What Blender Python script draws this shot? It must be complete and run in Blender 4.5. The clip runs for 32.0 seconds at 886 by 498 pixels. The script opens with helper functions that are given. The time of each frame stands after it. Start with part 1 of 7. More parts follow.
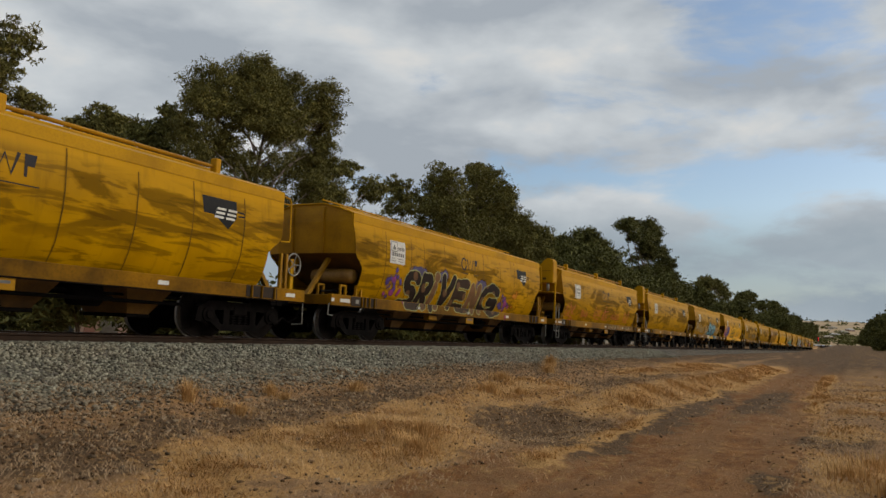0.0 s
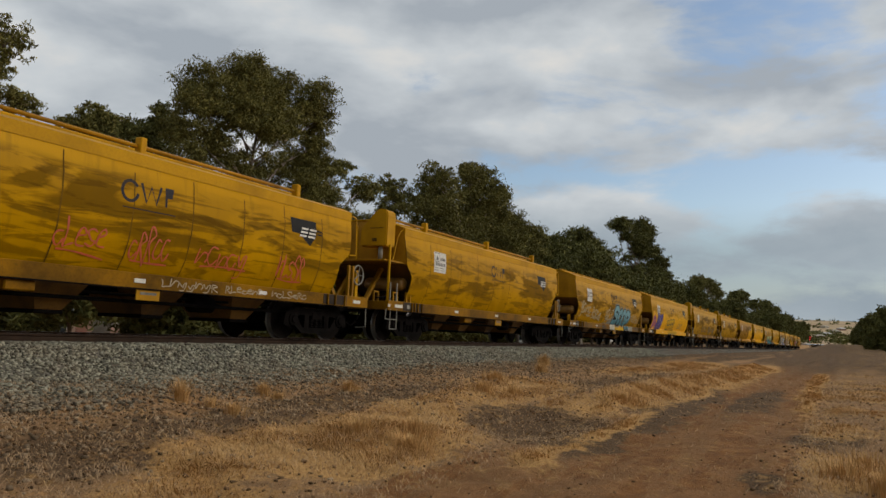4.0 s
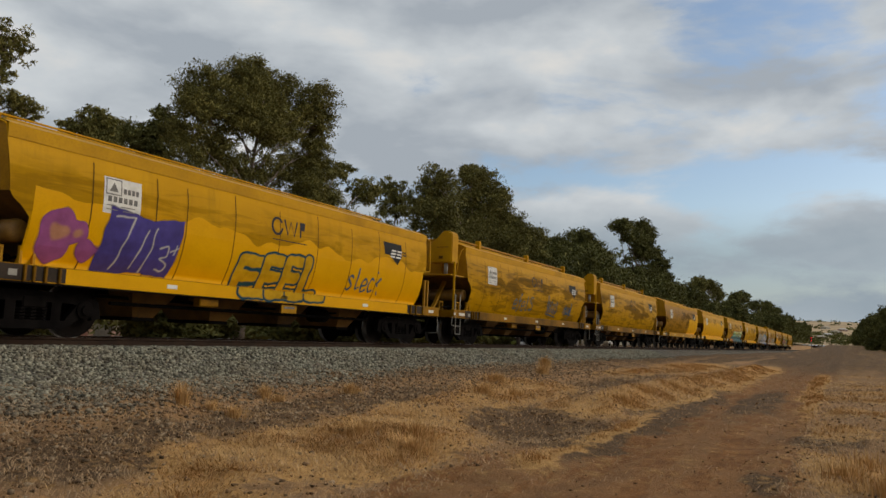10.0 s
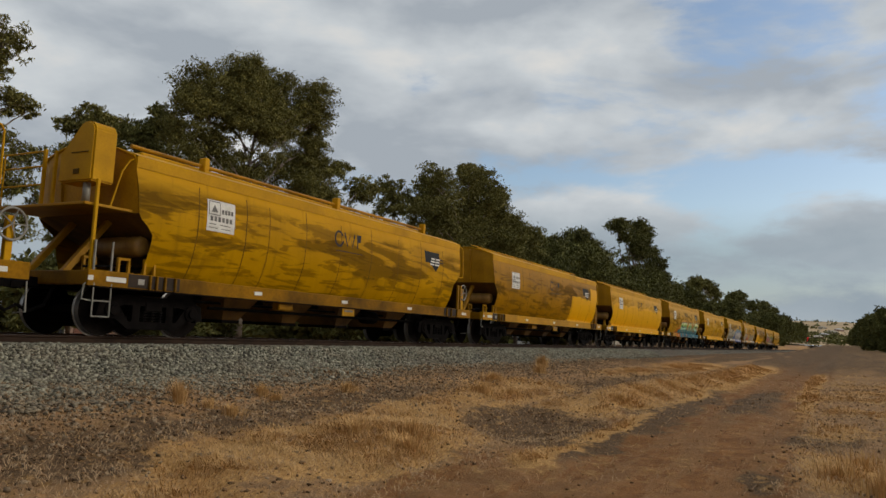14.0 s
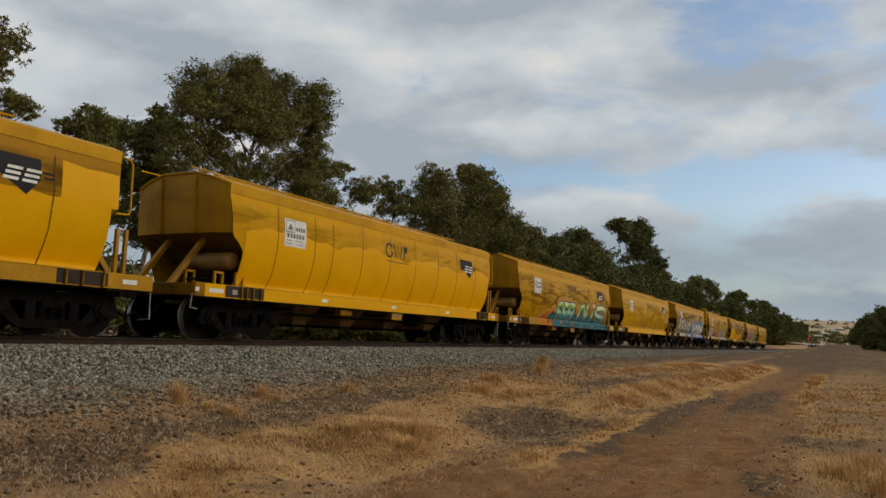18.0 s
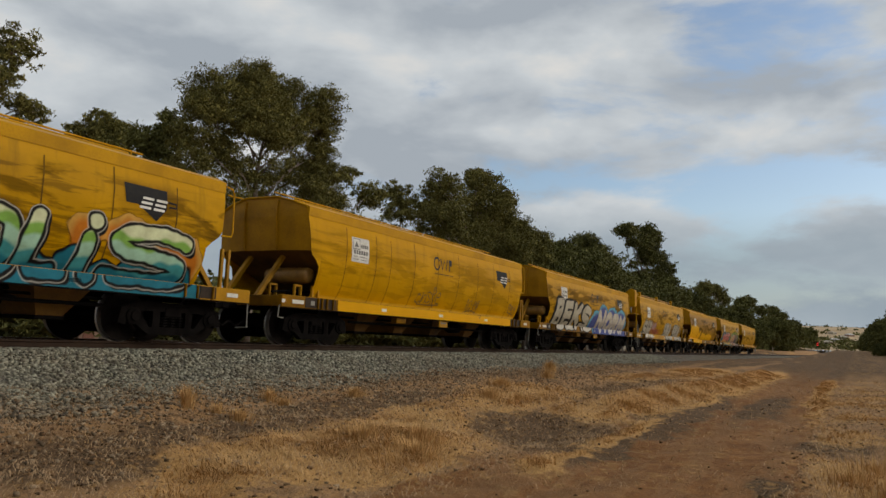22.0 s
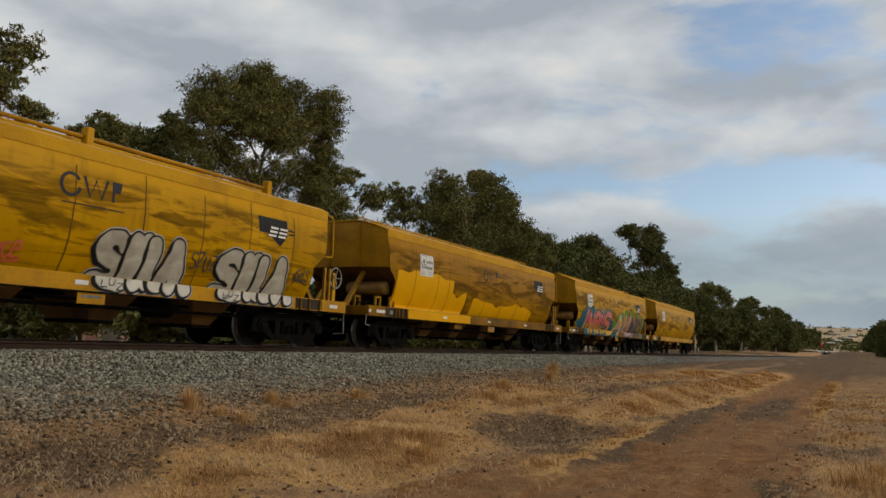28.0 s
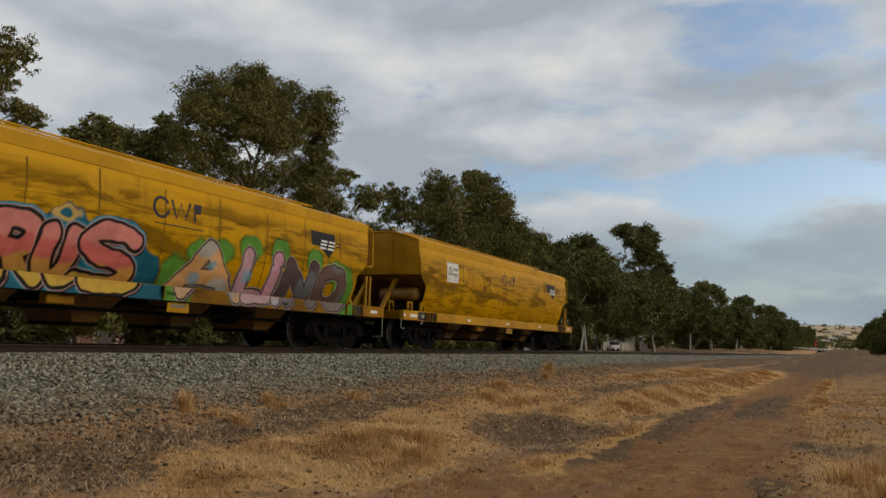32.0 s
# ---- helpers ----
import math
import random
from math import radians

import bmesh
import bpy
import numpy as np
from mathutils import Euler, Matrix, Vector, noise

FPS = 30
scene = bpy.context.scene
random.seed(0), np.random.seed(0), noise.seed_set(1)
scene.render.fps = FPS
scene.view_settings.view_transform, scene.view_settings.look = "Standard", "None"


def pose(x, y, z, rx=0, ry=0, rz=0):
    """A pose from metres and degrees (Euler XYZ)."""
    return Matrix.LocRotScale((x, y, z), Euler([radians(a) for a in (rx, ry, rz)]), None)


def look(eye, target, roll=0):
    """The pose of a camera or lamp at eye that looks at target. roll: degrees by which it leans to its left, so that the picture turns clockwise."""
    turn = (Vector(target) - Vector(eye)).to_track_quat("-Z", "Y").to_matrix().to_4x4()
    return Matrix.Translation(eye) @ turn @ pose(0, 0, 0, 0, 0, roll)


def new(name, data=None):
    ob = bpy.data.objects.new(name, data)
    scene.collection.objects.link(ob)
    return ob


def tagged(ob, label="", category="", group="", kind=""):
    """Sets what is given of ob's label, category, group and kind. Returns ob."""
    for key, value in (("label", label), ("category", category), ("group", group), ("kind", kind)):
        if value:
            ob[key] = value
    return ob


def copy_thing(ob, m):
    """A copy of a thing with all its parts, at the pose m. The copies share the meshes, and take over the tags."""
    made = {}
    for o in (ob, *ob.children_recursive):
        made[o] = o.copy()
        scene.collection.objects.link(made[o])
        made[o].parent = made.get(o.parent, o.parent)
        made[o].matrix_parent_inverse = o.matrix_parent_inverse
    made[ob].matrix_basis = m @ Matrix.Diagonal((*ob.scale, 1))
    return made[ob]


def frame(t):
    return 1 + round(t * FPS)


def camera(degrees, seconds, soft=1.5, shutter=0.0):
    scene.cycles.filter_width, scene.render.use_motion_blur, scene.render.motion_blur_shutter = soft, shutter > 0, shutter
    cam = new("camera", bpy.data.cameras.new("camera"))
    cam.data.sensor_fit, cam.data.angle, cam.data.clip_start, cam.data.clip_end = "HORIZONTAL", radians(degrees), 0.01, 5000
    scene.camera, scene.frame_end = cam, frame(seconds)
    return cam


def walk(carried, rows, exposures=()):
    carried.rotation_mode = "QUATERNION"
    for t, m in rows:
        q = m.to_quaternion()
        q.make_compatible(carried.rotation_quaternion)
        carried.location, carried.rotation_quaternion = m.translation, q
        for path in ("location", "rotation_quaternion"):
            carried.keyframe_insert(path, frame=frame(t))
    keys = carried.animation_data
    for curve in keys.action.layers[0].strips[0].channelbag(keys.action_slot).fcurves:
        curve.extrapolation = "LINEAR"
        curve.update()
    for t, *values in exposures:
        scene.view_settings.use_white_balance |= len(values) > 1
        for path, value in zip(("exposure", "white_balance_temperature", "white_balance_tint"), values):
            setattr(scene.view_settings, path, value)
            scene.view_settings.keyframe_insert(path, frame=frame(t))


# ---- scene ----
cam = camera(2 * math.degrees(math.atan(784 / 1326.0)), 32.0)
EYE = (0.0, 0.0, 0.305)


def aim(turn, tilt, lean):
    """The standing camera's pose, turned, tilted and leant by a few hundredths of a degree by the hand that holds it."""
    yaw, up = radians(28.28), radians(6.53)
    way = Vector((math.cos(up) * math.cos(yaw), math.cos(up) * math.sin(yaw), math.sin(up)))
    return look(EYE, Vector(EYE) + way, 2.346) @ pose(0, 0, 0, tilt, turn, lean)


walk(cam, [
    (0.0, aim(0.569, -0.136, 0.178)), (0.5, aim(0.569, -0.093, 0.252)), (1.0, aim(0.540, -0.070, 0.391)),
    (1.5, aim(0.476, -0.063, 0.360)), (2.0, aim(0.359, -0.055, 0.179)), (2.5, aim(0.302, -0.066, 0.154)),
    (3.0, aim(0.197, -0.117, -0.011)), (3.5, aim(0.130, -0.143, 0.052)), (5.5, aim(-0.001, -0.219, 0.391)),
    (6.0, aim(-0.000, -0.183, 0.180)), (6.5, aim(0.040, -0.155, 0.281)), (7.0, aim(0.027, -0.080, 0.084)),
    (7.5, aim(0.043, -0.056, 0.183)), (8.0, aim(0.101, -0.033, 0.244)), (8.5, aim(0.121, -0.011, 0.205)),
    (9.0, aim(0.166, 0.033, 0.239)), (9.5, aim(0.145, 0.062, 0.034)), (10.0, aim(0.122, -0.008, -0.041)),
    (10.5, aim(0.106, -0.060, -0.152)), (11.0, aim(0.116, -0.126, -0.021)), (11.5, aim(0.065, -0.127, -0.014)),
    (12.0, aim(0.013, -0.141, 0.171)), (12.5, aim(-0.017, -0.106, 0.248)), (13.0, aim(-0.032, -0.105, 0.228)),
    (13.5, aim(-0.047, -0.097, 0.221)), (14.0, aim(-0.069, -0.092, 0.151)), (14.5, aim(-0.044, -0.052, 0.003)),
    (16.5, aim(-0.098, -0.047, 0.094)), (17.0, aim(-0.105, -0.071, 0.128)), (17.5, aim(-0.099, -0.069, 0.076)),
    (18.0, aim(-0.064, -0.061, -0.007)), (18.5, aim(0.000, 0.000, 0.000)), (19.0, aim(0.177, 0.080, 0.168)),
    (19.5, aim(0.270, 0.153, 0.147)), (20.0, aim(0.298, 0.205, 0.198)), (20.5, aim(0.382, 0.232, 0.244)),
    (21.0, aim(0.439, 0.329, 0.145)), (21.5, aim(0.461, 0.323, -0.020)), (22.0, aim(0.515, 0.291, 0.105)),
    (22.5, aim(0.531, 0.236, 0.264)), (23.0, aim(0.518, 0.237, 0.250)), (23.5, aim(0.584, 0.237, 0.252)),
    (24.0, aim(0.592, 0.236, 0.273)), (24.5, aim(0.644, 0.290, 0.208)), (25.0, aim(0.657, 0.301, 0.137)),
    (25.5, aim(0.698, 0.338, 0.149)), (27.5, aim(0.704, 0.400, 0.144)), (28.0, aim(0.709, 0.411, 0.034)),
    (28.5, aim(0.694, 0.433, 0.073)), (29.0, aim(0.612, 0.475, 0.325)), (29.5, aim(0.515, 0.497, 0.242)),
    (30.0, aim(0.455, 0.555, 0.094)), (30.5, aim(0.444, 0.524, -0.085)), (31.0, aim(0.350, 0.518, -0.242)),
    (31.5, aim(0.336, 0.494, -0.341)), (32.0, aim(0.349, 0.440, -0.306)),
])

# ---- world, sun ----
world = bpy.data.worlds.new("overcast_sky")
scene.world = world
world.use_nodes = True


def build_sky():
    nt = world.node_tree
    n, l = nt.nodes, nt.links
    n.clear()
    out = n.new("ShaderNodeOutputWorld")
    bg = n.new("ShaderNodeBackground")
    sky = n.new("ShaderNodeTexSky")
    sky.sky_type, sky.sun_disc = "NISHITA", False
    sky.sun_elevation, sky.sun_rotation = radians(24), radians(150)
    sky.dust_density = 1.5
    gain = n.new("ShaderNodeVectorMath")
    gain.operation = "SCALE"
    gain.inputs["Scale"].default_value = 0.15
    l.new(sky.outputs[0], gain.inputs[0])
    co = n.new("ShaderNodeTexCoord")
    sep = n.new("ShaderNodeSeparateXYZ")
    l.new(co.outputs["Generated"], sep.inputs[0])
    up = n.new("ShaderNodeMath")
    up.operation = "MAXIMUM"
    up.inputs[1].default_value = 0.0
    l.new(sep.outputs["Z"], up.inputs[0])

    def layer(scale, detail, rough, warp, shift, tall):
        """Clouds drawn out along the horizon."""
        mp = n.new("ShaderNodeMapping")
        mp.inputs["Location"].default_value, mp.inputs["Scale"].default_value = shift, (1, 1, tall)
        l.new(co.outputs["Generated"], mp.inputs["Vector"])
        t = n.new("ShaderNodeTexNoise")
        t.inputs["Scale"].default_value, t.inputs["Detail"].default_value = scale, detail
        t.inputs["Roughness"].default_value, t.inputs["Distortion"].default_value = rough, warp
        l.new(mp.outputs[0], t.inputs["Vector"])
        return t
    big = layer(3.6, 8, 0.58, 0.2, (5.3, 1.9, 0.4), 3.0)
    cover = n.new("ShaderNodeMapRange")
    cover.interpolation_type = "SMOOTHSTEP"
    cover.inputs["From Min"].default_value, cover.inputs["From Max"].default_value = 0.19, 0.36
    # the deck breaks up a little towards the far end of the line
    side = n.new("ShaderNodeVectorMath")
    side.operation = "DOT_PRODUCT"
    side.inputs[1].default_value = (-0.215, 0.20, 0.0)
    l.new(co.outputs["Generated"], side.inputs[0])
    add = n.new("ShaderNodeMath")
    l.new(big.outputs[0], add.inputs[0])
    l.new(side.outputs["Value"], add.inputs[1])
    # and thins to blue in a long gap above the bank
    away = n.new("ShaderNodeMath")
    away.operation = "SUBTRACT"
    l.new(up.outputs[0], away.inputs[0])
    away.inputs[1].default_value = 0.205
    near = n.new("ShaderNodeMath")
    near.operation = "ABSOLUTE"
    l.new(away.outputs[0], near.inputs[0])
    gap = n.new("ShaderNodeMapRange")
    gap.interpolation_type = "SMOOTHSTEP"
    gap.inputs["From Min"].default_value, gap.inputs["From Max"].default_value = 0.075, 0.0
    gap.inputs["To Max"].default_value = -0.075
    l.new(near.outputs[0], gap.inputs["Value"])
    thin = n.new("ShaderNodeMath")
    l.new(add.outputs[0], thin.inputs[0])
    l.new(gap.outputs["Result"], thin.inputs[1])
    l.new(thin.outputs[0], cover.inputs["Value"])
    shade = layer(5.0, 6, 0.5, 0.15, (7.7, 2.2, 1), 2.4)
    tone = n.new("ShaderNodeValToRGB")
    e = tone.color_ramp.elements
    e[0].position, e[0].color = 0.38, (0.365, 0.405, 0.450, 1)
    e[1].position, e[1].color = 0.60, (0.565, 0.60, 0.625, 1)
    puff = tone.color_ramp.elements.new(0.72)
    puff.color = (0.70, 0.69, 0.665, 1)
    l.new(shade.outputs[0], tone.inputs[0])
    mix = n.new("ShaderNodeMix")
    mix.data_type = "RGBA"
    l.new(cover.outputs["Result"], mix.inputs["Factor"])
    l.new(gain.outputs[0], mix.inputs["A"])
    l.new(tone.outputs[0], mix.inputs["B"])
    # a grey bank of cloud low over the horizon
    wob = n.new("ShaderNodeMath")
    wob.operation = "MULTIPLY_ADD"
    l.new(big.outputs[0], wob.inputs[0])
    wob.inputs[1].default_value = -0.06
    l.new(up.outputs[0], wob.inputs[2])
    low = n.new("ShaderNodeMapRange")
    low.interpolation_type = "SMOOTHSTEP"
    low.inputs["From Min"].default_value, low.inputs["From Max"].default_value = 0.155, 0.085
    l.new(wob.outputs[0], low.inputs["Value"])
    bank = n.new("ShaderNodeMix")
    bank.data_type = "RGBA"
    low.inputs["To Max"].default_value = 0.66
    bank.inputs["B"].default_value = (0.27, 0.335, 0.385, 1)
    l.new(low.outputs["Result"], bank.inputs["Factor"])
    l.new(mix.outputs["Result"], bank.inputs["A"])
    l.new(bank.outputs["Result"], bg.inputs["Color"])
    bg.inputs["Strength"].default_value = 1.0
    l.new(bg.outputs[0], out.inputs[0])


build_sky()
sun = new("sun", bpy.data.lights.new("sun", "SUN"))
sun.data.energy, sun.data.angle, sun.data.color = 1.05, radians(14), (1.0, 0.93, 0.82)
sun.matrix_world = look((20, -40, 24), (0, 0, 0))


# ---- materials ----
def node_mat(name, rough=0.7, metal=0.0, spec=0.4):
    m = bpy.data.materials.new(name)
    m.use_nodes = True
    b = m.node_tree.nodes["Principled BSDF"]
    b.inputs["Roughness"].default_value, b.inputs["Metallic"].default_value = rough, metal
    b.inputs["Specular IOR Level"].default_value = spec
    return m, m.node_tree.nodes, m.node_tree.links, b


def noise_at(n, l, scale, detail=5, stretch=(1, 1, 1), space="Object", shift=None, rough=0.55, warp=0.0):
    co = n.new("ShaderNodeTexCoord")
    mp = n.new("ShaderNodeMapping")
    mp.inputs["Scale"].default_value = stretch
    l.new(co.outputs[space], mp.inputs["Vector"])
    if shift is not None:
        l.new(shift, mp.inputs["Location"])
    t = n.new("ShaderNodeTexNoise")
    t.inputs["Scale"].default_value, t.inputs["Detail"].default_value, t.inputs["Roughness"].default_value = scale, detail, rough
    t.inputs["Distortion"].default_value = warp
    l.new(mp.outputs[0], t.inputs["Vector"])
    return t.outputs[0]


def ramp(n, l, value, lo, hi, a=(0, 0, 0), b=(1, 1, 1)):
    r = n.new("ShaderNodeValToRGB")
    e = r.color_ramp.elements
    e[0].position, e[1].position = lo, hi
    e[0].color, e[1].color = (*a, 1), (*b, 1)
    l.new(value, r.inputs[0])
    return r.outputs[0]


def blend(n, l, fac, a, b):
    m = n.new("ShaderNodeMix")
    m.data_type = "RGBA"
    for key, v in (("Factor", fac), ("A", a), ("B", b)):
        if isinstance(v, (int, float)):
            m.inputs[key].default_value = v
        elif isinstance(v, tuple):
            m.inputs[key].default_value = (*v, 1)
        else:
            l.new(v, m.inputs[key])
    return m.outputs["Result"]


def mul(n, l, a, b):
    m = n.new("ShaderNodeMath")
    m.operation = "MULTIPLY"
    for i, v in enumerate((a, b)):
        if isinstance(v, (int, float)):
            m.inputs[i].default_value = v
        else:
            l.new(v, m.inputs[i])
    return m.outputs[0]


def bump(n, l, b, height, strength=0.4, dist=0.01):
    k = n.new("ShaderNodeBump")
    k.inputs["Strength"].default_value, k.inputs["Distance"].default_value = strength, dist
    l.new(height, k.inputs["Height"])
    l.new(k.outputs[0], b.inputs["Normal"])


def worn(name, base, dark, rough=0.7, metal=0.0, scale=3.0, fine=40.0, amount=0.7, bump_by=0.3, spec=0.4):
    """A surface with stains at one scale and grain at another."""
    m, n, l, b = node_mat(name, rough, metal, spec)
    s = ramp(n, l, noise_at(n, l, scale), 0.42, 0.68)
    g = noise_at(n, l, fine, 3)
    c = blend(n, l, mul(n, l, s, amount), base, dark)
    c = blend(n, l, mul(n, l, ramp(n, l, g, 0.45, 0.75), 0.35), c, dark)
    l.new(c, b.inputs["Base Color"])
    bump(n, l, b, g, bump_by, 0.004)
    return m


def random_of(n):
    return n.new("ShaderNodeObjectInfo").outputs["Random"]


def wagon_paint(name, clean, grime, dirt):
    """Yellow enamel, glossy where clean, with olive grime lying in long wiped bands with hard wavy edges, runs below the seams and speckle."""
    m, n, l, b = node_mat(name, 0.4, 0.0, 0.04)
    r = random_of(n)
    comb = n.new("ShaderNodeCombineXYZ")
    l.new(mul(n, l, r, 90.0), comb.inputs[0])
    l.new(mul(n, l, r, 31.0), comb.inputs[2])
    band = ramp(n, l, noise_at(n, l, 1.0, 5, (0.42, 0.3, 1.9), shift=comb.outputs[0], rough=0.55, warp=0.9), 0.50, 0.57)
    streak = ramp(n, l, noise_at(n, l, 2.1, 5, (0.36, 0.3, 2.6), shift=comb.outputs[0], rough=0.58, warp=1.0), 0.51, 0.58)
    smear = ramp(n, l, noise_at(n, l, 1.1, 4, (0.8, 0.3, 0.9), shift=comb.outputs[0], warp=0.5), 0.30, 0.56)
    runs = ramp(n, l, noise_at(n, l, 3.4, 5, (1.5, 0.5, 0.22), shift=comb.outputs[0], rough=0.6), 0.55, 0.72)
    fine = noise_at(n, l, 38.0, 4)
    soft = ramp(n, l, noise_at(n, l, 0.8, 4, shift=comb.outputs[0]), 0.35, 0.7)
    # the broom reaches up to the shoulder, and most grime is left at the widest part
    co = n.new("ShaderNodeTexCoord")
    sep = n.new("ShaderNodeSeparateXYZ")
    l.new(co.outputs["Object"], sep.inputs[0])

    def reach(lo, hi):
        k = n.new("ShaderNodeMapRange")
        k.interpolation_type = "SMOOTHSTEP"
        k.inputs["From Min"].default_value, k.inputs["From Max"].default_value = lo, hi
        l.new(sep.outputs["Z"], k.inputs["Value"])
        return k.outputs[0]
    belt = mul(n, l, reach(2.92, 2.55), reach(1.25, 1.9))
    wide = reach(2.95, 2.65)
    dark = (0.060, 0.029, 0.001)
    c = blend(n, l, mul(n, l, soft, 0.5), clean, grime)
    c = blend(n, l, mul(n, l, mul(n, l, smear, wide), 0.42 * dirt), c, (0.18, 0.086, 0.0004))
    c = blend(n, l, mul(n, l, mul(n, l, band, belt), 0.74 * dirt), c, dark)
    c = blend(n, l, mul(n, l, mul(n, l, streak, wide), 0.56 * dirt), c, dark)
    c = blend(n, l, mul(n, l, runs, 0.35 * dirt + 0.06), c, (0.13, 0.07, 0.006))
    c = blend(n, l, mul(n, l, ramp(n, l, fine, 0.58, 0.8), 0.14), c, (0.15, 0.08, 0.01))
    l.new(c, b.inputs["Base Color"])
    rough = blend(n, l, mul(n, l, band, belt), (0.40,) * 3, (0.62,) * 3)
    l.new(rough, b.inputs["Roughness"])
    bump(n, l, b, noise_at(n, l, 1.4, 3, warp=0.5), 0.35, 0.035)
    return m


YELLOW = wagon_paint("yellow_wagon_paint", (0.475, 0.243, 0.0001), (0.385, 0.185, 0.0001), 0.92)
YELLOW_DIRTY = wagon_paint("stained_yellow_wagon_paint", (0.32, 0.148, 0.0004), (0.20, 0.090, 0.0004), 1.0)
YELLOW_LIGHT = wagon_paint("yellow_wagon_paint_cleaner", (0.50, 0.255, 0.0002), (0.40, 0.195, 0.0002), 0.42)
YELLOW_TOP = worn("yellow_roof_paint", (0.47, 0.240, 0.0005), (0.25, 0.120, 0.002), 0.5, 0, 1.2, 30, 0.6, 0.15, 0.08)
YELLOW_END = worn("grimy_yellow_end_paint", (0.37, 0.178, 0.002), (0.125, 0.058, 0.003), 0.5, 0, 0.9, 26, 0.7, 0.2, 0.15)
CLEAN = worn("fresh_yellow_patch_paint", (0.60, 0.300, 0.0002), (0.46, 0.218, 0.0003), 0.42, 0, 1.5, 30, 0.35, 0.1, 0.05)
SILL = worn("grimy_yellow_sill_paint", (0.25, 0.113, 0.001), (0.040, 0.020, 0.003), 0.5, 0, 0.8, 22, 0.85, 0.2, 0.06)
SOOT = worn("sooty_brown_plate", (0.030, 0.018, 0.010), (0.008, 0.006, 0.004), 0.6, 0, 2.5, 22, 0.7, 0.2, 0.15)
SILL_CLEAN = worn("yellow_sill_paint", (0.42, 0.205, 0.001), (0.17, 0.08, 0.004), 0.45, 0, 0.9, 22, 0.6, 0.15, 0.1)
RUST = worn("rusty_hopper_steel", (0.17, 0.078, 0.008), (0.03, 0.016, 0.006), 0.85, 0.0, 1.2, 30, 0.8)
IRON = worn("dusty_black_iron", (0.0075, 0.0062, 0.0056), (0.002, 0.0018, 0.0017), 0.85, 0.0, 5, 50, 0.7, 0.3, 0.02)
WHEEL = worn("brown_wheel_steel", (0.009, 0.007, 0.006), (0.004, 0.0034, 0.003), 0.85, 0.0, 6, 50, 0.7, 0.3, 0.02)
TREAD = worn("polished_wheel_rim", (0.34, 0.33, 0.32), (0.16, 0.15, 0.14), 0.38, 1.0, 6, 60, 0.4, 0.1)
SEAM = worn("dirty_weld_seam", (0.14, 0.070, 0.003), (0.045, 0.025, 0.004), 0.7, 0, 1.2, 14, 0.8, 0.2, 0.1)
BROWN_PAINT = worn("brown_tank_paint", (0.32, 0.165, 0.03), (0.10, 0.05, 0.015), 0.5, 0.0, 3, 30)
WHITE = worn("off_white_plate", (0.62, 0.60, 0.54), (0.35, 0.32, 0.26), 0.5, 0, 6, 60, 0.5, 0.05)
PLATE_INK = worn("faded_plate_ink", (0.11, 0.105, 0.10), (0.24, 0.22, 0.19), 0.7, 0, 8, 60, 0.6, 0.05, 0.1)
BLACK = worn("black_sign_paint", (0.012, 0.012, 0.013), (0.028, 0.024, 0.016), 0.6, 0, 6, 60, 0.4, 0.05, 0.1)
NAVY = worn("dark_blue_sign_paint", (0.020, 0.021, 0.028), (0.07, 0.045, 0.015), 0.6, 0, 5, 60, 0.5, 0.05, 0.1)
GREY_STEEL = worn("galvanised_grey_steel", (0.24, 0.225, 0.19), (0.12, 0.10, 0.07), 0.55, 0.3, 6, 50, 0.5, 0.1)
RAIL = worn("rusty_rail_side", (0.036, 0.021, 0.013), (0.016, 0.010, 0.007), 0.9, 0.0, 4, 40, 0.7, 0.3, 0.15)
RAIL_TOP = worn("polished_rail_head", (0.40, 0.38, 0.36), (0.25, 0.22, 0.2), 0.32, 0.9, 4, 40, 0.4, 0.1)
CONCRETE = worn("weathered_concrete", (0.32, 0.30, 0.27), (0.18, 0.16, 0.14), 0.9, 0, 3, 40)


def paint(name, rgb, rough=0.5):
    return worn(name, rgb, tuple(0.55 * c + 0.02 for c in rgb), rough, 0, 3.5, 45, 0.45, 0.05)


def stone_mat():
    m, n, l, b = node_mat("crushed_ballast_stone", 0.9)
    g = n.new("ShaderNodeNewGeometry").outputs["Random Per Island"]
    c = ramp(n, l, g, 0.0, 1.0, (0.045, 0.041, 0.028), (0.345, 0.325, 0.235))
    brown = ramp(n, l, noise_at(n, l, 0.9, 6), 0.46, 0.68)
    c = blend(n, l, mul(n, l, brown, 0.35), c, (0.15, 0.095, 0.05))
    # earth lies over the stones towards the foot of the slope
    co = n.new("ShaderNodeTexCoord")
    sep = n.new("ShaderNodeSeparateXYZ")
    l.new(co.outputs["Object"], sep.inputs[0])
    foot = n.new("ShaderNodeMapRange")
    foot.inputs["From Min"].default_value, foot.inputs["From Max"].default_value = -0.56, -0.80
    l.new(sep.outputs["Z"], foot.inputs["Value"])
    c = blend(n, l, mul(n, l, foot.outputs[0], 0.75), c, blend(n, l, g, (0.045, 0.028, 0.015), (0.24, 0.155, 0.08)))
    l.new(c, b.inputs["Base Color"])
    return m


STONE = stone_mat()


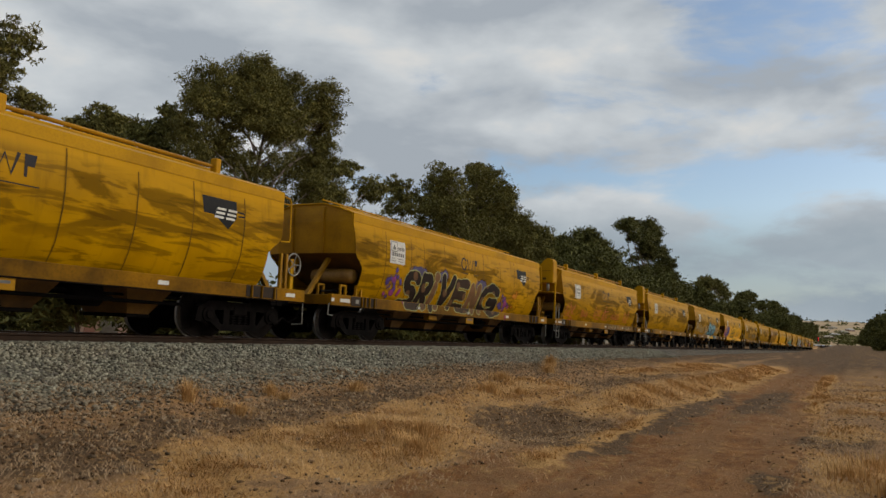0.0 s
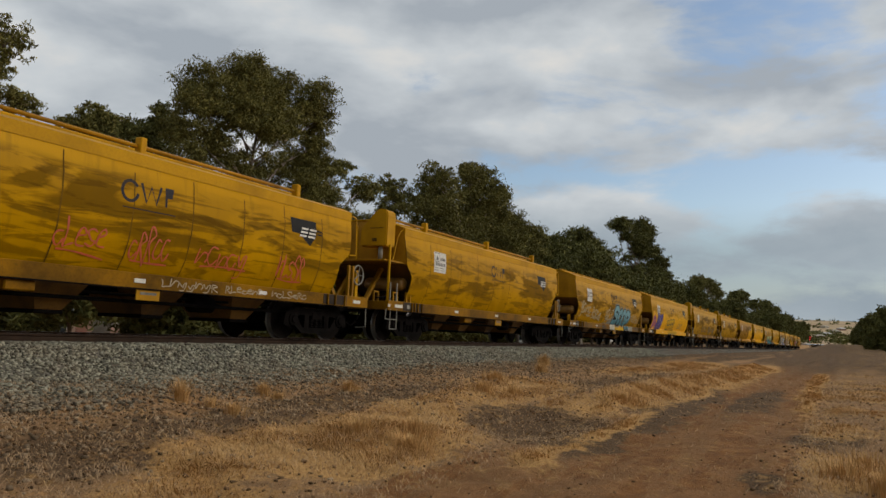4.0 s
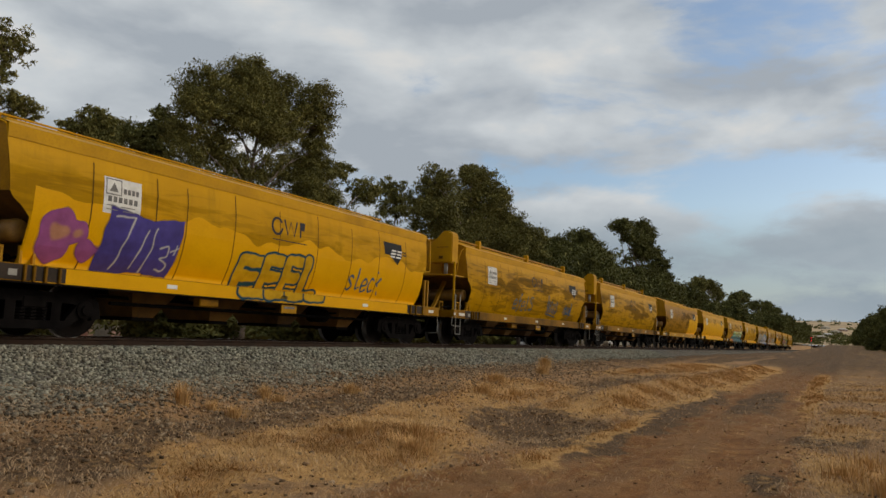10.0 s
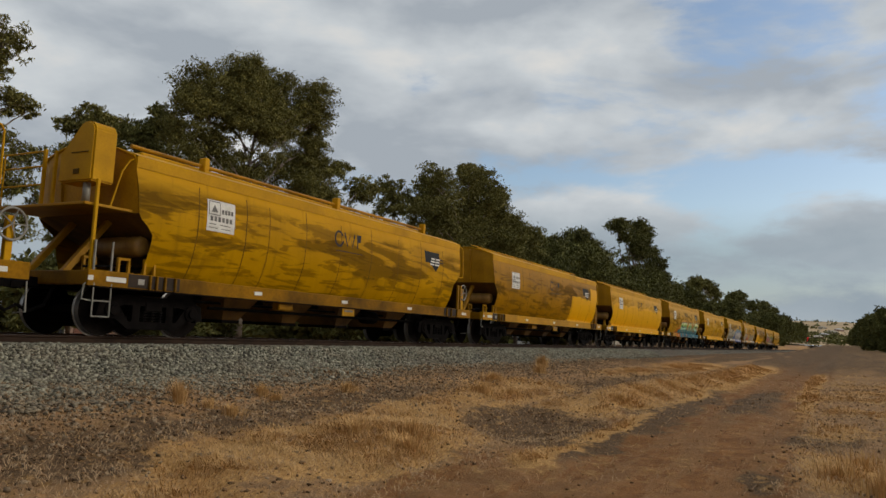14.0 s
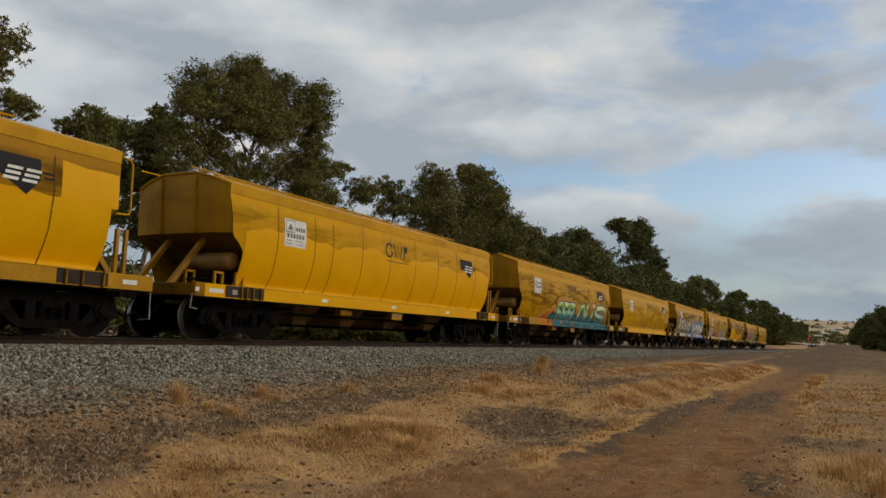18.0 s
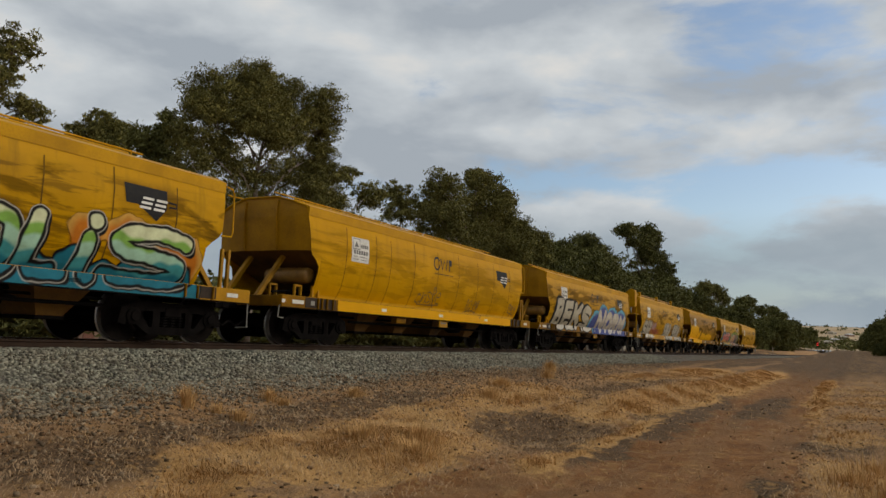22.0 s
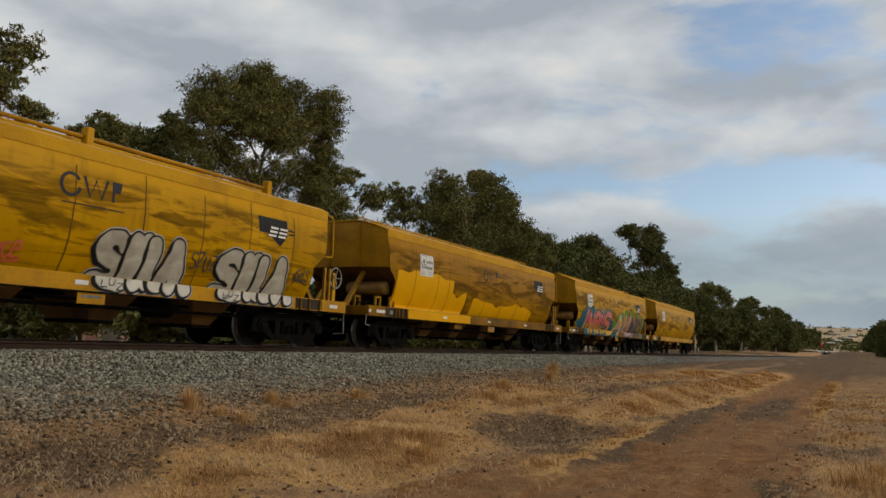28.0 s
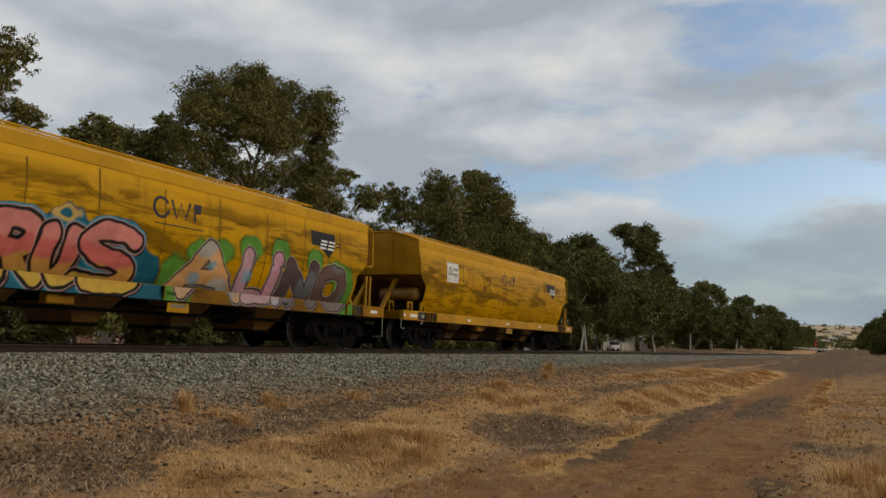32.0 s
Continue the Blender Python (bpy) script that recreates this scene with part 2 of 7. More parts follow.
def ground_mat():
    """Bare brown dirt, straw-coloured mown grass in patches, grey gravel near the line, its dark colour also painted
    far off as shade, and a reddish wheel track; the mesh carries where each lies.
    """
    m, n, l, b = node_mat("dry_ground", 0.95, 0, 0.12)
    at = n.new("ShaderNodeAttribute")
    at.attribute_name = "cover"
    sep = n.new("ShaderNodeSeparateColor")
    l.new(at.outputs["Color"], sep.inputs[0])
    mid = noise_at(n, l, 3.2, 8, rough=0.72)
    fine = noise_at(n, l, 46.0, 4, (0.6, 1, 1))
    blotch = noise_at(n, l, 9.0, 6, (0.7, 1, 1), rough=0.7)

    def edge(mask, lo=0.35, hi=0.65):
        """Breaks a soft mask up along its edge."""
        s = n.new("ShaderNodeMath")
        s.operation = "MULTIPLY_ADD"
        l.new(mid, s.inputs[0])
        s.inputs[1].default_value = 0.9
        l.new(mask, s.inputs[2])
        t = n.new("ShaderNodeMath")
        t.operation = "MULTIPLY_ADD"
        l.new(blotch, t.inputs[0])
        t.inputs[1].default_value = 0.6
        l.new(s.outputs[0], t.inputs[2])
        return ramp(n, l, t.outputs[0], lo + 0.45, hi + 0.75)
    dirt = blend(n, l, ramp(n, l, mid, 0.3, 0.7), (0.185, 0.103, 0.048), (0.43, 0.250, 0.118))
    dirt = blend(n, l, mul(n, l, ramp(n, l, blotch, 0.48, 0.62), 0.8), dirt, (0.45, 0.25, 0.10))
    straw = blend(n, l, ramp(n, l, noise_at(n, l, 22, 6, (0.5, 1, 1), rough=0.7), 0.3, 0.7), (0.33, 0.168, 0.050), (0.66, 0.385, 0.140))
    gravel_and_shade = blend(n, l, ramp(n, l, fine, 0.35, 0.65), (0.055, 0.033, 0.017), (0.185, 0.112, 0.056))
    road = blend(n, l, ramp(n, l, mid, 0.3, 0.7), (0.15, 0.064, 0.021), (0.33, 0.152, 0.051))
    road = blend(n, l, mul(n, l, ramp(n, l, blotch, 0.52, 0.7), 0.5), road, (0.095, 0.046, 0.019))
    along = noise_at(n, l, 1.6, 7, (0.22, 1.5, 1), rough=0.65)
    road = blend(n, l, mul(n, l, ramp(n, l, along, 0.46, 0.62), 0.6), road, (0.10, 0.049, 0.020))
    road = blend(n, l, mul(n, l, ramp(n, l, along, 0.50, 0.36), 0.35), road, (0.37, 0.195, 0.082))
    c = blend(n, l, edge(sep.outputs[2]), dirt, road)
    c = blend(n, l, edge(sep.outputs[1]), c, gravel_and_shade)
    c = blend(n, l, mul(n, l, edge(sep.outputs[0]), 0.9), c, straw)
    c = blend(n, l, mul(n, l, ramp(n, l, fine, 0.45, 0.7), 0.35), c, (0.09, 0.05, 0.024))
    l.new(c, b.inputs["Base Color"])
    hs = n.new("ShaderNodeMath")
    l.new(mid, hs.inputs[0])
    l.new(mul(n, l, fine, 0.3), hs.inputs[1])
    bump(n, l, b, hs.outputs[0], 1.0, 0.07)
    return m


GROUND = ground_mat()


# ---- mesh helpers ----
def obj(name, bm, material, parent=None, label="", smooth=False):
    me = bpy.data.meshes.new(name)
    bm.to_mesh(me)
    bm.free()
    for m in material if isinstance(material, (list, tuple)) else [material]:
        me.materials.append(m)
    if smooth:
        me.shade_smooth()
    ob = new(name, me)
    if parent is not None:
        ob.parent = parent
    if label:
        tagged(ob, label)
    return ob


def part(name, bm, material, parent, label="", smooth=False):
    return obj(name, bm, material, parent, label, smooth)


def box(bm, x0, y0, z0, x1, y1, z1, bevel=0.0, mat=0, m=None):
    r = bmesh.ops.create_cube(bm, size=1)
    vs = r["verts"]
    t = Matrix.Translation(((x0 + x1) / 2, (y0 + y1) / 2, (z0 + z1) / 2)) @ Matrix.Diagonal((x1 - x0, y1 - y0, z1 - z0, 1))
    bmesh.ops.transform(bm, matrix=(m @ t) if m else t, verts=vs)
    fs = {f for v in vs for f in v.link_faces}
    for f in fs:
        f.material_index = mat
    if bevel:
        es = list({e for f in fs for e in f.edges})
        bmesh.ops.bevel(bm, geom=es, offset=bevel, segments=1, affect="EDGES", clamp_overlap=True)
    return bm


def tube(bm, pts, r, sides=6, mat=0, taper=None):
    """A bar of round section through the points."""
    rings = []
    pts = [Vector(p) for p in pts]
    for i, p in enumerate(pts):
        d = (pts[min(i + 1, len(pts) - 1)] - pts[max(i - 1, 0)]).normalized()
        a = d.orthogonal().normalized()
        if i and rings:
            a = (prev - d * prev.dot(d)).normalized()
        prev = a
        b = d.cross(a)
        rr = r if taper is None else r + (taper - r) * i / (len(pts) - 1)
        rings.append([bm.verts.new(p + (a * math.cos(k * math.tau / sides) + b * math.sin(k * math.tau / sides)) * rr) for k in range(sides)])
    for u, v in zip(rings, rings[1:]):
        for k in range(sides):
            bm.faces.new((u[k], u[(k + 1) % sides], v[(k + 1) % sides], v[k])).material_index = mat
    for ring in (rings[0][::-1], rings[-1]):
        bm.faces.new(ring).material_index = mat
    return bm


def lathe(bm, profile, sides=28, axis="y", centre=(0, 0, 0), mats=None):
    """Turns (along, radius) pairs about an axis; mats gives each band its slot."""
    rings = []
    for a, r in profile:
        ring = []
        for k in range(sides):
            c, s = math.cos(k * math.tau / sides) * r, math.sin(k * math.tau / sides) * r
            v = (c, a, s) if axis == "y" else (a, c, s) if axis == "x" else (c, s, a)
            ring.append(bm.verts.new(Vector(v) + Vector(centre)))
        rings.append(ring)
    for i, (u, v) in enumerate(zip(rings, rings[1:])):
        for k in range(sides):
            bm.faces.new((u[k], u[(k + 1) % sides], v[(k + 1) % sides], v[k])).material_index = mats[i] if mats else 0
    bm.faces.new(rings[0][::-1])
    bm.faces.new(rings[-1])
    bmesh.ops.recalc_face_normals(bm, faces=bm.faces)
    return bm


def prism(bm, outline, y0, y1, mat=0, m=None):
    """An (x, z) outline pushed from y0 to y1."""
    a = [bm.verts.new((x, y0, z)) for x, z in outline]
    b = [bm.verts.new((x, y1, z)) for x, z in outline]
    fs = [bm.faces.new(a), bm.faces.new(b[::-1])]
    for i in range(len(a)):
        fs.append(bm.faces.new((a[i], b[i], b[(i + 1) % len(a)], a[(i + 1) % len(a)])))
    for f in fs:
        f.material_index = mat
    if m:
        bmesh.ops.transform(bm, matrix=m, verts=a + b)
    bmesh.ops.recalc_face_normals(bm, faces=fs)
    return bm


def smooth(a, b, x):
    t = min(max((x - a) / (b - a), 0.0), 1.0)
    return t * t * (3 - 2 * t)


# ---- ground and track ----
YC = 12.42      # the track's centre line
R_WHEEL = 0.47
SPEED = 7.2     # metres a second, towards -x
PITCH = 15.5    # from wagon to wagon


def ground_z(x, y):
    far = 1 - math.exp(-max(x, 0) / 60)
    toe = -0.66 + 0.30 * far
    road = -1.20 + 0.66 * far
    if y >= 9.8:
        z = toe if y < 15.5 else toe - 0.15 * smooth(15.5, 18, y)
    elif y >= 3.2:
        z = road + (toe - road) * smooth(3.2, 9.8, y)
    else:
        z = road + 0.10 * smooth(0.2, -3.0, y)
    z -= 1.1 * smooth(34, 42, y) * (1 - smooth(90, 160, x))
    # a bank along the wheel track and a hollow before it
    z += 0.26 * math.exp(-((y - 4.55 + 0.45 * smooth(15, 30, x)) / 0.6) ** 2) * smooth(13, 17, x) * (1 - smooth(34, 60, x))
    z += 0.10 * math.exp(-((x - 8) / 1.6) ** 2 - ((y - 5.0) / 0.8) ** 2)
    z -= 0.24 * math.exp(-((x - 11.5) / 1.6) ** 2 - ((y - 4.5) / 0.75) ** 2)
    # wheel ruts
    for rut in (0.9, 2.35):
        z -= 0.035 * math.exp(-((y - rut - 0.25 * math.sin(x * 0.12)) / 0.28) ** 2) * (1 - smooth(70, 150, x))
    # far off the land rises gently beside the line
    if x > 80:
        rise = (0.0115 if y < YC else 0.0075) * (min(x, 350) - 80) + (0.006 * (min(x, 700) - 350) if x > 350 else 0)
        z += rise * smooth(3.2, 6.5, abs(y - YC)) * smooth(80, 130, x)
    near = 1 - smooth(60, 200, abs(x))
    if not 10.0 < y < 15.0 and near > 0:
        p = Vector((x, y, 0))
        z += near * (0.08 * noise.noise(p * 0.55) + (0.06 * noise.noise(p * 1.6) + 0.035 * noise.noise(p * 3.7) + 0.016 * noise.noise(p * 8.0)) * (0.45 + 0.55 * smooth(2.0, 3.4, y) + 0.4 * smooth(0.4, -0.4, y)))
    return z


STRAW_SPOTS = ((5.5, 5.15, 0.75, 0.40), (6.5, 5.25, 0.9, 0.50), (7.3, 4.9, 1.0, 0.62), (8.6, 5.1, 1.2, 0.62), (9.9, 5.75, 1.0, 0.42), (7.0, 4.35, 0.8, 0.30), (9.0, 3.3, 0.8, 0.16), (12.6, 3.35, 1.5, 0.16), (10.9, 6.3, 0.9, 0.2),
               (13.6, 6.0, 1.0, 0.4), (16.0, 6.4, 1.8, 0.7), (14.4, 4.9, 0.8, 0.25), (15.6, 4.15, 1.4, 0.34), (18.5, 3.95, 2.4, 0.36), (23.5, 3.75, 4.0, 0.42), (30, 3.6, 6, 0.45), (39, 3.6, 5, 0.45), (26.5, 6.6, 2.6, 0.45), (36, 6.1, 5, 0.8),
               (4.4, 4.6, 0.5, 0.25), (22, 0.75, 3.0, 0.14), (32, 0.9, 6.0, 0.2))
GRAVEL_SPOTS = ((11.7, 4.75, 1.25, 0.75), (10.9, 3.75, 0.9, 0.40), (10.3, 2.95, 0.9, 0.16), (19.6, 5.5, 2.6, 0.5), (26, 5.6, 3.0, 0.35), (16.5, 3.15, 4.5, 0.34), (9.9, 6.85, 0.9, 0.28), (8.6, 6.7, 0.8, 0.22), (6.6, 6.55, 1.0, 0.30), (12.5, 7.1, 1.6, 0.3),
                (12.9, 0.35, 1.0, 0.30), (8.9, 0.75, 0.5, 0.16), (4.6, 6.1, 0.9, 0.5), (20.0, 1.9, 3.0, 0.3))


def spot(spots, x, y):
    px, py = x + 0.7 * noise.noise(Vector((x * 0.6, y * 0.9, 11))), y + (0.4 * noise.noise(Vector((x * 0.7, y * 1.3, 13))) + 0.18 * noise.noise(Vector((x * 2.4, y * 3.2, 17)))) * (1 - 0.5 * smooth(12, 30, x))
    return max(math.exp(-(((px - a) / c) ** 2 + ((py - b) / d) ** 2) * 0.75) for a, b, c, d in spots if abs(px - a) < 3 * c and abs(py - b) < 3 * d) if any(abs(px - a) < 3 * c and abs(py - b) < 3 * d for a, b, c, d in spots) else 0.0


def cover(x, y):
    """How much straw, gravel (far off also painted shade) and bare wheel track lies at a place."""
    wander = 0.35 * noise.noise(Vector((x * 0.35, 3, 1))) + 0.2 * noise.noise(Vector((x * 1.3, y, 1)))
    left = 3.65 - 0.35 * smooth(20, 32, x) + 1.2 * smooth(40, 120, x) + wander
    right = 0.75 + wander
    road = smooth(left + 0.35, left - 0.35, y) * smooth(right - 0.6, right + 0.5, y)
    p = Vector((x * 0.25, y * 0.5, 2))
    straw = spot(STRAW_SPOTS, x, y)
    if y < 1.2:
        straw = max(straw, (0.28 + 0.8 * noise.noise(Vector((x * 0.45, y * 1.1, 6)))) * smooth(0.9, -0.1, y + 0.6 * wander) * (1 - 0.85 * smooth(15, 45, x)))
    elif y > 16:
        straw = max(straw, (0.05 + 0.4 * noise.noise(p)) * (1 - smooth(400, 600, x)))
    # behind the line the dark cover paints in the shade below the trees
    gravel_and_shade = max(spot(GRAVEL_SPOTS, x, y), 0.62 * smooth(7.6, 9.8, y + 0.5 * noise.noise(Vector((x * 0.4, 0, 5)))) if y < 16 else 0.55 * (1 - smooth(170, 260, x)) * smooth(40, 70, x))
    # far along, the same dark colour stands in for tree and grass shadows
    if 4.5 < y < 8.5 and x > 22:
        gravel_and_shade = max(gravel_and_shade, (0.30 + 0.5 * noise.noise(Vector((x * 0.07, y * 1.1, 9)))) * smooth(22, 45, x))
    elif y <= 4.5 and x > 20:
        gravel_and_shade = max(gravel_and_shade, 0.5 * smooth(20, 70, x) * (0.75 + 0.5 * noise.noise(Vector((x * 0.05, y * 0.8, 19)))))
    return straw, gravel_and_shade, road


def build_ground():
    xs = [-700, -450, -300, -200, -140, -90, -50, -25, -12, -4, 0, 2]
    x = 3.0
    while x < 4500:
        xs.append(x)
        x += 0.09 if x < 15 else 0.2 if x < 34 else 0.8 if x < 60 else 0.06 * x
    ys = [-2500, -1400, -700, -350, -180, -90, -50, -28, -16, -10, -7, -5]
    y = -4.0
    while y < 11:
        ys.append(y)
        y += 0.11
    ys += [11.4, 12.4, 13.4, 14.6, 15.5, 16.2, 17, 18, 20, 24, 30, 40, 60, 100, 200, 400, 800, 1500, 2500]
    verts = [(x, y, ground_z(x, y)) for x in xs for y in ys]
    k = len(ys)
    faces = [(i * k + j, (i + 1) * k + j, (i + 1) * k + j + 1, i * k + j + 1) for i in range(len(xs) - 1) for j in range(k - 1)]
    me = bpy.data.meshes.new("ground")
    me.from_pydata(verts, [], faces)
    me.materials.append(GROUND)
    me.shade_smooth()
    mask = me.color_attributes.new("cover", "FLOAT_COLOR", "POINT")
    mask.data.foreach_set("color", np.array([(*cover(v[0], v[1]), 1.0) for v in verts], np.float32).ravel())
    return tagged(new("ground", me), "dry brown earth with straw grass and a wheel track", "ground", kind="structure")


build_ground()


def bed_z(x, y):
    """The top of the ballast: a flat crown with sloping shoulders."""
    toe = -0.66 + 0.30 * (1 - math.exp(-max(x, 0) / 60))
    d = abs(y - YC)
    if d < 1.45:
        return -0.155
    return -0.155 + (toe - 0.12 + 0.155) * smooth(1.35, 3.1, d) if d < 3.1 else toe - 0.12


def build_ballast():
    bm = bmesh.new()
    xs = [-260, -120, -60, -20, 0] + [2 + 0.25 * i for i in range(150)] + [40 + 1.5 * i for i in range(50)] + [116 + 20 * i for i in range(45)]
    ds = [-3.1 + 0.155 * i for i in range(41)]
    grid = [[bm.verts.new((x, YC + d, bed_z(x, YC + d) + 0.03 * noise.noise(Vector((x * 1.5, d * 1.5, 3))))) for d in ds] for x in xs]
    for a, b in zip(grid, grid[1:]):
        for j in range(len(ds) - 1):
            bm.faces.new((a[j], b[j], b[j + 1], a[j + 1]))
    m, n, l, b = node_mat("ballast_bed", 0.95, 0, 0.2)
    v = n.new("ShaderNodeTexVoronoi")
    v.inputs["Scale"].default_value = 17
    co = n.new("ShaderNodeTexCoord")
    l.new(co.outputs["Object"], v.inputs["Vector"])
    c = ramp(n, l, v.outputs["Color"], 0.1, 0.9, (0.025, 0.021, 0.015), (0.22, 0.195, 0.15))
    c = blend(n, l, mul(n, l, ramp(n, l, noise_at(n, l, 0.7, 5), 0.48, 0.7), 0.55), c, (0.15, 0.10, 0.06))
    l.new(c, b.inputs["Base Color"])
    bump(n, l, b, v.outputs["Distance"], 1.0, 0.05)
    return tagged(obj("ballast_bed", bm, m), "grey crushed stone bed under the rails", "ballast", kind="structure")


build_ballast()


def scatter(name, solids, spots, material, label, category):
    """Many small rigid pieces in one mesh: solids are (verts, faces) models, spots are poses with a scale."""
    rng = np.random.default_rng(7)
    V, F, base = [], [], 0
    for i, (px, py, pz, s, a, b) in enumerate(spots):
        v, f = solids[i % len(solids)]
        ca, sa, cb, sb = math.cos(a), math.sin(a), math.cos(b), math.sin(b)
        rot = np.array([[ca, -sa, 0], [sa, ca, 0], [0, 0, 1]]) @ np.array([[1, 0, 0], [0, cb, -sb], [0, sb, cb]])
        V.append((v * s) @ rot.T + (px, py, pz))
        F.append(f + base)
        base += len(v)
    V, F = np.concatenate(V), np.concatenate(F)
    me = bpy.data.meshes.new(name)
    me.vertices.add(len(V))
    me.vertices.foreach_set("co", V.ravel().astype(np.float32))
    k = F.shape[1]
    me.loops.add(F.size)
    me.loops.foreach_set("vertex_index", F.ravel().astype(np.int32))
    me.polygons.add(len(F))
    me.polygons.foreach_set("loop_start", np.arange(0, F.size, k, dtype=np.int32))
    me.update(calc_edges=True)
    me.materials.append(material)
    return tagged(new(name, me), label, category, kind="stuff")


def stone_models():
    rng = np.random.default_rng(3)
    out = []
    for _ in range(8):
        bm = bmesh.new()
        bmesh.ops.create_cube(bm, size=1.45)
        bmesh.ops.triangulate(bm, faces=bm.faces)
        v = np.array([x.co for x in bm.verts])
        f = np.array([[x.index for x in q.verts] for q in bm.faces])
        bm.free()
        v += rng.uniform(-0.34, 0.34, v.shape)
        v *= rng.uniform(0.65, 1.15, 3) * (1, 1, 0.8)
        out.append((v, f))
    return out


def build_stones():
    rng = random.Random(5)
    spots = []
    while len(spots) < 50000:
        x = 3.6 + 44 * rng.random() ** 1.7
        d = rng.uniform(-4.9, -0.75)
        y = YC + d
        s = (0.015 + 0.023 * rng.random() ** 1.4) * (1 + 0.006 * x)
        reach = 2.6 + 1.25 * (1 - smooth(8, 18, x)) + 0.45 * noise.noise(Vector((x * 0.9, 2, 7)))
        if rng.random() < smooth(reach - 0.75, reach + 1.0, -d):
            continue
        z = max(bed_z(x, y), ground_z(x, y)) if d < -2.2 else bed_z(x, y)
        spots.append((x, y, z + s * 0.25, s, rng.uniform(0, 6.28), rng.uniform(-0.6, 0.6)))
    scatter("ballast_stones", stone_models(), spots, STONE, "loose grey and brown crushed stones beside the rail", "stones")
    # strays out on the earth
    spots = []
    for _ in range(12000):
        x = 3.2 + 26 * rng.random() ** 1.5
        y = YC - 2.6 - abs(rng.gauss(0, 1.6))
        s = rng.uniform(0.012, 0.032)
        spots.append((x, y, ground_z(x, y) + s * 0.3, s, rng.uniform(0, 6.28), rng.uniform(-0.5, 0.5)))
    m, n, l, b = node_mat("earthy_stone", 0.95, 0, 0.15)
    g = n.new("ShaderNodeNewGeometry").outputs["Random Per Island"]
    l.new(ramp(n, l, g, 0.0, 1.0, (0.055, 0.037, 0.022), (0.36, 0.26, 0.16)), b.inputs["Base Color"])
    scatter("stray_stones", stone_models(), spots, m, "brown dusty stones strewn over the earth", "stones")


build_stones()


def build_clods():
    rng = random.Random(15)
    spots = []
    while len(spots) < 16000:
        x = 3.2 + 26 * rng.random() ** 1.7
        y = rng.uniform(-2.0, 9.9)
        a, g, road = cover(x, y)
        if rng.random() < max(0.93 * road, 1.6 * a) or (y < 6 and g < 0.4 and rng.random() < 0.6):
            continue
        s = 0.005 + 0.018 * rng.random() ** 2.2
        spots.append((x, y, ground_z(x, y) + s * 0.2, s * (1 + 0.03 * x), rng.uniform(0, 6.28), rng.uniform(-0.6, 0.6)))
    m, n, l, b = node_mat("dry_earth_clod", 0.95, 0, 0.1)
    g = n.new("ShaderNodeNewGeometry").outputs["Random Per Island"]
    l.new(ramp(n, l, g, 0.0, 1.0, (0.05, 0.029, 0.015), (0.30, 0.175, 0.085)), b.inputs["Base Color"])
    scatter("earth_clods", stone_models(), spots, m, "small brown clods and bark litter on the earth", "clods")


build_clods()


def build_track():
    xs0, xs1 = -260.0, 1000.0
    for side in (-1, 1):
        bm = bmesh.new()
        y = YC + side * 0.7535
        prof = [(-0.07, -0.172), (0.07, -0.172), (0.07, -0.158), (0.010, -0.14), (0.010, -0.045), (0.036, -0.034), (0.036, -0.006), (0.028, 0.0),
                (-0.028, 0.0), (-0.036, -0.006), (-0.036, -0.034), (-0.010, -0.045), (-0.010, -0.14), (-0.07, -0.158)]
        a = [bm.verts.new((xs0, y + p, z)) for p, z in prof]
        b = [bm.verts.new((xs1, y + p, z)) for p, z in prof]
        for i in range(len(prof)):
            f = bm.faces.new((a[i], b[i], b[(i + 1) % len(prof)], a[(i + 1) % len(prof)]))
            f.material_index = 1 if i == 7 else 0
        bmesh.ops.recalc_face_normals(bm, faces=bm.faces)
        tagged(obj("rail", bm, [RAIL, RAIL_TOP]), "rusty steel rail with a polished head", "rail", "rails of the line", "structure")


build_track()


def build_sleepers():
    bm = bmesh.new()
    box(bm, -0.12, -1.25, -0.33, 0.12, 1.25, -0.15, 0.015)
    first = tagged(obj("sleeper", bm, CONCRETE), "grey concrete sleeper bedded in stone", "sleeper", "sleepers under the rails")
    first.matrix_world = pose(3.0, YC, 0)
    for s in (-1, 1):
        for o in (-0.09, 0.09):
            clip = bmesh.new()
            box(clip, -0.05, s * 0.7535 + o - 0.02, -0.16, 0.05, s * 0.7535 + o + 0.02, -0.115, 0.006)
            part("rail_clip", clip, RAIL, first, "rusty spring clip")
    for i in range(1, 100):
        copy_thing(first, pose(3.0 + 0.62 * i, YC, 0))


build_sleepers()


# ---- the wagons ----
SIDE = [(1.10, 1.10), (1.25, 1.19), (1.45, 1.285), (1.7, 1.36), (2.0, 1.405), (2.3, 1.42), (2.6, 1.405), (2.85, 1.37), (3.04, 1.335), (3.22, 1.30)]


def half_width(z):
    """Half the body's width at a height above the rail."""
    for (z0, w0), (z1, w1) in zip(SIDE, SIDE[1:]):
        if z <= z1:
            return w0 + (w1 - w0) * max(z - z0, -0.3) / (z1 - z0)
    return SIDE[-1][1]


def end_x(z):
    """Half the body's length at a height: upright above, cut back under the end slopes."""
    if z >= 2.2:
        return 6.34 + 0.10 * (z - 2.2) / 1.02
    return 6.34 - 0.36 * smooth(2.2, 1.84, z)


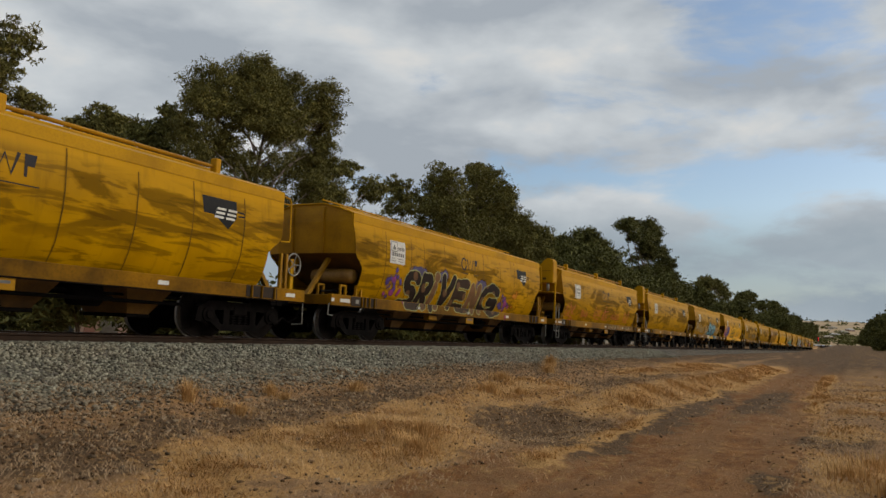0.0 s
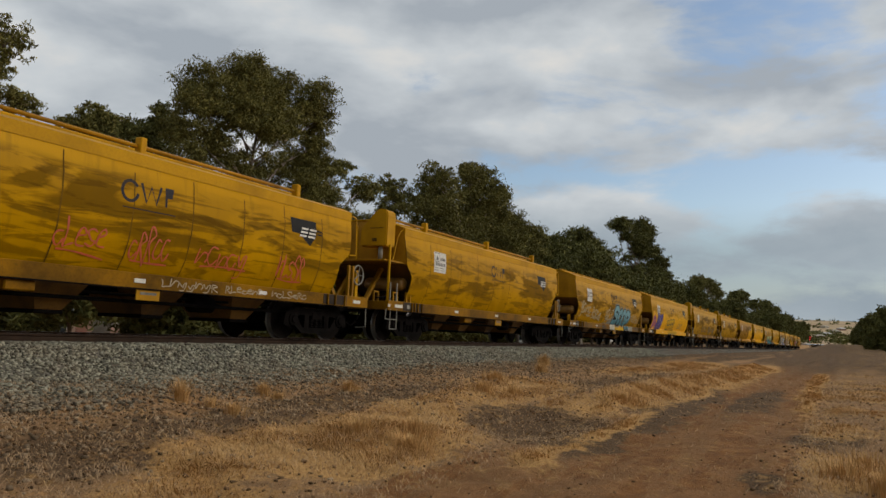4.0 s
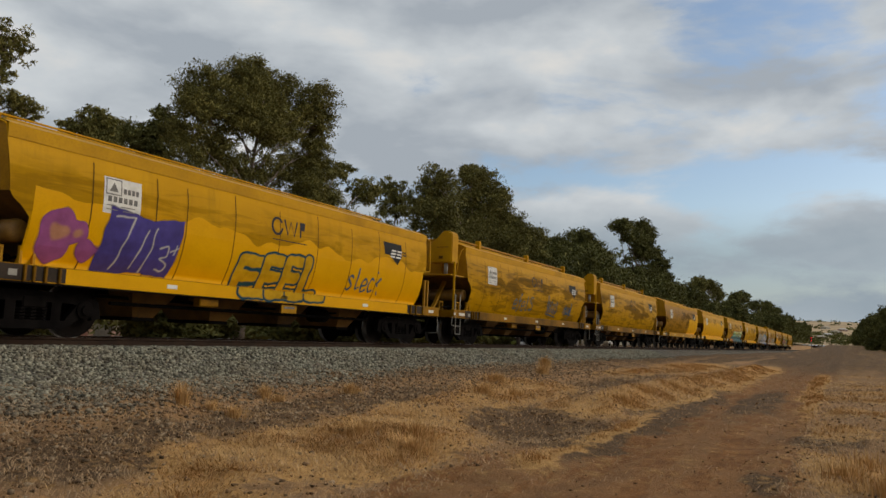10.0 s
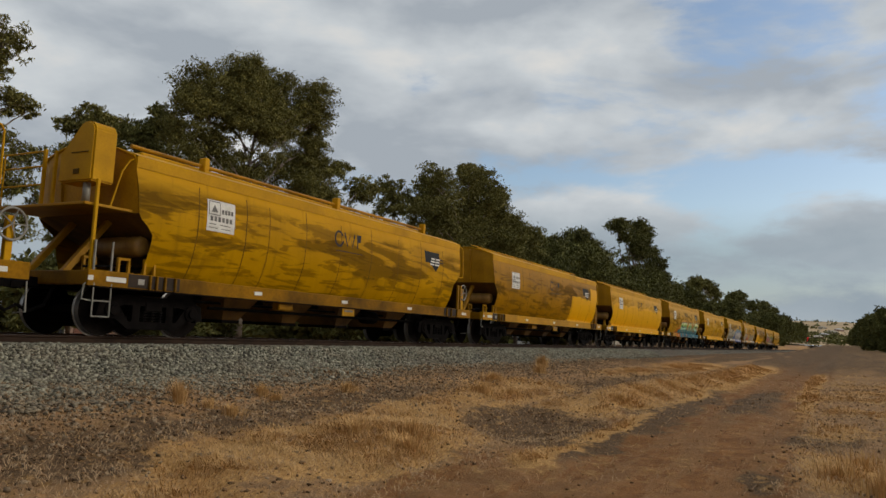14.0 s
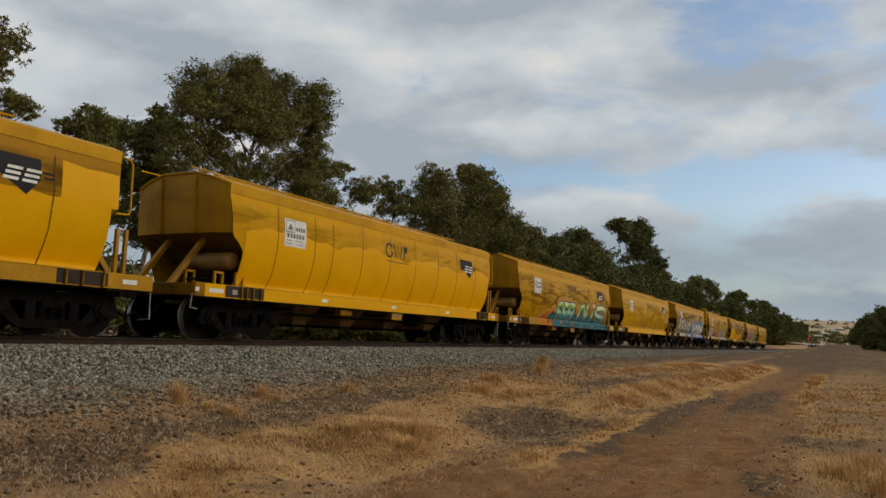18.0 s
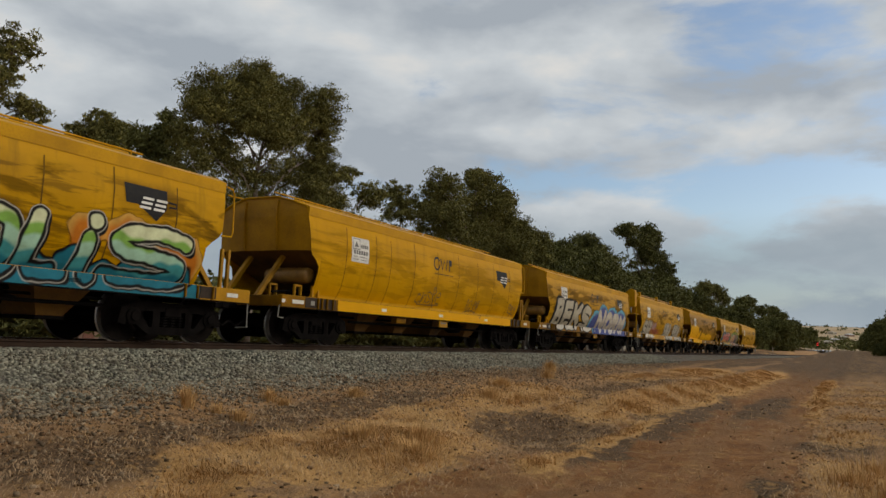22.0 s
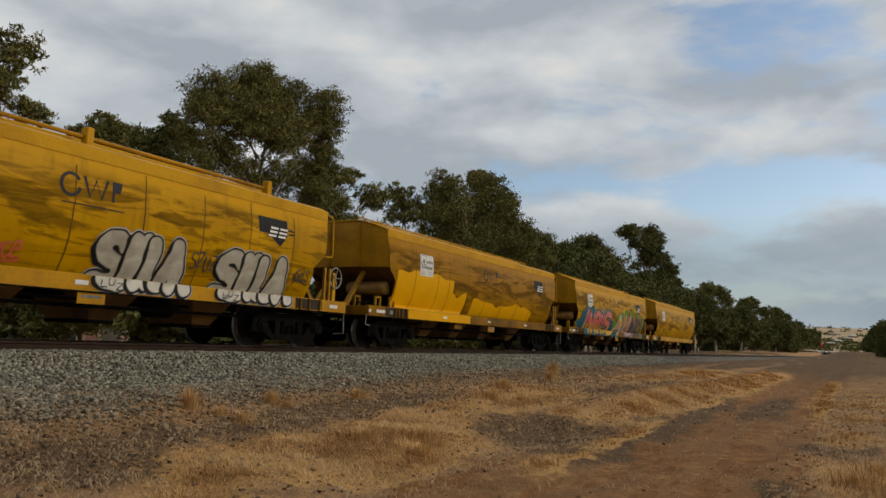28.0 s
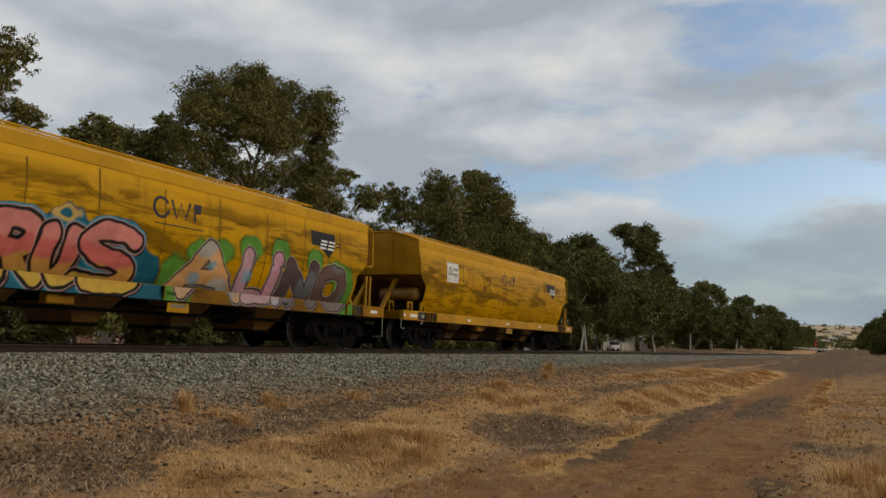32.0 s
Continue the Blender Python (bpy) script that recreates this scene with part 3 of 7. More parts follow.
def shell_body(bm):
    """Sides and end cuts as one closed skin from the sill to the eaves."""
    zs = [1.10, 1.25, 1.45, 1.58, 1.7, 1.85, 2.0, 2.1, 2.2, 2.3, 2.45, 2.6, 2.85, 3.04, 3.22]
    cols = 24
    for side in (-1, 1):
        g = []
        for z in zs:
            e = end_x(z)
            g.append([bm.verts.new((-e + 2 * e * i / cols, side * half_width(z), z)) for i in range(cols + 1)])
        for a, b in zip(g, g[1:]):
            for i in range(cols):
                q = (a[i], a[i + 1], b[i + 1], b[i])
                bm.faces.new(q if side < 0 else q[::-1])
    return bm


def build_end(bm, s):
    """One end: facets bowed outwards from corner to corner, and the slope sheet below running in under the body."""
    cols = ((-1, 0), (-0.74, 0.62), (-0.37, 1), (0.37, 1), (0.74, 0.62), (1, 0))

    def row(z, bow, e, arch=0.0):
        w = half_width(z)
        return [bm.verts.new((s * (e + k * bow), y * w, z + arch * (1 - y * y))) for y, k in cols]
    crown, brow = row(3.22, 0.10, 6.44, 0.29), row(3.10, 0.13, end_x(3.10), 0.12)
    top, low = row(3.0, 0.14, end_x(3.0)), row(2.2, 0.15, end_x(2.2))
    sheet = [bm.verts.new((s * 4.3, 1.08 * y, 1.12)) for y, k in cols]
    for a, b, m in ((crown, brow, 0), (brow, top, 0), (top, low, 0), (low, sheet, 1)):
        for i in range(5):
            bm.faces.new((a[i], a[i + 1], b[i + 1], b[i])).material_index = m
    bmesh.ops.recalc_face_normals(bm, faces=bm.faces)
    bmesh.ops.solidify(bm, geom=bm.faces[:], thickness=0.012)
    return bm


def build_roof(bm):
    xs = [-6.40 + 12.8 * i / 12 for i in range(13)]
    prof = [(-1.34, 3.19), (-1.34, 3.235), (-1.15, 3.31), (-0.8, 3.41), (-0.4, 3.47), (0, 3.49), (0.4, 3.47), (0.8, 3.41), (1.15, 3.31), (1.34, 3.235), (1.34, 3.19)]
    g = [[bm.verts.new((x, y, z)) for y, z in prof] for x in xs]
    for a, b in zip(g, g[1:]):
        for i in range(len(prof) - 1):
            bm.faces.new((a[i], b[i], b[i + 1], a[i + 1]))
    return bm


def cap(bm, outline, off, mat=0, side=-1):
    """A flat (x, z) outline laid on the body's side as a thin skin that follows its bulge."""
    vs = [bm.verts.new((x, 0, z)) for x, z in outline]
    try:
        f = bm.faces.new(vs)
    except ValueError:
        return
    f.material_index = mat
    geom = [f] + list(f.edges) + vs
    zs = [p[1] for p in outline]
    for z in (1.122, 1.138, 1.25, 1.45, 1.7, 2.0, 2.3, 2.6, 2.85, 3.04):
        if min(zs) < z < max(zs):
            r = bmesh.ops.bisect_plane(bm, geom=geom, plane_co=(0, 0, z), plane_no=(0, 0, 1))
            geom = [q for q in r["geom"]]
    for v in {q for q in geom if isinstance(q, bmesh.types.BMVert)}:
        w = half_width(v.co.z) if v.co.z > 1.13 else SILL_Y
        v.co.y = side * (w + off)


SILL_Y = 1.425


def ribbon(pts, wide):
    """A brushed line of constant width as an outline."""
    left, right = [], []
    for i, p in enumerate(pts):
        a, b = pts[max(i - 1, 0)], pts[min(i + 1, len(pts) - 1)]
        dx, dz = b[0] - a[0], b[1] - a[1]
        d = math.hypot(dx, dz) or 1
        left.append((p[0] - dz / d * wide / 2, p[1] + dx / d * wide / 2))
        right.append((p[0] + dz / d * wide / 2, p[1] - dx / d * wide / 2))
    return left, right


def brush(bm, pts, wide, off, mat=0):
    left, right = ribbon(pts, wide)
    for i in range(len(pts) - 1):
        a = (left[i], left[i + 1], right[i + 1], right[i])
        vs = [bm.verts.new((x, -((half_width(z) if z > 1.13 else SILL_Y) + off), z)) for x, z in a]
        bm.faces.new(vs).material_index = mat


def build_wagon_parts(kind):
    """A grain hopper wagon, base at the rail under its middle, its camera side at -y. kind: 'plain' or 'hooded'."""
    w = new("grain_hopper_wagon")
    bm = shell_body(bmesh.new())
    part("body", bm, YELLOW, w, smooth=True)
    for s in (-1, 1):
        part("end_wall", build_end(bmesh.new(), s), [YELLOW_END, RUST], w, "grimy yellow faceted end wall")
        for y in (-0.50, 0.50):
            rib = bmesh.new()
            prism(rib, [(s * 6.46, 2.19), (s * 6.53, 2.21), (s * 6.615, 3.0), (s * 6.60, 3.38), (s * 6.52, 3.40)], y - 0.03, y + 0.03)
            part("end_rib", rib, YELLOW_END, w)
        lip = bmesh.new()
        tube(lip, [(s * (6.45 + k * 0.115), y * 1.31, 3.225 + 0.29 * (1 - y * y)) for y, k in ((-1, 0), (-0.74, 0.62), (-0.37, 1), (0.37, 1), (0.74, 0.62), (1, 0))], 0.022, 6)
        part("roof_lip", lip, YELLOW_TOP, w)
    part("roof", build_roof(bmesh.new()), YELLOW_TOP, w, smooth=False)
    for s in (-1, 1):
        bm = bmesh.new()
        prism(bm, [(-6.42, 3.02), (6.42, 3.02), (6.42, 3.225), (-6.42, 3.225)], s * 1.30, s * 1.352)
        part("eave_rail", bm, YELLOW_TOP, w)
        bm = bmesh.new()
        box(bm, -7.25, min(s * 1.30, s * SILL_Y), 0.84, 7.25, max(s * 1.30, s * SILL_Y), 1.12, 0.012)
        part("side_sill", bm, SILL, w, "grimy yellow side sill")
        # a black strip draws the shadow line along the sill's lower edge
        part("sill_lip", box(bmesh.new(), -7.24, min(s * 1.40, s * 1.439), 0.826, 7.24, max(s * 1.40, s * 1.439), 0.852), IRON, w, "dark strip painted as the shadow line under the sill")
    # upright weld seams
    for x in (-4.95, -3.62, -2.90, -1.62, -0.24, 1.13, 2.52, 3.80, 5.17):
        bm = bmesh.new()
        brush(bm, [(x + 0.006 * math.sin(9 * z + x), z) for z in (1.14, 1.25, 1.45, 1.7, 2.0, 2.3, 2.6, 2.85, 2.93 + 0.05 * math.sin(x * 7))], 0.025, 0.006)
        part("weld_seam", bm, SEAM, w)
    # hatch coaming along the roof's crown
    bm = bmesh.new()
    if kind == "plain":
        box(bm, -6.0, -0.55, 3.44, 4.7, 0.55, 3.515, 0.015)
        part("hatch_cover", bm, YELLOW_TOP, w)
        for y in (-0.72, 0.72):
            bm = bmesh.new()
            tube(bm, [(-6.95, y, 3.495), (4.85, y, 3.495)], 0.018)
            for x in (-6.2, -3.5, -0.8, 1.9, 4.6):
                tube(bm, [(x, y, 3.40), (x, y, 3.495)], 0.014)
            part("roof_handrail", bm, YELLOW_TOP, w)
    else:
        box(bm, -5.6, -0.45, 3.44, 5.2, 0.45, 3.56, 0.02)
        part("hatch_cover", bm, YELLOW_TOP, w)
        bm = bmesh.new()
        tube(bm, [(-6.1, -0.75, 3.53), (4.95, -0.75, 3.53)], 0.04, 8)
        part("roof_pipe", bm, YELLOW_END, w)
        for x in (-4.30, 0.32, 4.88):
            bm = bmesh.new()
            box(bm, x - 0.07, -0.86, 3.34, x + 0.07, -0.68, 3.70, 0.015)
            part("roof_bracket", bm, YELLOW_TOP, w)
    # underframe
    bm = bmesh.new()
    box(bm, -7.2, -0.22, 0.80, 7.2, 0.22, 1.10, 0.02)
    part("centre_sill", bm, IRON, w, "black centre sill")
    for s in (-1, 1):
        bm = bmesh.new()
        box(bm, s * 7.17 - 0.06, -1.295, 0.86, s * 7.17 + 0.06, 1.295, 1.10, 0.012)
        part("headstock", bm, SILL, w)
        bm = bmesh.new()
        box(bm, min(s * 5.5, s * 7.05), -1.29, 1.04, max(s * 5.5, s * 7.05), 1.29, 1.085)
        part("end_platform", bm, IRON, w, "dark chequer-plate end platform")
        # coupler: shank, head and knuckle
        bm = bmesh.new()
        box(bm, min(s * 7.15, s * 7.62), -0.09, 0.80, max(s * 7.15, s * 7.62), 0.09, 0.98, 0.02)
        prism(bm, [(s * 7.55, 0.76), (s * 7.74, 0.78), (s * 7.75, 1.0), (s * 7.55, 1.02)], -0.16, 0.10)
        part("coupler", bm, IRON, w, "black knuckle coupler")
        bm = bmesh.new()
        tube(bm, [(s * 7.15, -0.45, 0.85), (s * 7.3, -0.42, 0.5), (s * 7.55, -0.40, 0.38), (s * 7.74, -0.38, 0.48)], 0.03)
        part("brake_hose", bm, IRON, w)
        # diagonal struts under the end wall
        for y in (-0.5, 0.5):
            bm = bmesh.new()
            box(bm, -0.055, -0.055, -0.78, 0.055, 0.055, 0.78, 0.008, m=Matrix.Translation((s * 6.62, y, 1.62)) @ Euler((0, s * radians(-39), 0)).to_matrix().to_4x4())
            part("end_strut", bm, YELLOW_END, w, "yellow diagonal strut")
        # bent step rods at the corners
        for y in (-1.38, 1.38):
            bm = bmesh.new()
            tube(bm, [(s * 7.15, y, 0.92), (s * 7.24, y, 0.84), (s * 7.26, y, 0.36), (s * 7.26, y * 0.78, 0.34)] if s > 0 else [(-7.2, y, 0.92), (-7.28, y, 0.86), (-7.3, y, 0.62), (-7.12, y, 0.60)], 0.014)
            part("step_rod", bm, GREY_STEEL, w, "bare bent step rod")
    if kind == "hooded":
        bm = bmesh.new()
        for x in (-7.12, -6.78):
            tube(bm, [(x, -1.42, 0.90), (x, -1.42, 0.34)], 0.014)
        for z in (0.34, 0.60):
            tube(bm, [(-7.12, -1.42, z), (-6.78, -1.42, z)], 0.014)
        part("step_ladder", bm, GREY_STEEL, w, "bare grey step ladder")
    # rods and levers under the frame
    for y, z in ((-0.7, 0.74), (0.7, 0.74), (0.3, 0.66)):
        part("brake_rod", tube(bmesh.new(), [(-4.6, y, z), (4.6, y, z)], 0.028), IRON, w)
    for x in (-4.2, -2.0, 2.2, 4.4):
        part("cross_bearer", box(bmesh.new(), x - 0.07, -1.29, 0.84, x + 0.07, 1.29, 1.04, 0.01), IRON, w)
    part("brake_cylinder", lathe(bmesh.new(), [(-0.35, 0.08), (-0.33, 0.17), (0.2, 0.17), (0.24, 0.06), (0.5, 0.03)], 16, "x", (2.2, -0.75, 0.66)), IRON, w, smooth=True)
    # hopper chutes between the bogies
    for x in (-3.05, -1.1, 1.05, 3.4):
        bm = bmesh.new()
        a = [bm.verts.new((x + sx * 0.66, sy * 1.05, 1.10)) for sx, sy in ((-1, -1), (1, -1), (1, 1), (-1, 1))]
        b = [bm.verts.new((x + sx * 0.24, sy * 0.60, 0.40)) for sx, sy in ((-1, -1), (1, -1), (1, 1), (-1, 1))]
        for i in range(4):
            bm.faces.new((a[i], a[(i + 1) % 4], b[(i + 1) % 4], b[i]))
        bm.faces.new(a)
        bm.faces.new(b[::-1])
        bmesh.ops.recalc_face_normals(bm, faces=bm.faces)
        part("discharge_chute", bm, RUST, w, "rusty brown discharge chute")
        bm = bmesh.new()
        box(bm, x - 0.27, -0.62, 0.33, x + 0.27, 0.62, 0.40, 0.012)
        part("chute_door", bm, IRON, w)
    bm = bmesh.new()
    tube(bm, [(-4.1, -0.98, 0.62), (4.1, -0.98, 0.62)], 0.035)
    part("brake_pipe", bm, IRON, w)
    for x, l in ((-2.1, 0.5),):
        bm = bmesh.new()
        box(bm, x - l / 2, -1.35, 0.66, x + l / 2, -1.15, 0.83, 0.02)
        part("valve_box", bm, SILL, w)
    placard = part("placard", box(bmesh.new(), -0.02, -1.41, 0.64, 0.50, -1.39, 0.835, 0.006), SILL_CLEAN, w, "small yellow placard under the sill")
    part("placard_mark", box(bmesh.new(), 0.06, -1.416, 0.74, 0.42, -1.4115, 0.785), PLATE_INK, placard)
    # brake gear on the leading platform: reservoir across, valve frames, pipes
    bm = lathe(bmesh.new(), [(-1.12, 0.10), (-1.10, 0.17), (-1.02, 0.195), (0.1, 0.195), (0.18, 0.17), (0.2, 0.1)], 20, "y", (-5.93, 0, 1.65))
    part("air_reservoir", bm, BROWN_PAINT, w, "brown cylindrical air reservoir", True)
    for x, y in ((-6.35, -1.0), (-5.95, -1.2), (-6.75, -0.6)):
        bm = bmesh.new()
        for dx in (0, 0.22):
            box(bm, x + dx - 0.025, y - 0.03, 1.08, x + dx + 0.025, y + 0.03, 1.36, 0.006)
        box(bm, x - 0.025, y - 0.03, 1.36, x + 0.245, y + 0.03, 1.41, 0.006)
        part("valve_frame", bm, YELLOW_END, w)
    bm = bmesh.new()
    box(bm, -6.2, -0.9, 1.08, -5.9, -0.6, 1.3, 0.03)
    tube(bm, [(-6.9, -0.8, 1.2), (-6.4, -0.85, 1.25), (-6.0, -0.75, 1.2), (-5.6, -0.85, 1.3)], 0.025)
    part("brake_valve", bm, IRON, w)
    # sill fittings near the leading end and reflectors
    for x, l, h, m in ((-6.70, 0.40, 0.085, WHITE), (-6.18, 0.14, 0.10, GREY_STEEL), (-3.14, 0.24, 0.075, WHITE), (0.02, 0.24, 0.075, WHITE),
                       (3.22, 0.24, 0.075, WHITE), (6.74, 0.30, 0.08, WHITE), (-7.2, 0.10, 0.08, WHITE)):
        bm = bmesh.new()
        box(bm, x - l / 2, -SILL_Y - 0.012, 0.98 - h / 2, x + l / 2, -SILL_Y + 0.004, 0.98 + h / 2, 0.003)
        part("reflector" if m is WHITE else "card_holder", bm, m, w, "white reflector" if m is WHITE else "")
    for x0, x1 in ((-6.45, -5.30), (5.35, 6.30)):
        part("corner_plate", box(bmesh.new(), x0, -SILL_Y - 0.008, 0.87, x1, -SILL_Y + 0.004, 1.105, 0.004), SOOT, w, "soot-black plate on the sill")
    for x in (-6.0, -5.85, -5.66, -5.42, 5.5, 5.8, 6.2):
        bm = bmesh.new()
        box(bm, x - 0.02, -SILL_Y - 0.05, 0.86, x + 0.02, -SILL_Y, 1.11, 0.006)
        part("sill_bracket", bm, SILL, w)
    # white data plate and lettering
    bm = bmesh.new()
    cap(bm, [(-4.74, 2.13), (-3.98, 2.13), (-3.98, 2.75), (-4.74, 2.75)], 0.008)
    plate = part("data_plate", bm, WHITE, w, "white data plate with dark lines")
    bm = bmesh.new()
    for x0, x1, z0, z1 in ((-4.71, -4.39, 2.45, 2.47), (-4.71, -4.39, 2.71, 2.73), (-4.71, -4.69, 2.47, 2.71), (-4.41, -4.39, 2.47, 2.71),
                           *[(-4.355 + 0.085 * i, -4.295 + 0.085 * i, 2.50, 2.59) for i in range(4)], *[(-4.66 + 0.105 * i, -4.585 + 0.105 * i, 2.33, 2.43) for i in range(6)], (-4.68, -4.5, 2.26, 2.275), (-4.40, -4.1, 2.26, 2.275),
                           (-4.68, -4.45, 2.19, 2.205), (-4.35, -4.1, 2.19, 2.205)):
        cap(bm, [(x0, z0), (x1, z0), (x1, z1), (x0, z1)], 0.013)
    cap(bm, [(-4.64, 2.51), (-4.46, 2.51), (-4.55, 2.67)], 0.013)
    part("plate_marking", bm, PLATE_INK, plate)
    # the owner's sign: a dark open ring, a zigzag and a flag-like block over a line
    bm = bmesh.new()
    arc = [(-0.33 + 0.17 * math.cos(radians(a)), 2.54 + 0.18 * math.sin(radians(a))) for a in range(30, 391, 20)]
    brush(bm, arc[:17], 0.058, 0.007)
    brush(bm, [(-0.09, 2.72), (0.02, 2.38), (0.13, 2.68), (0.24, 2.38), (0.35, 2.72)], 0.056, 0.0078)
    cap(bm, [(0.44, 2.37), (0.49, 2.37), (0.49, 2.54), (0.60, 2.54), (0.64, 2.73), (0.44, 2.73)], 0.007)
    cap(bm, [(-0.47, 2.23), (0.70, 2.23), (0.70, 2.25), (-0.47, 2.25)], 0.007)
    part("owner_sign", bm, NAVY, w, "dark blue painted sign with an underline")
    # the operator's sign: a black arrow-shaped field with white bars
    bm = bmesh.new()
    cap(bm, [(4.0, 2.76), (4.05, 2.42), (4.30, 2.42), (4.72, 2.17), (4.93, 2.42), (4.93, 2.76)], 0.007)
    sign = part("operator_sign", bm, BLACK, w, "black arrow-shaped sign with white bars")
    for x in (4.36, 4.66):
        bm = bmesh.new()
        for k, dx in enumerate((0.03, 0.0, -0.03)):
            cap(bm, [(x + dx, 2.53 - 0.085 * k), (x + dx + 0.24, 2.53 - 0.085 * k), (x + dx + 0.25, 2.575 - 0.085 * k), (x + dx + 0.01, 2.575 - 0.085 * k)], 0.012)
        part("sign_bar", bm, WHITE, sign, "white barred mark")
    bm = bmesh.new()
    brush(bm, [(4.96, 2.56), (5.14, 2.55), (5.16, 2.48), (4.98, 2.47)], 0.035, 0.008)
    part("sign_tail", bm, BLACK, sign)
    if kind == "hooded":
        # a tall hood over the leading end, sloped on one side, with a standing floor, posts and a guard rail
        bm = bmesh.new()
        prof = [(-1.27, 2.62), (-1.27, 3.52), (-1.22, 3.62), (-1.10, 3.67), (-0.92, 3.66), (-0.40, 3.12), (-0.40, 2.62)]
        a = [bm.verts.new((-7.26, y, z)) for y, z in prof]
        b = [bm.verts.new((-6.80, y, z)) for y, z in prof]
        bm.faces.new(a)
        bm.faces.new(b[::-1])
        for i in range(len(prof)):
            bm.faces.new((a[i], b[i], b[(i + 1) % len(prof)], a[(i + 1) % len(prof)]))
        bmesh.ops.recalc_face_normals(bm, faces=bm.faces)
        bmesh.ops.bevel(bm, geom=bm.edges[:], offset=0.03, segments=2, affect="EDGES", clamp_overlap=True)
        hood = part("end_hood", bm, YELLOW_TOP, w, "tall yellow hood with a sloped shoulder")
        bm = bmesh.new()
        box(bm, -7.275, -0.95, 2.75, -7.255, -0.80, 2.84, 0.004)
        part("hood_latch", bm, SEAM, hood)
        part("hood_seam", box(bmesh.new(), -7.275, -1.15, 3.12, -7.255, -0.72, 3.135), SEAM, hood)
        bm = bmesh.new()
        box(bm, -7.35, -1.30, 2.20, -6.34, 1.25, 2.25, 0.008)
        part("standing_floor", bm, YELLOW_END, w)
        bm = lathe(bmesh.new(), [(2.25, 0.065), (2.64, 0.065)], 12, "z", (-7.12, -1.0, 0))
        part("hood_pipe", bm, GREY_STEEL, w, "bare steel pipe", True)
        for x, y, z1 in ((-7.16, -1.34, 2.66), (-7.25, -0.28, 3.2), (-7.25, 0.02, 3.25)):
            bm = bmesh.new()
            box(bm, x - 0.028, y - 0.028, 1.08 if y < -1 else 2.25, x + 0.028, y + 0.028, z1, 0.006)
            part("hood_post", bm, YELLOW_TOP, w)
        bm = bmesh.new()
        for z in (2.62, 2.95, 3.22):
            tube(bm, [(-7.25, 0.02, z), (-7.25, 1.2, z)], 0.016)
        tube(bm, [(-7.25, 1.2, 2.25), (-7.25, 1.2, 3.22)], 0.016)
        part("guard_rail", bm, YELLOW_TOP, w)
        bm = bmesh.new()
        tube(bm, [(-6.78, -1.2, 2.25), (-6.62, -1.22, 2.9), (-6.5, -1.25, 3.12), (-6.44, -1.28, 3.16)], 0.018)
        part("stay_bar", bm, YELLOW_TOP, w)
        for x in (-7.14, -6.80):
            bm = bmesh.new()
            tube(bm, [(x, -1.40, 1.1), (x, -1.40, 1.62)], 0.022)
            part("grab_rail", bm, GREY_STEEL, w)
    # trailing end: hand brake on hooded wagons, a bent grab rail on plain ones
    if kind == "hooded":
        bm = bmesh.new()
        ring = [(7.0 + 0.23 * math.cos(a * math.tau / 20), -1.25, 1.69 + 0.25 * math.sin(a * math.tau / 20)) for a in range(21)]
        tube(bm, ring, 0.02)
        for k in range(5):
            a = k * math.tau / 5
            tube(bm, [(7.0, -1.25, 1.69), (7.0 + 0.23 * math.cos(a), -1.25, 1.69 + 0.24 * math.sin(a))], 0.012, 5)
        part("hand_brake_wheel", bm, GREY_STEEL, w, "pale spoked hand brake wheel")
        bm = bmesh.new()
        box(bm, 6.94, -1.22, 1.08, 7.06, -1.12, 1.82, 0.01)
        part("hand_brake_post", bm, YELLOW_TOP, w)
    bm = bmesh.new()
    tube(bm, [(6.44, -1.34, 3.16), (6.62, -1.34, 3.13), (6.67, -1.34, 3.05), (6.67, -1.37, 2.25), (6.63, -1.38, 2.16), (6.36, -1.38, 2.14)], 0.018)
    part("grab_rail", bm, YELLOW_TOP, w)
    for x in (6.5, 6.68):
        bm = bmesh.new()
        box(bm, x - 0.035, -1.33, 1.08, x + 0.035, -1.26, 1.9, 0.008)
        part("end_post", bm, YELLOW_END, w)
    for s in (-1, 1):
        build_bogie(w, s * 5.57)
    return w


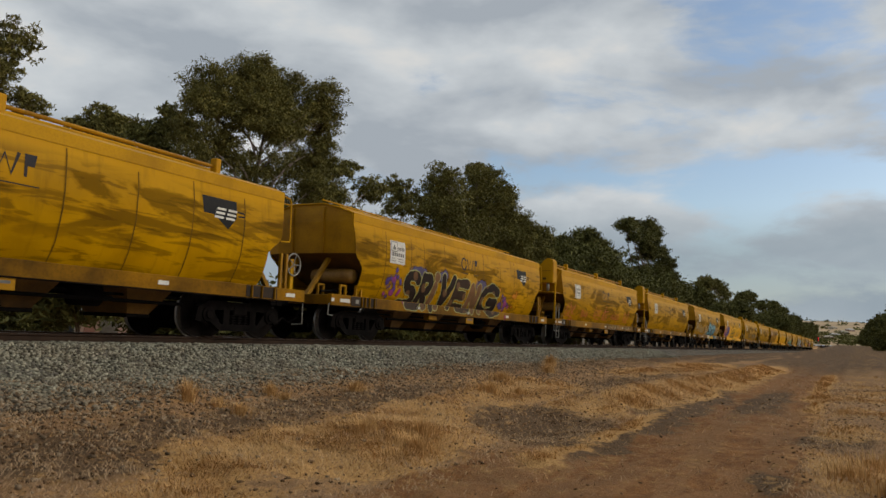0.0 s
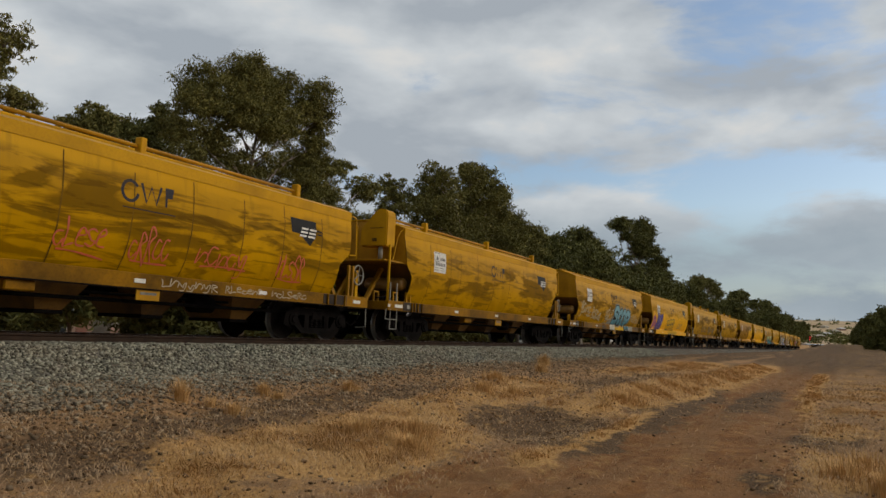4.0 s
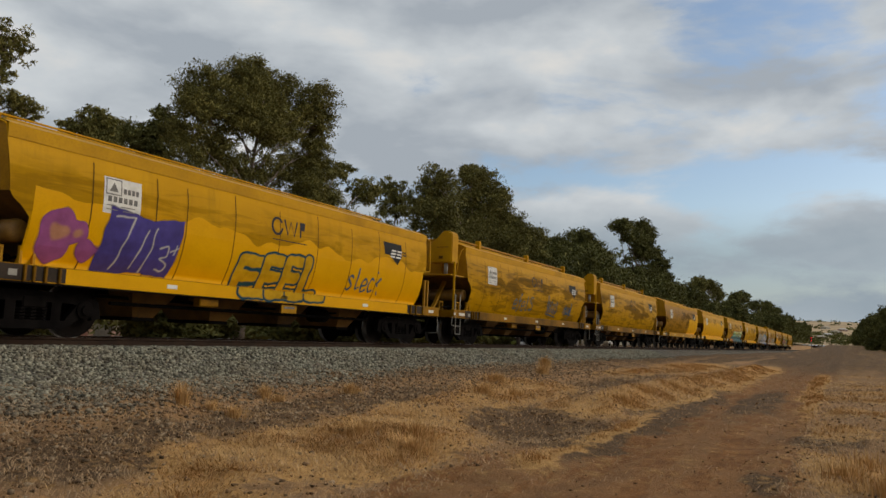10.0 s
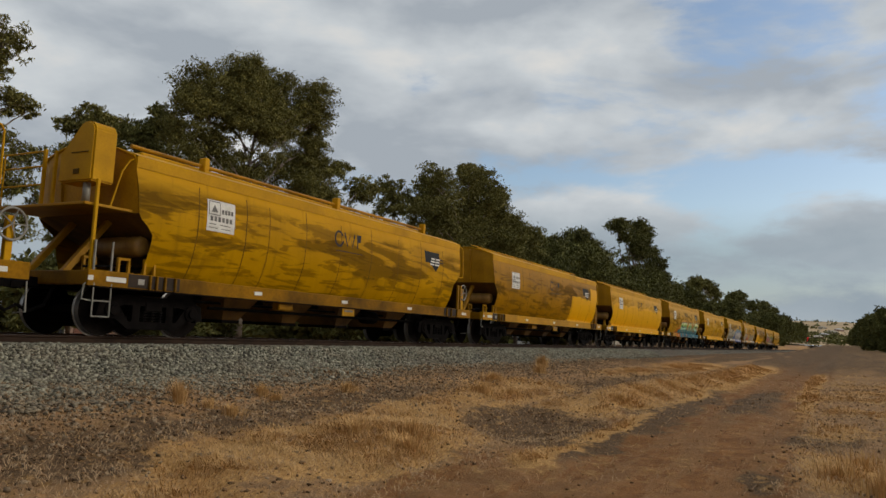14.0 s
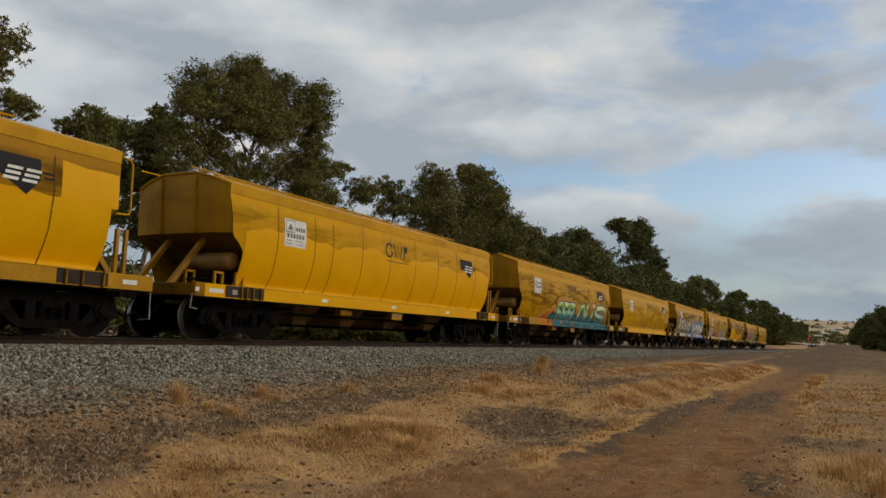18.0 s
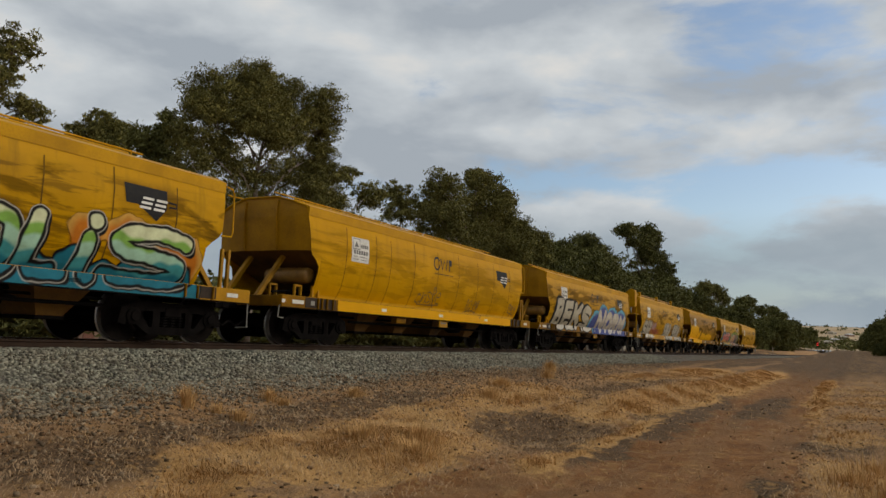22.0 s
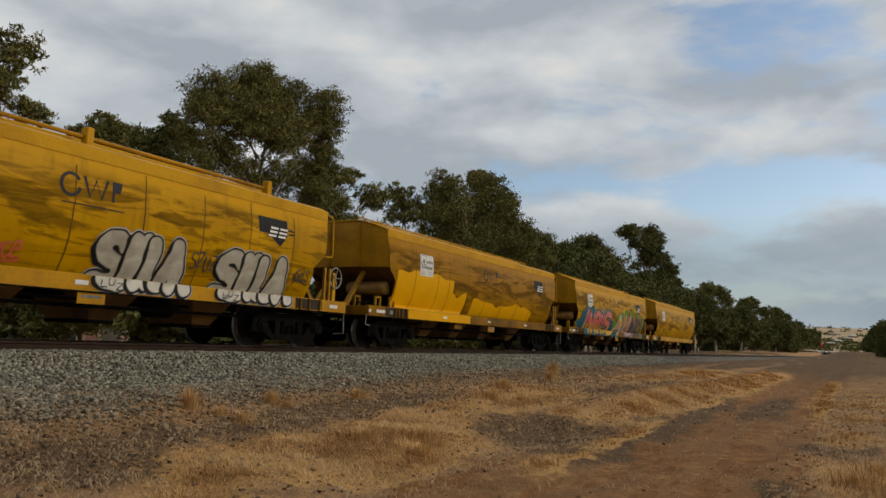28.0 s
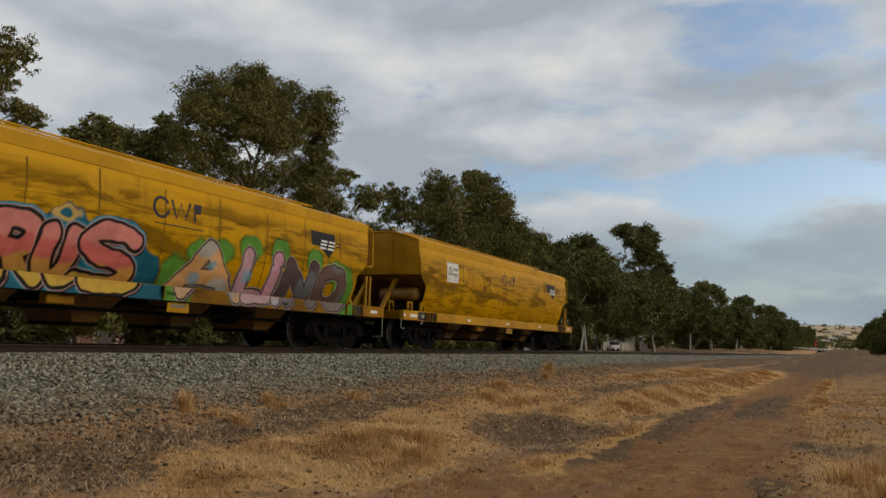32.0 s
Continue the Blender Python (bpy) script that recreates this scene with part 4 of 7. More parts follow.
def build_bogie(w, x):
    """Side frames, bolster, springs, axle boxes, and two wheelsets that turn."""
    bog = new("bogie")
    bog.parent = w
    bog.location = (x, 0, 0)
    tagged(bog, "black cast three-piece bogie")
    for s in (-1, 1):
        y0, y1 = s * 0.98, s * 1.10
        bm = bmesh.new()
        lo, hi = min(y0, y1), max(y0, y1)
        prism(bm, [(-1.22, 0.34), (-1.16, 0.62), (-0.80, 0.74), (0.80, 0.74), (1.16, 0.62), (1.22, 0.34), (1.06, 0.30), (0.98, 0.50), (0.62, 0.57), (-0.62, 0.57), (-0.98, 0.50), (-1.06, 0.30)], lo, hi)
        prism(bm, [(-0.56, 0.14), (0.56, 0.14), (0.60, 0.28), (-0.60, 0.28)], lo, hi)
        for q in (-1, 1):
            prism(bm, [(q * 0.44, 0.15), (q * 0.58, 0.16), (q * 0.98, 0.42), (q * 0.90, 0.56), (q * 0.76, 0.56)], lo, hi)
            prism(bm, [(q * 0.30, 0.26), (q * 0.47, 0.26), (q * 0.47, 0.60), (q * 0.30, 0.60)], lo, hi)
        bmesh.ops.recalc_face_normals(bm, faces=bm.faces)
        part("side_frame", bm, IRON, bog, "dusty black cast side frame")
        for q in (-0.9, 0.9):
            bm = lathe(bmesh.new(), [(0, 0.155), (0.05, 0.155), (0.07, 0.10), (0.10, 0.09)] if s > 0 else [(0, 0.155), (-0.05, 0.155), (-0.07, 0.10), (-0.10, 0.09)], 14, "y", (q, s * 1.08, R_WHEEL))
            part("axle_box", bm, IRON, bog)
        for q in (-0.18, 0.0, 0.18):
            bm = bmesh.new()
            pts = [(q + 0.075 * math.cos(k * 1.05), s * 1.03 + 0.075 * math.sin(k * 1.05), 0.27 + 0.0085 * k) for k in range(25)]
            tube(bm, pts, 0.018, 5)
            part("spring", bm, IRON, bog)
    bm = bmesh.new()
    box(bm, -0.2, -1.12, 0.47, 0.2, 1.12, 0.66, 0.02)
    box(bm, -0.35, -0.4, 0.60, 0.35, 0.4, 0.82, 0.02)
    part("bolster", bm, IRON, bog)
    for q in (-0.9, 0.9):
        bm = bmesh.new()
        for s in (-1, 1):
            y = s * 0.7535
            p = [(y - 0.065, 0.30), (y - 0.06, 0.40), (y - 0.065, 0.464), (y + 0.035, 0.468), (y + 0.04, 0.495), (y + 0.065, 0.49), (y + 0.06, 0.38), (y + 0.03, 0.12)]
            if s > 0:
                p = [(2 * y - a, r) for a, r in p][::-1]
            lathe(bm, p, 30, "y", mats=[0, 0, 1, 1, 1, 0, 0])
        lathe(bm, [(-1.1, 0.07), (-0.7, 0.085), (0.7, 0.085), (1.1, 0.07)], 12, "y")
        # a chalk mark and the cast web ribs show the turning
        for s in (-1, 1):
            for k in range(3):
                a = k * math.tau / 3
                box(bm, 0.14, s * 0.82 - 0.012, -0.02, 0.30, s * 0.82 + 0.012, 0.02, 0, 0, Matrix.Rotation(a, 4, "Y"))
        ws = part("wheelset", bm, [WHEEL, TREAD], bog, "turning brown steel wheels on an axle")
        ws.location = (q, 0, R_WHEEL)


plain_wagon = build_wagon_parts("plain")
hooded_wagon = build_wagon_parts("hooded")
HOODED = (0, 2, 3, 6, 7, 13)
wagons = []
for k in range(17):
    src = hooded_wagon if k in HOODED else plain_wagon
    first = k in (0, 1)
    wagons.append(src if first else copy_thing(src, pose(0, 0, 0)))
for w in wagons:
    tagged(w, "grimy yellow grain hopper wagon coupled in a train", "wagon", "wagons of the grain train")


# ---- what sets each wagon apart: fresh paint, spray paint, scrawls ----
def wash(k, x0, x1, z0, z1, wave=0.12, seed=1, mat=None, label="fresh yellow patch"):
    """A patch of cleaner paint with an uneven upper edge."""
    rng = random.Random(seed)
    n = max(6, int((x1 - x0) * 9))
    ph = [rng.uniform(0, 6.28) for _ in range(3)]
    top = []
    for i in range(n + 1):
        u = x1 + (x0 - x1) * i / n
        top.append((u, z1 + wave * (math.sin(u * 1.9 + ph[0]) * 0.5 + abs(math.sin(u * 2.9 + ph[1])) * 0.5 + math.sin(u * 9.1 + ph[2]) * 0.12)))
    bm = bmesh.new()
    cap(bm, [(x0, z0), (x1, z0)] + top, 0.003 + 0.0004 * (seed % 5))
    part("paint_patch", bm, mat or CLEAN, wagons[k], label, True)


# letter forms as strokes in a unit square
GLYPHS = {}
GLYPHS["S"] = (((0.92, 0.84), (0.66, 0.97), (0.26, 0.94), (0.08, 0.74), (0.28, 0.56), (0.74, 0.46), (0.92, 0.26), (0.70, 0.05), (0.06, 0.06)),)
GLYPHS["E"] = (((0.94, 0.94), (0.14, 0.93)), ((0.14, 0.93), (0.10, 0.5), (0.12, 0.06)), ((0.12, 0.06), (0.94, 0.07)), ((0.12, 0.5), (0.82, 0.52)))
GLYPHS["L"] = (((0.16, 0.96), (0.12, 0.5), (0.14, 0.07)), ((0.14, 0.07), (0.94, 0.09)))
GLYPHS["O"] = (((0.5, 0.96), (0.14, 0.80), (0.08, 0.40), (0.32, 0.05), (0.70, 0.06), (0.94, 0.40), (0.84, 0.82), (0.5, 0.96)),)
GLYPHS["I"] = (((0.5, 0.66), (0.46, 0.05)), ((0.56, 0.93), (0.55, 0.95)))
GLYPHS["T"] = (((0.04, 0.92), (0.96, 0.95)), ((0.5, 0.92), (0.46, 0.05)))
GLYPHS["C"] = (((0.94, 0.80), (0.58, 0.96), (0.16, 0.78), (0.08, 0.38), (0.36, 0.06), (0.92, 0.14)),)
GLYPHS["P"] = (((0.16, 0.94), (0.12, 0.04)), ((0.16, 0.94), (0.74, 0.92), (0.94, 0.70), (0.70, 0.46), (0.16, 0.44)))
GLYPHS["R"] = (((0.16, 0.94), (0.10, 0.04)), ((0.16, 0.94), (0.74, 0.92), (0.90, 0.72), (0.66, 0.50), (0.16, 0.48)), ((0.46, 0.48), (0.92, 0.04)))
GLYPHS["B"] = (((0.16, 0.94), (0.10, 0.05)), ((0.16, 0.94), (0.74, 0.92), (0.84, 0.72), (0.60, 0.53), (0.16, 0.50)), ((0.60, 0.53), (0.92, 0.34), (0.76, 0.06), (0.10, 0.05)))
GLYPHS["K"] = (((0.14, 0.96), (0.10, 0.04)), ((0.90, 0.94), (0.18, 0.46)), ((0.36, 0.58), (0.94, 0.04)))
GLYPHS["N"] = (((0.10, 0.04), (0.14, 0.94)), ((0.14, 0.94), (0.84, 0.08)), ((0.84, 0.08), (0.90, 0.96)))
GLYPHS["U"] = (((0.12, 0.95), (0.10, 0.34), (0.40, 0.05), (0.80, 0.24), (0.88, 0.95)),)
GLYPHS["A"] = (((0.06, 0.04), (0.46, 0.95)), ((0.46, 0.95), (0.94, 0.04)), ((0.22, 0.36), (0.80, 0.36)))
GLYPHS["M"] = (((0.06, 0.04), (0.16, 0.93)), ((0.16, 0.93), (0.48, 0.40)), ((0.48, 0.40), (0.82, 0.93)), ((0.82, 0.93), (0.94, 0.04)))
GLYPHS["V"] = (((0.06, 0.95), (0.44, 0.05)), ((0.44, 0.05), (0.94, 0.96)))
GLYPHS["G"] = (((0.92, 0.80), (0.56, 0.96), (0.14, 0.76), (0.08, 0.34), (0.40, 0.05), (0.90, 0.16), (0.92, 0.44)), ((0.92, 0.44), (0.52, 0.44)))
GLYPHS["Z"] = (((0.06, 0.92), (0.92, 0.94)), ((0.92, 0.94), (0.10, 0.06)), ((0.10, 0.06), (0.94, 0.08)))
GLYPHS["H"] = (((0.14, 0.96), (0.10, 0.04)), ((0.86, 0.96), (0.90, 0.04)), ((0.12, 0.5), (0.88, 0.52)))
GLYPHS["e"] = (((0.10, 0.34), (0.80, 0.42), (0.76, 0.66), (0.40, 0.72), (0.10, 0.40), (0.34, 0.04), (0.92, 0.18)),)
GLYPHS["f"] = (((0.90, 0.98), (0.56, 1.10), (0.44, 0.70), (0.42, 0.0), (0.26, -0.24)), ((0.10, 0.56), (0.80, 0.62)))
GLYPHS["l"] = (((0.40, 1.12), (0.34, 0.30), (0.50, 0.0), (0.86, 0.14)),)
GLYPHS["s"] = (((0.84, 0.60), (0.44, 0.74), (0.16, 0.54), (0.74, 0.26), (0.50, 0.0), (0.06, 0.06)),)
GLYPHS["c"] = (((0.86, 0.60), (0.46, 0.74), (0.12, 0.36), (0.44, 0.0), (0.90, 0.12)),)
GLYPHS["k"] = (((0.16, 1.10), (0.14, 0.0)), ((0.84, 0.74), (0.18, 0.36)), ((0.34, 0.44), (0.92, -0.20)))


def bent(pts, steps=6):
    """A smooth curve through the points; two points stay a straight stroke."""
    if len(pts) < 3:
        return list(pts)
    fine = []
    for i in range(len(pts) - 1):
        p = (pts[max(i - 1, 0)], pts[i], pts[i + 1], pts[min(i + 2, len(pts) - 1)])
        for s in range(steps):
            u = s / steps
            fine.append(tuple(0.5 * (2 * b + (c - a) * u + (2 * a - 5 * b + 4 * c - d) * u * u + (3 * b - a - 3 * c + d) * u ** 3) for a, b, c, d in zip(*p)))
    return fine + [tuple(pts[-1])]


def spray_mat():
    """Sprayed paint: the sheet carries its colours, and the paint ends where its cover does."""
    m, n, l, b = node_mat("spray_paint", 0.6, 0, 0.08)
    at = n.new("ShaderNodeAttribute")
    at.attribute_name = "spray"
    grain = ramp(n, l, noise_at(n, l, 2.6, 6, rough=0.65), 0.3, 0.72, (0.60, 0.57, 0.52), (1.0, 0.99, 0.96))
    mix = n.new("ShaderNodeMix")
    mix.data_type, mix.blend_type = "RGBA", "MULTIPLY"
    mix.inputs["Factor"].default_value = 1.0
    l.new(at.outputs["Color"], mix.inputs["A"])
    l.new(grain, mix.inputs["B"])
    l.new(mix.outputs["Result"], b.inputs["Base Color"])
    clear = n.new("ShaderNodeBsdfTransparent")
    both = n.new("ShaderNodeMixShader")
    l.new(ramp(n, l, at.outputs["Alpha"], 0.15, 0.75), both.inputs[0])
    l.new(clear.outputs[0], both.inputs[1])
    l.new(b.outputs[0], both.inputs[2])
    l.new(both.outputs[0], n["Material Output"].inputs["Surface"])
    return m


SPRAY = spray_mat()
SIDE_Z, SIDE_W = np.array([p[0] for p in SIDE]), np.array([p[1] for p in SIDE])


class Sheet:
    """A thin skin of paint on a wagon's side, from x0 to x1 and z0 to z1, sprayed layer by layer."""

    def __init__(self, x0, x1, z0, z1, step=0.015):
        body = np.arange(max(z0, 1.135), z1 + step, step)
        sill = np.linspace(0.852, 1.112, 19) if z0 < 1.1 else np.array([])
        self.rows = len(sill)
        xs = np.arange(x0, x1 + step, step)
        self.X, self.Z = np.meshgrid(xs, np.concatenate([sill, body]))
        self.rgb, self.a = np.zeros(self.X.shape + (3,)), np.zeros(self.X.shape)
        w = 0.010 * (np.sin(9 * self.X + 4 * self.Z) + np.sin(13 * self.Z - 6 * self.X) + 0.6 * np.sin(23 * self.X + 11 * self.Z))
        self.U, self.V = self.X + w, self.Z + w[::, ::-1]

    def dab(self, d, colour, soft=0.03, strength=1.0):
        c = np.clip(0.5 - d / soft, 0, 1) * strength
        colour = np.broadcast_to(np.asarray(colour, float), self.rgb.shape)
        a = c + self.a * (1 - c)
        s = np.where(a > 1e-5, c / np.maximum(a, 1e-5), 1.0)[..., None]
        self.rgb = self.rgb * (1 - s) + colour * s
        self.a = a

    def line(self, pts, dx=0.0, dz=0.0):
        d = np.full(self.X.shape, 9.0)
        for (ax, az), (bx, bz) in zip(pts, pts[1:]):
            ex, ez = bx - ax, bz - az
            px, pz = self.U - ax - dx, self.V - az - dz
            t = np.clip((px * ex + pz * ez) / max(ex * ex + ez * ez, 1e-9), 0, 1)
            d = np.minimum(d, np.hypot(px - t * ex, pz - t * ez))
        return d

    def glyph(self, ch, b, lean=0.0, dx=0.0, dz=0.0):
        x0, x1, z0, z1 = b
        d = np.full(self.X.shape, 9.0)
        for s in GLYPHS[ch]:
            d = np.minimum(d, self.line([(x0 + (x1 - x0) * u + lean * (z1 - z0) * (v - 0.5), z0 + (z1 - z0) * v) for u, v in bent(s)], dx, dz))
        return d

    def puffs(self, blobs):
        """The joint outline of soft round shapes (x0, x1, z0, z1)."""
        d = np.full(self.X.shape, 9.0)
        for x0, x1, z0, z1 in blobs:
            rx, rz = (x1 - x0) / 2, (z1 - z0) / 2
            q = np.hypot((self.U - (x0 + x1) / 2) / rx, (self.V - (z0 + z1) / 2) / rz)
            d = np.minimum(d, (q - 1) * min(rx, rz))
        return d + 0.03 * np.sin(11 * self.X + 7 * self.Z) * np.cos(9 * self.X - 5 * self.Z)

    def word(self, text, boxes, fat, fill, line, edge=0.03, shadow=(0.05, -0.05), rim=None, lean=0.05, glow=None, grow=0.05):
        """Fat letters: a halo, a drop shadow, an outline, the filling and a thin light rim inside it. fill is a colour or a function of the sheet and the letter's number."""
        fat, edge = fat * 0.70, edge * 1.35
        inner = [(x0 + fat, x1 - fat, z0 + fat, z1 - fat) for x0, x1, z0, z1 in boxes]
        if glow is not None:
            for ch, b in zip(text, inner):
                self.dab(self.glyph(ch, b, lean) - fat - edge - grow, glow, 0.05)
        for i, (ch, b) in enumerate(zip(text, inner)):
            d = self.glyph(ch, b, lean)
            if shadow:
                for f in (0.5, 1.0):
                    self.dab(self.glyph(ch, b, lean, shadow[0] * f, shadow[1] * f) - fat - edge * 0.7, line, 0.018)
            self.dab(d - fat - edge, line, 0.018)
            self.dab(d - fat, fill(self, i) if callable(fill) else fill, 0.02)
            if rim is not None:
                self.dab(np.abs(d - fat - edge - 0.006) - 0.008, rim, 0.016, 0.8)

    def lay(self, k, label, lift=0.012, name="graffiti"):
        ny, nx = self.X.shape
        y = -np.where(self.Z > 1.13, np.interp(self.Z, SIDE_Z, SIDE_W), SILL_Y) - lift
        V = np.stack([self.X, y, self.Z], -1).reshape(-1, 3)
        j, i = np.meshgrid(np.arange(ny - 1), np.arange(nx - 1), indexing="ij")
        keep = (self.a[:-1, :-1] + self.a[1:, :-1] + self.a[:-1, 1:] + self.a[1:, 1:] > 0.02) & (j + 1 != self.rows)
        q = (j * nx + i)[keep]
        F = np.stack([q, q + 1, q + nx + 1, q + nx], 1)
        used = np.unique(F)
        back = np.zeros(len(V), int)
        back[used] = np.arange(len(used))
        me = bpy.data.meshes.new(name)
        me.from_pydata(V[used].tolist(), [], back[F].tolist())
        col = me.color_attributes.new("spray", "FLOAT_COLOR", "POINT")
        col.data.foreach_set("color", np.concatenate([self.rgb.reshape(-1, 3)[used], self.a.reshape(-1, 1)[used]], 1).astype(np.float32).ravel())
        me.materials.append(SPRAY)
        me.shade_smooth()
        ob = new(name, me)
        ob.parent = wagons[k]
        return tagged(ob, label)


def bands(*steps):
    """Fillings that change with height: (upper edge, colour) from below, with wavy joins."""
    def paint_of(sheet, i):
        out = np.zeros(sheet.X.shape + (3,)) + steps[-1][1]
        wave = 0.05 * np.sin(5 * sheet.X + i) + 0.03 * np.sin(13 * sheet.X)
        for top, c in reversed(steps[:-1]):
            f = np.clip((top + wave - sheet.Z) / 0.06 + 0.5, 0, 1)[..., None]
            out = out * (1 - f) + np.asarray(c) * f
        return out
    return paint_of


STROKES = (((0.9, 0.8), (0.5, 1.0), (0.1, 0.75), (0.45, 0.5), (0.85, 0.3), (0.5, 0.0), (0.0, 0.15)), ((0.1, 1.1), (0.2, 0.5), (0.1, 0.0), (0.5, 0.05), (0.9, 0.15)), ((0.15, 0.45), (0.8, 0.55), (0.6, 0.8), (0.2, 0.6), (0.2, 0.15), (0.9, 0.1)),
           ((0.2, 1.0), (0.1, 0.0), (0.5, 0.7), (0.9, 0.6), (0.8, 0.0)), ((0.8, 0.7), (0.3, 0.75), (0.1, 0.3), (0.5, 0.0), (0.9, 0.3)), ((0.1, 0.7), (0.45, 0.1), (0.6, 0.6), (0.9, 0.7), (0.6, -0.4), (0.1, -0.5)), ((0.2, -0.2), (0.3, 1.1), (0.8, 0.8), (0.35, 0.5), (0.95, -0.1)))


def stroke(bm, pts, wide, base, q):
    fine = [(x, min(max(z, 0.87), 2.9)) for x, z in bent(pts)]
    for i in range(len(fine) - 1):
        left, right = ribbon(fine[i:i + 2], wide * (0.75 + 0.5 * math.sin(i * 0.35 + q) ** 2))
        vs = [bm.verts.new((x, -((half_width(z) if z > 1.13 else SILL_Y) + base + 0.0006 * q + 0.00003 * i), z)) for x, z in (left[0], left[1], right[1], right[0])]
        bm.faces.new(vs)


def scrawl(k, boxes, mat, wide, label, seed=1, loops=4, base=0.009):
    """Quick looping strokes side by side, as of a marker or a spray can, with a dash under them."""
    rng = random.Random(seed)
    for x0, x1, z0, z1 in boxes:
        bm = bmesh.new()
        n = loops + 1
        w = (x1 - x0) / n
        lines = []
        for i in range(n):
            lift, tall = rng.uniform(0.1, 0.25), rng.uniform(0.55, 0.9)
            lines.append([(x0 + w * (i - 0.08 + 1.15 * u + rng.uniform(-0.06, 0.06)), z0 + (z1 - z0) * (lift + tall * v + rng.uniform(-0.05, 0.05))) for u, v in rng.choice(STROKES)])
        if z1 - z0 > 0.3:
            lines.append([(x0 + w * 0.5, z0 + 0.05), ((x0 + x1) / 2, z0 + rng.uniform(0.0, 0.12)), (x1 + w * 0.2, z0 + rng.uniform(-0.05, 0.1))])
        for q, pts in enumerate(lines):
            stroke(bm, pts, wide, base, q)
        part("scrawl", bm, mat, wagons[k], label)


def tag_word(k, text, x0, x1, z0, z1, mat, wide, label, base=0.009):
    """A quickly sprayed word in single strokes."""
    bm = bmesh.new()
    w, q = (x1 - x0) / len(text), 0
    for i, ch in enumerate(text):
        for s in GLYPHS[ch]:
            stroke(bm, [(x0 + w * (i + 0.95 * u + 0.12 * v), z0 + (z1 - z0) * (0.08 + 0.84 * v) + 0.04 * math.sin(i * 2.1)) for u, v in s], wide, base, q)
            q += 1
    part("scrawl", bm, mat, wagons[k], label)


def repaint(k, name, mat):
    for o in wagons[k].children:
        if o.name.split(".")[0] == name and o.data:
            for s in o.material_slots:
                s.link = "OBJECT"
                s.material = mat


INK = paint("black_spray", (0.018, 0.016, 0.016))
TAG_BLUE = paint("dark_blue_spray", (0.022, 0.060, 0.115))
RED = paint("red_spray", (0.50, 0.09, 0.03))
BROWN = paint("dark_brown_spray", (0.055, 0.032, 0.015))
GHOST = paint("faded_grey_spray", (0.34, 0.27, 0.16))
K_INK, K_SILVER, K_PALE, K_TEAL, K_BLUE, K_SKY = (0.010, 0.009, 0.009), (0.30, 0.275, 0.225), (0.55, 0.53, 0.46), (0.018, 0.165, 0.235), (0.07, 0.09, 0.27), (0.13, 0.35, 0.46)
K_PURPLE, K_MAGENTA, K_ORANGE = (0.10, 0.065, 0.22), (0.33, 0.06, 0.19), (0.55, 0.20, 0.02)
K_LIME, K_TAN, K_DARK = (0.42, 0.42, 0.16), (0.20, 0.105, 0.05), (0.026, 0.017, 0.014)

# 1: dark letters with pale lines, violet and orange specks round them
s = Sheet(-5.2, 4.6, 0.85, 2.35)
rr = random.Random(3)
for cx, cz, spread, n, c in ((-4.4, 1.6, 0.34, 16, K_PURPLE), (-4.35, 1.45, 0.3, 10, K_MAGENTA), (3.1, 1.45, 0.42, 20, K_PURPLE), (3.3, 1.3, 0.4, 9, K_MAGENTA), (3.95, 1.65, 0.3, 10, K_ORANGE), (2.6, 1.85, 0.1, 3, K_ORANGE)):
    for _ in range(n):
        x, z, r = rr.gauss(cx, spread * 0.6), min(rr.gauss(cz, spread * 0.5), 1.95), rr.uniform(0.03, 0.09)
        s.dab(s.puffs([(x - r, x + r, z - r, z + r)]), c, 0.09, 0.75)
s.dab(s.puffs([(-1.25, -0.55, 1.3, 2.15), (0.1, 0.8, 1.4, 2.2), (-0.2, 0.5, 1.75, 2.3)]), (0.50, 0.27, 0.01), 0.08)
s.dab(s.puffs([(-2.0, -1.3, 1.8, 2.2), (0.6, 1.5, 1.7, 2.15), (-3.6, -2.6, 1.85, 2.2)]), (0.10, 0.085, 0.16), 0.1, 0.8)


def dark_fill(sheet, i):
    base = np.zeros(sheet.X.shape + (3,)) + (K_DARK, K_DARK, K_TAN, K_DARK, (0.05, 0.03, 0.02), K_TAN, K_DARK)[i % 7]
    spots = np.clip((np.sin(7.1 * sheet.X + 3.3 * sheet.Z) * np.cos(6.3 * sheet.Z - 2.1 * sheet.X) - 0.55) * 8, 0, 1)[..., None] * 0.7
    base = base * (1 - spots) + np.asarray(K_TAN) * spots
    return np.where((sheet.Z < 1.12)[..., None], base * 0.75 + np.asarray((0.10, 0.075, 0.05)) * 0.35, base)


s.word("SRIVENG", [(-3.95, -2.95, 0.86, 2.06), (-3.06, -2.20, 0.86, 2.10), (-2.45, -1.75, 0.9, 2.17), (-1.85, -0.80, 0.95, 2.16), (-0.98, 0.20, 0.9, 2.10), (0.12, 1.10, 0.9, 2.02), (1.0, 2.66, 0.87, 2.10)],
       0.21, dark_fill, K_LIME, 0.018, None, None, 0.12)
s.lay(1, "dark brown graffiti letters with pale outlines")
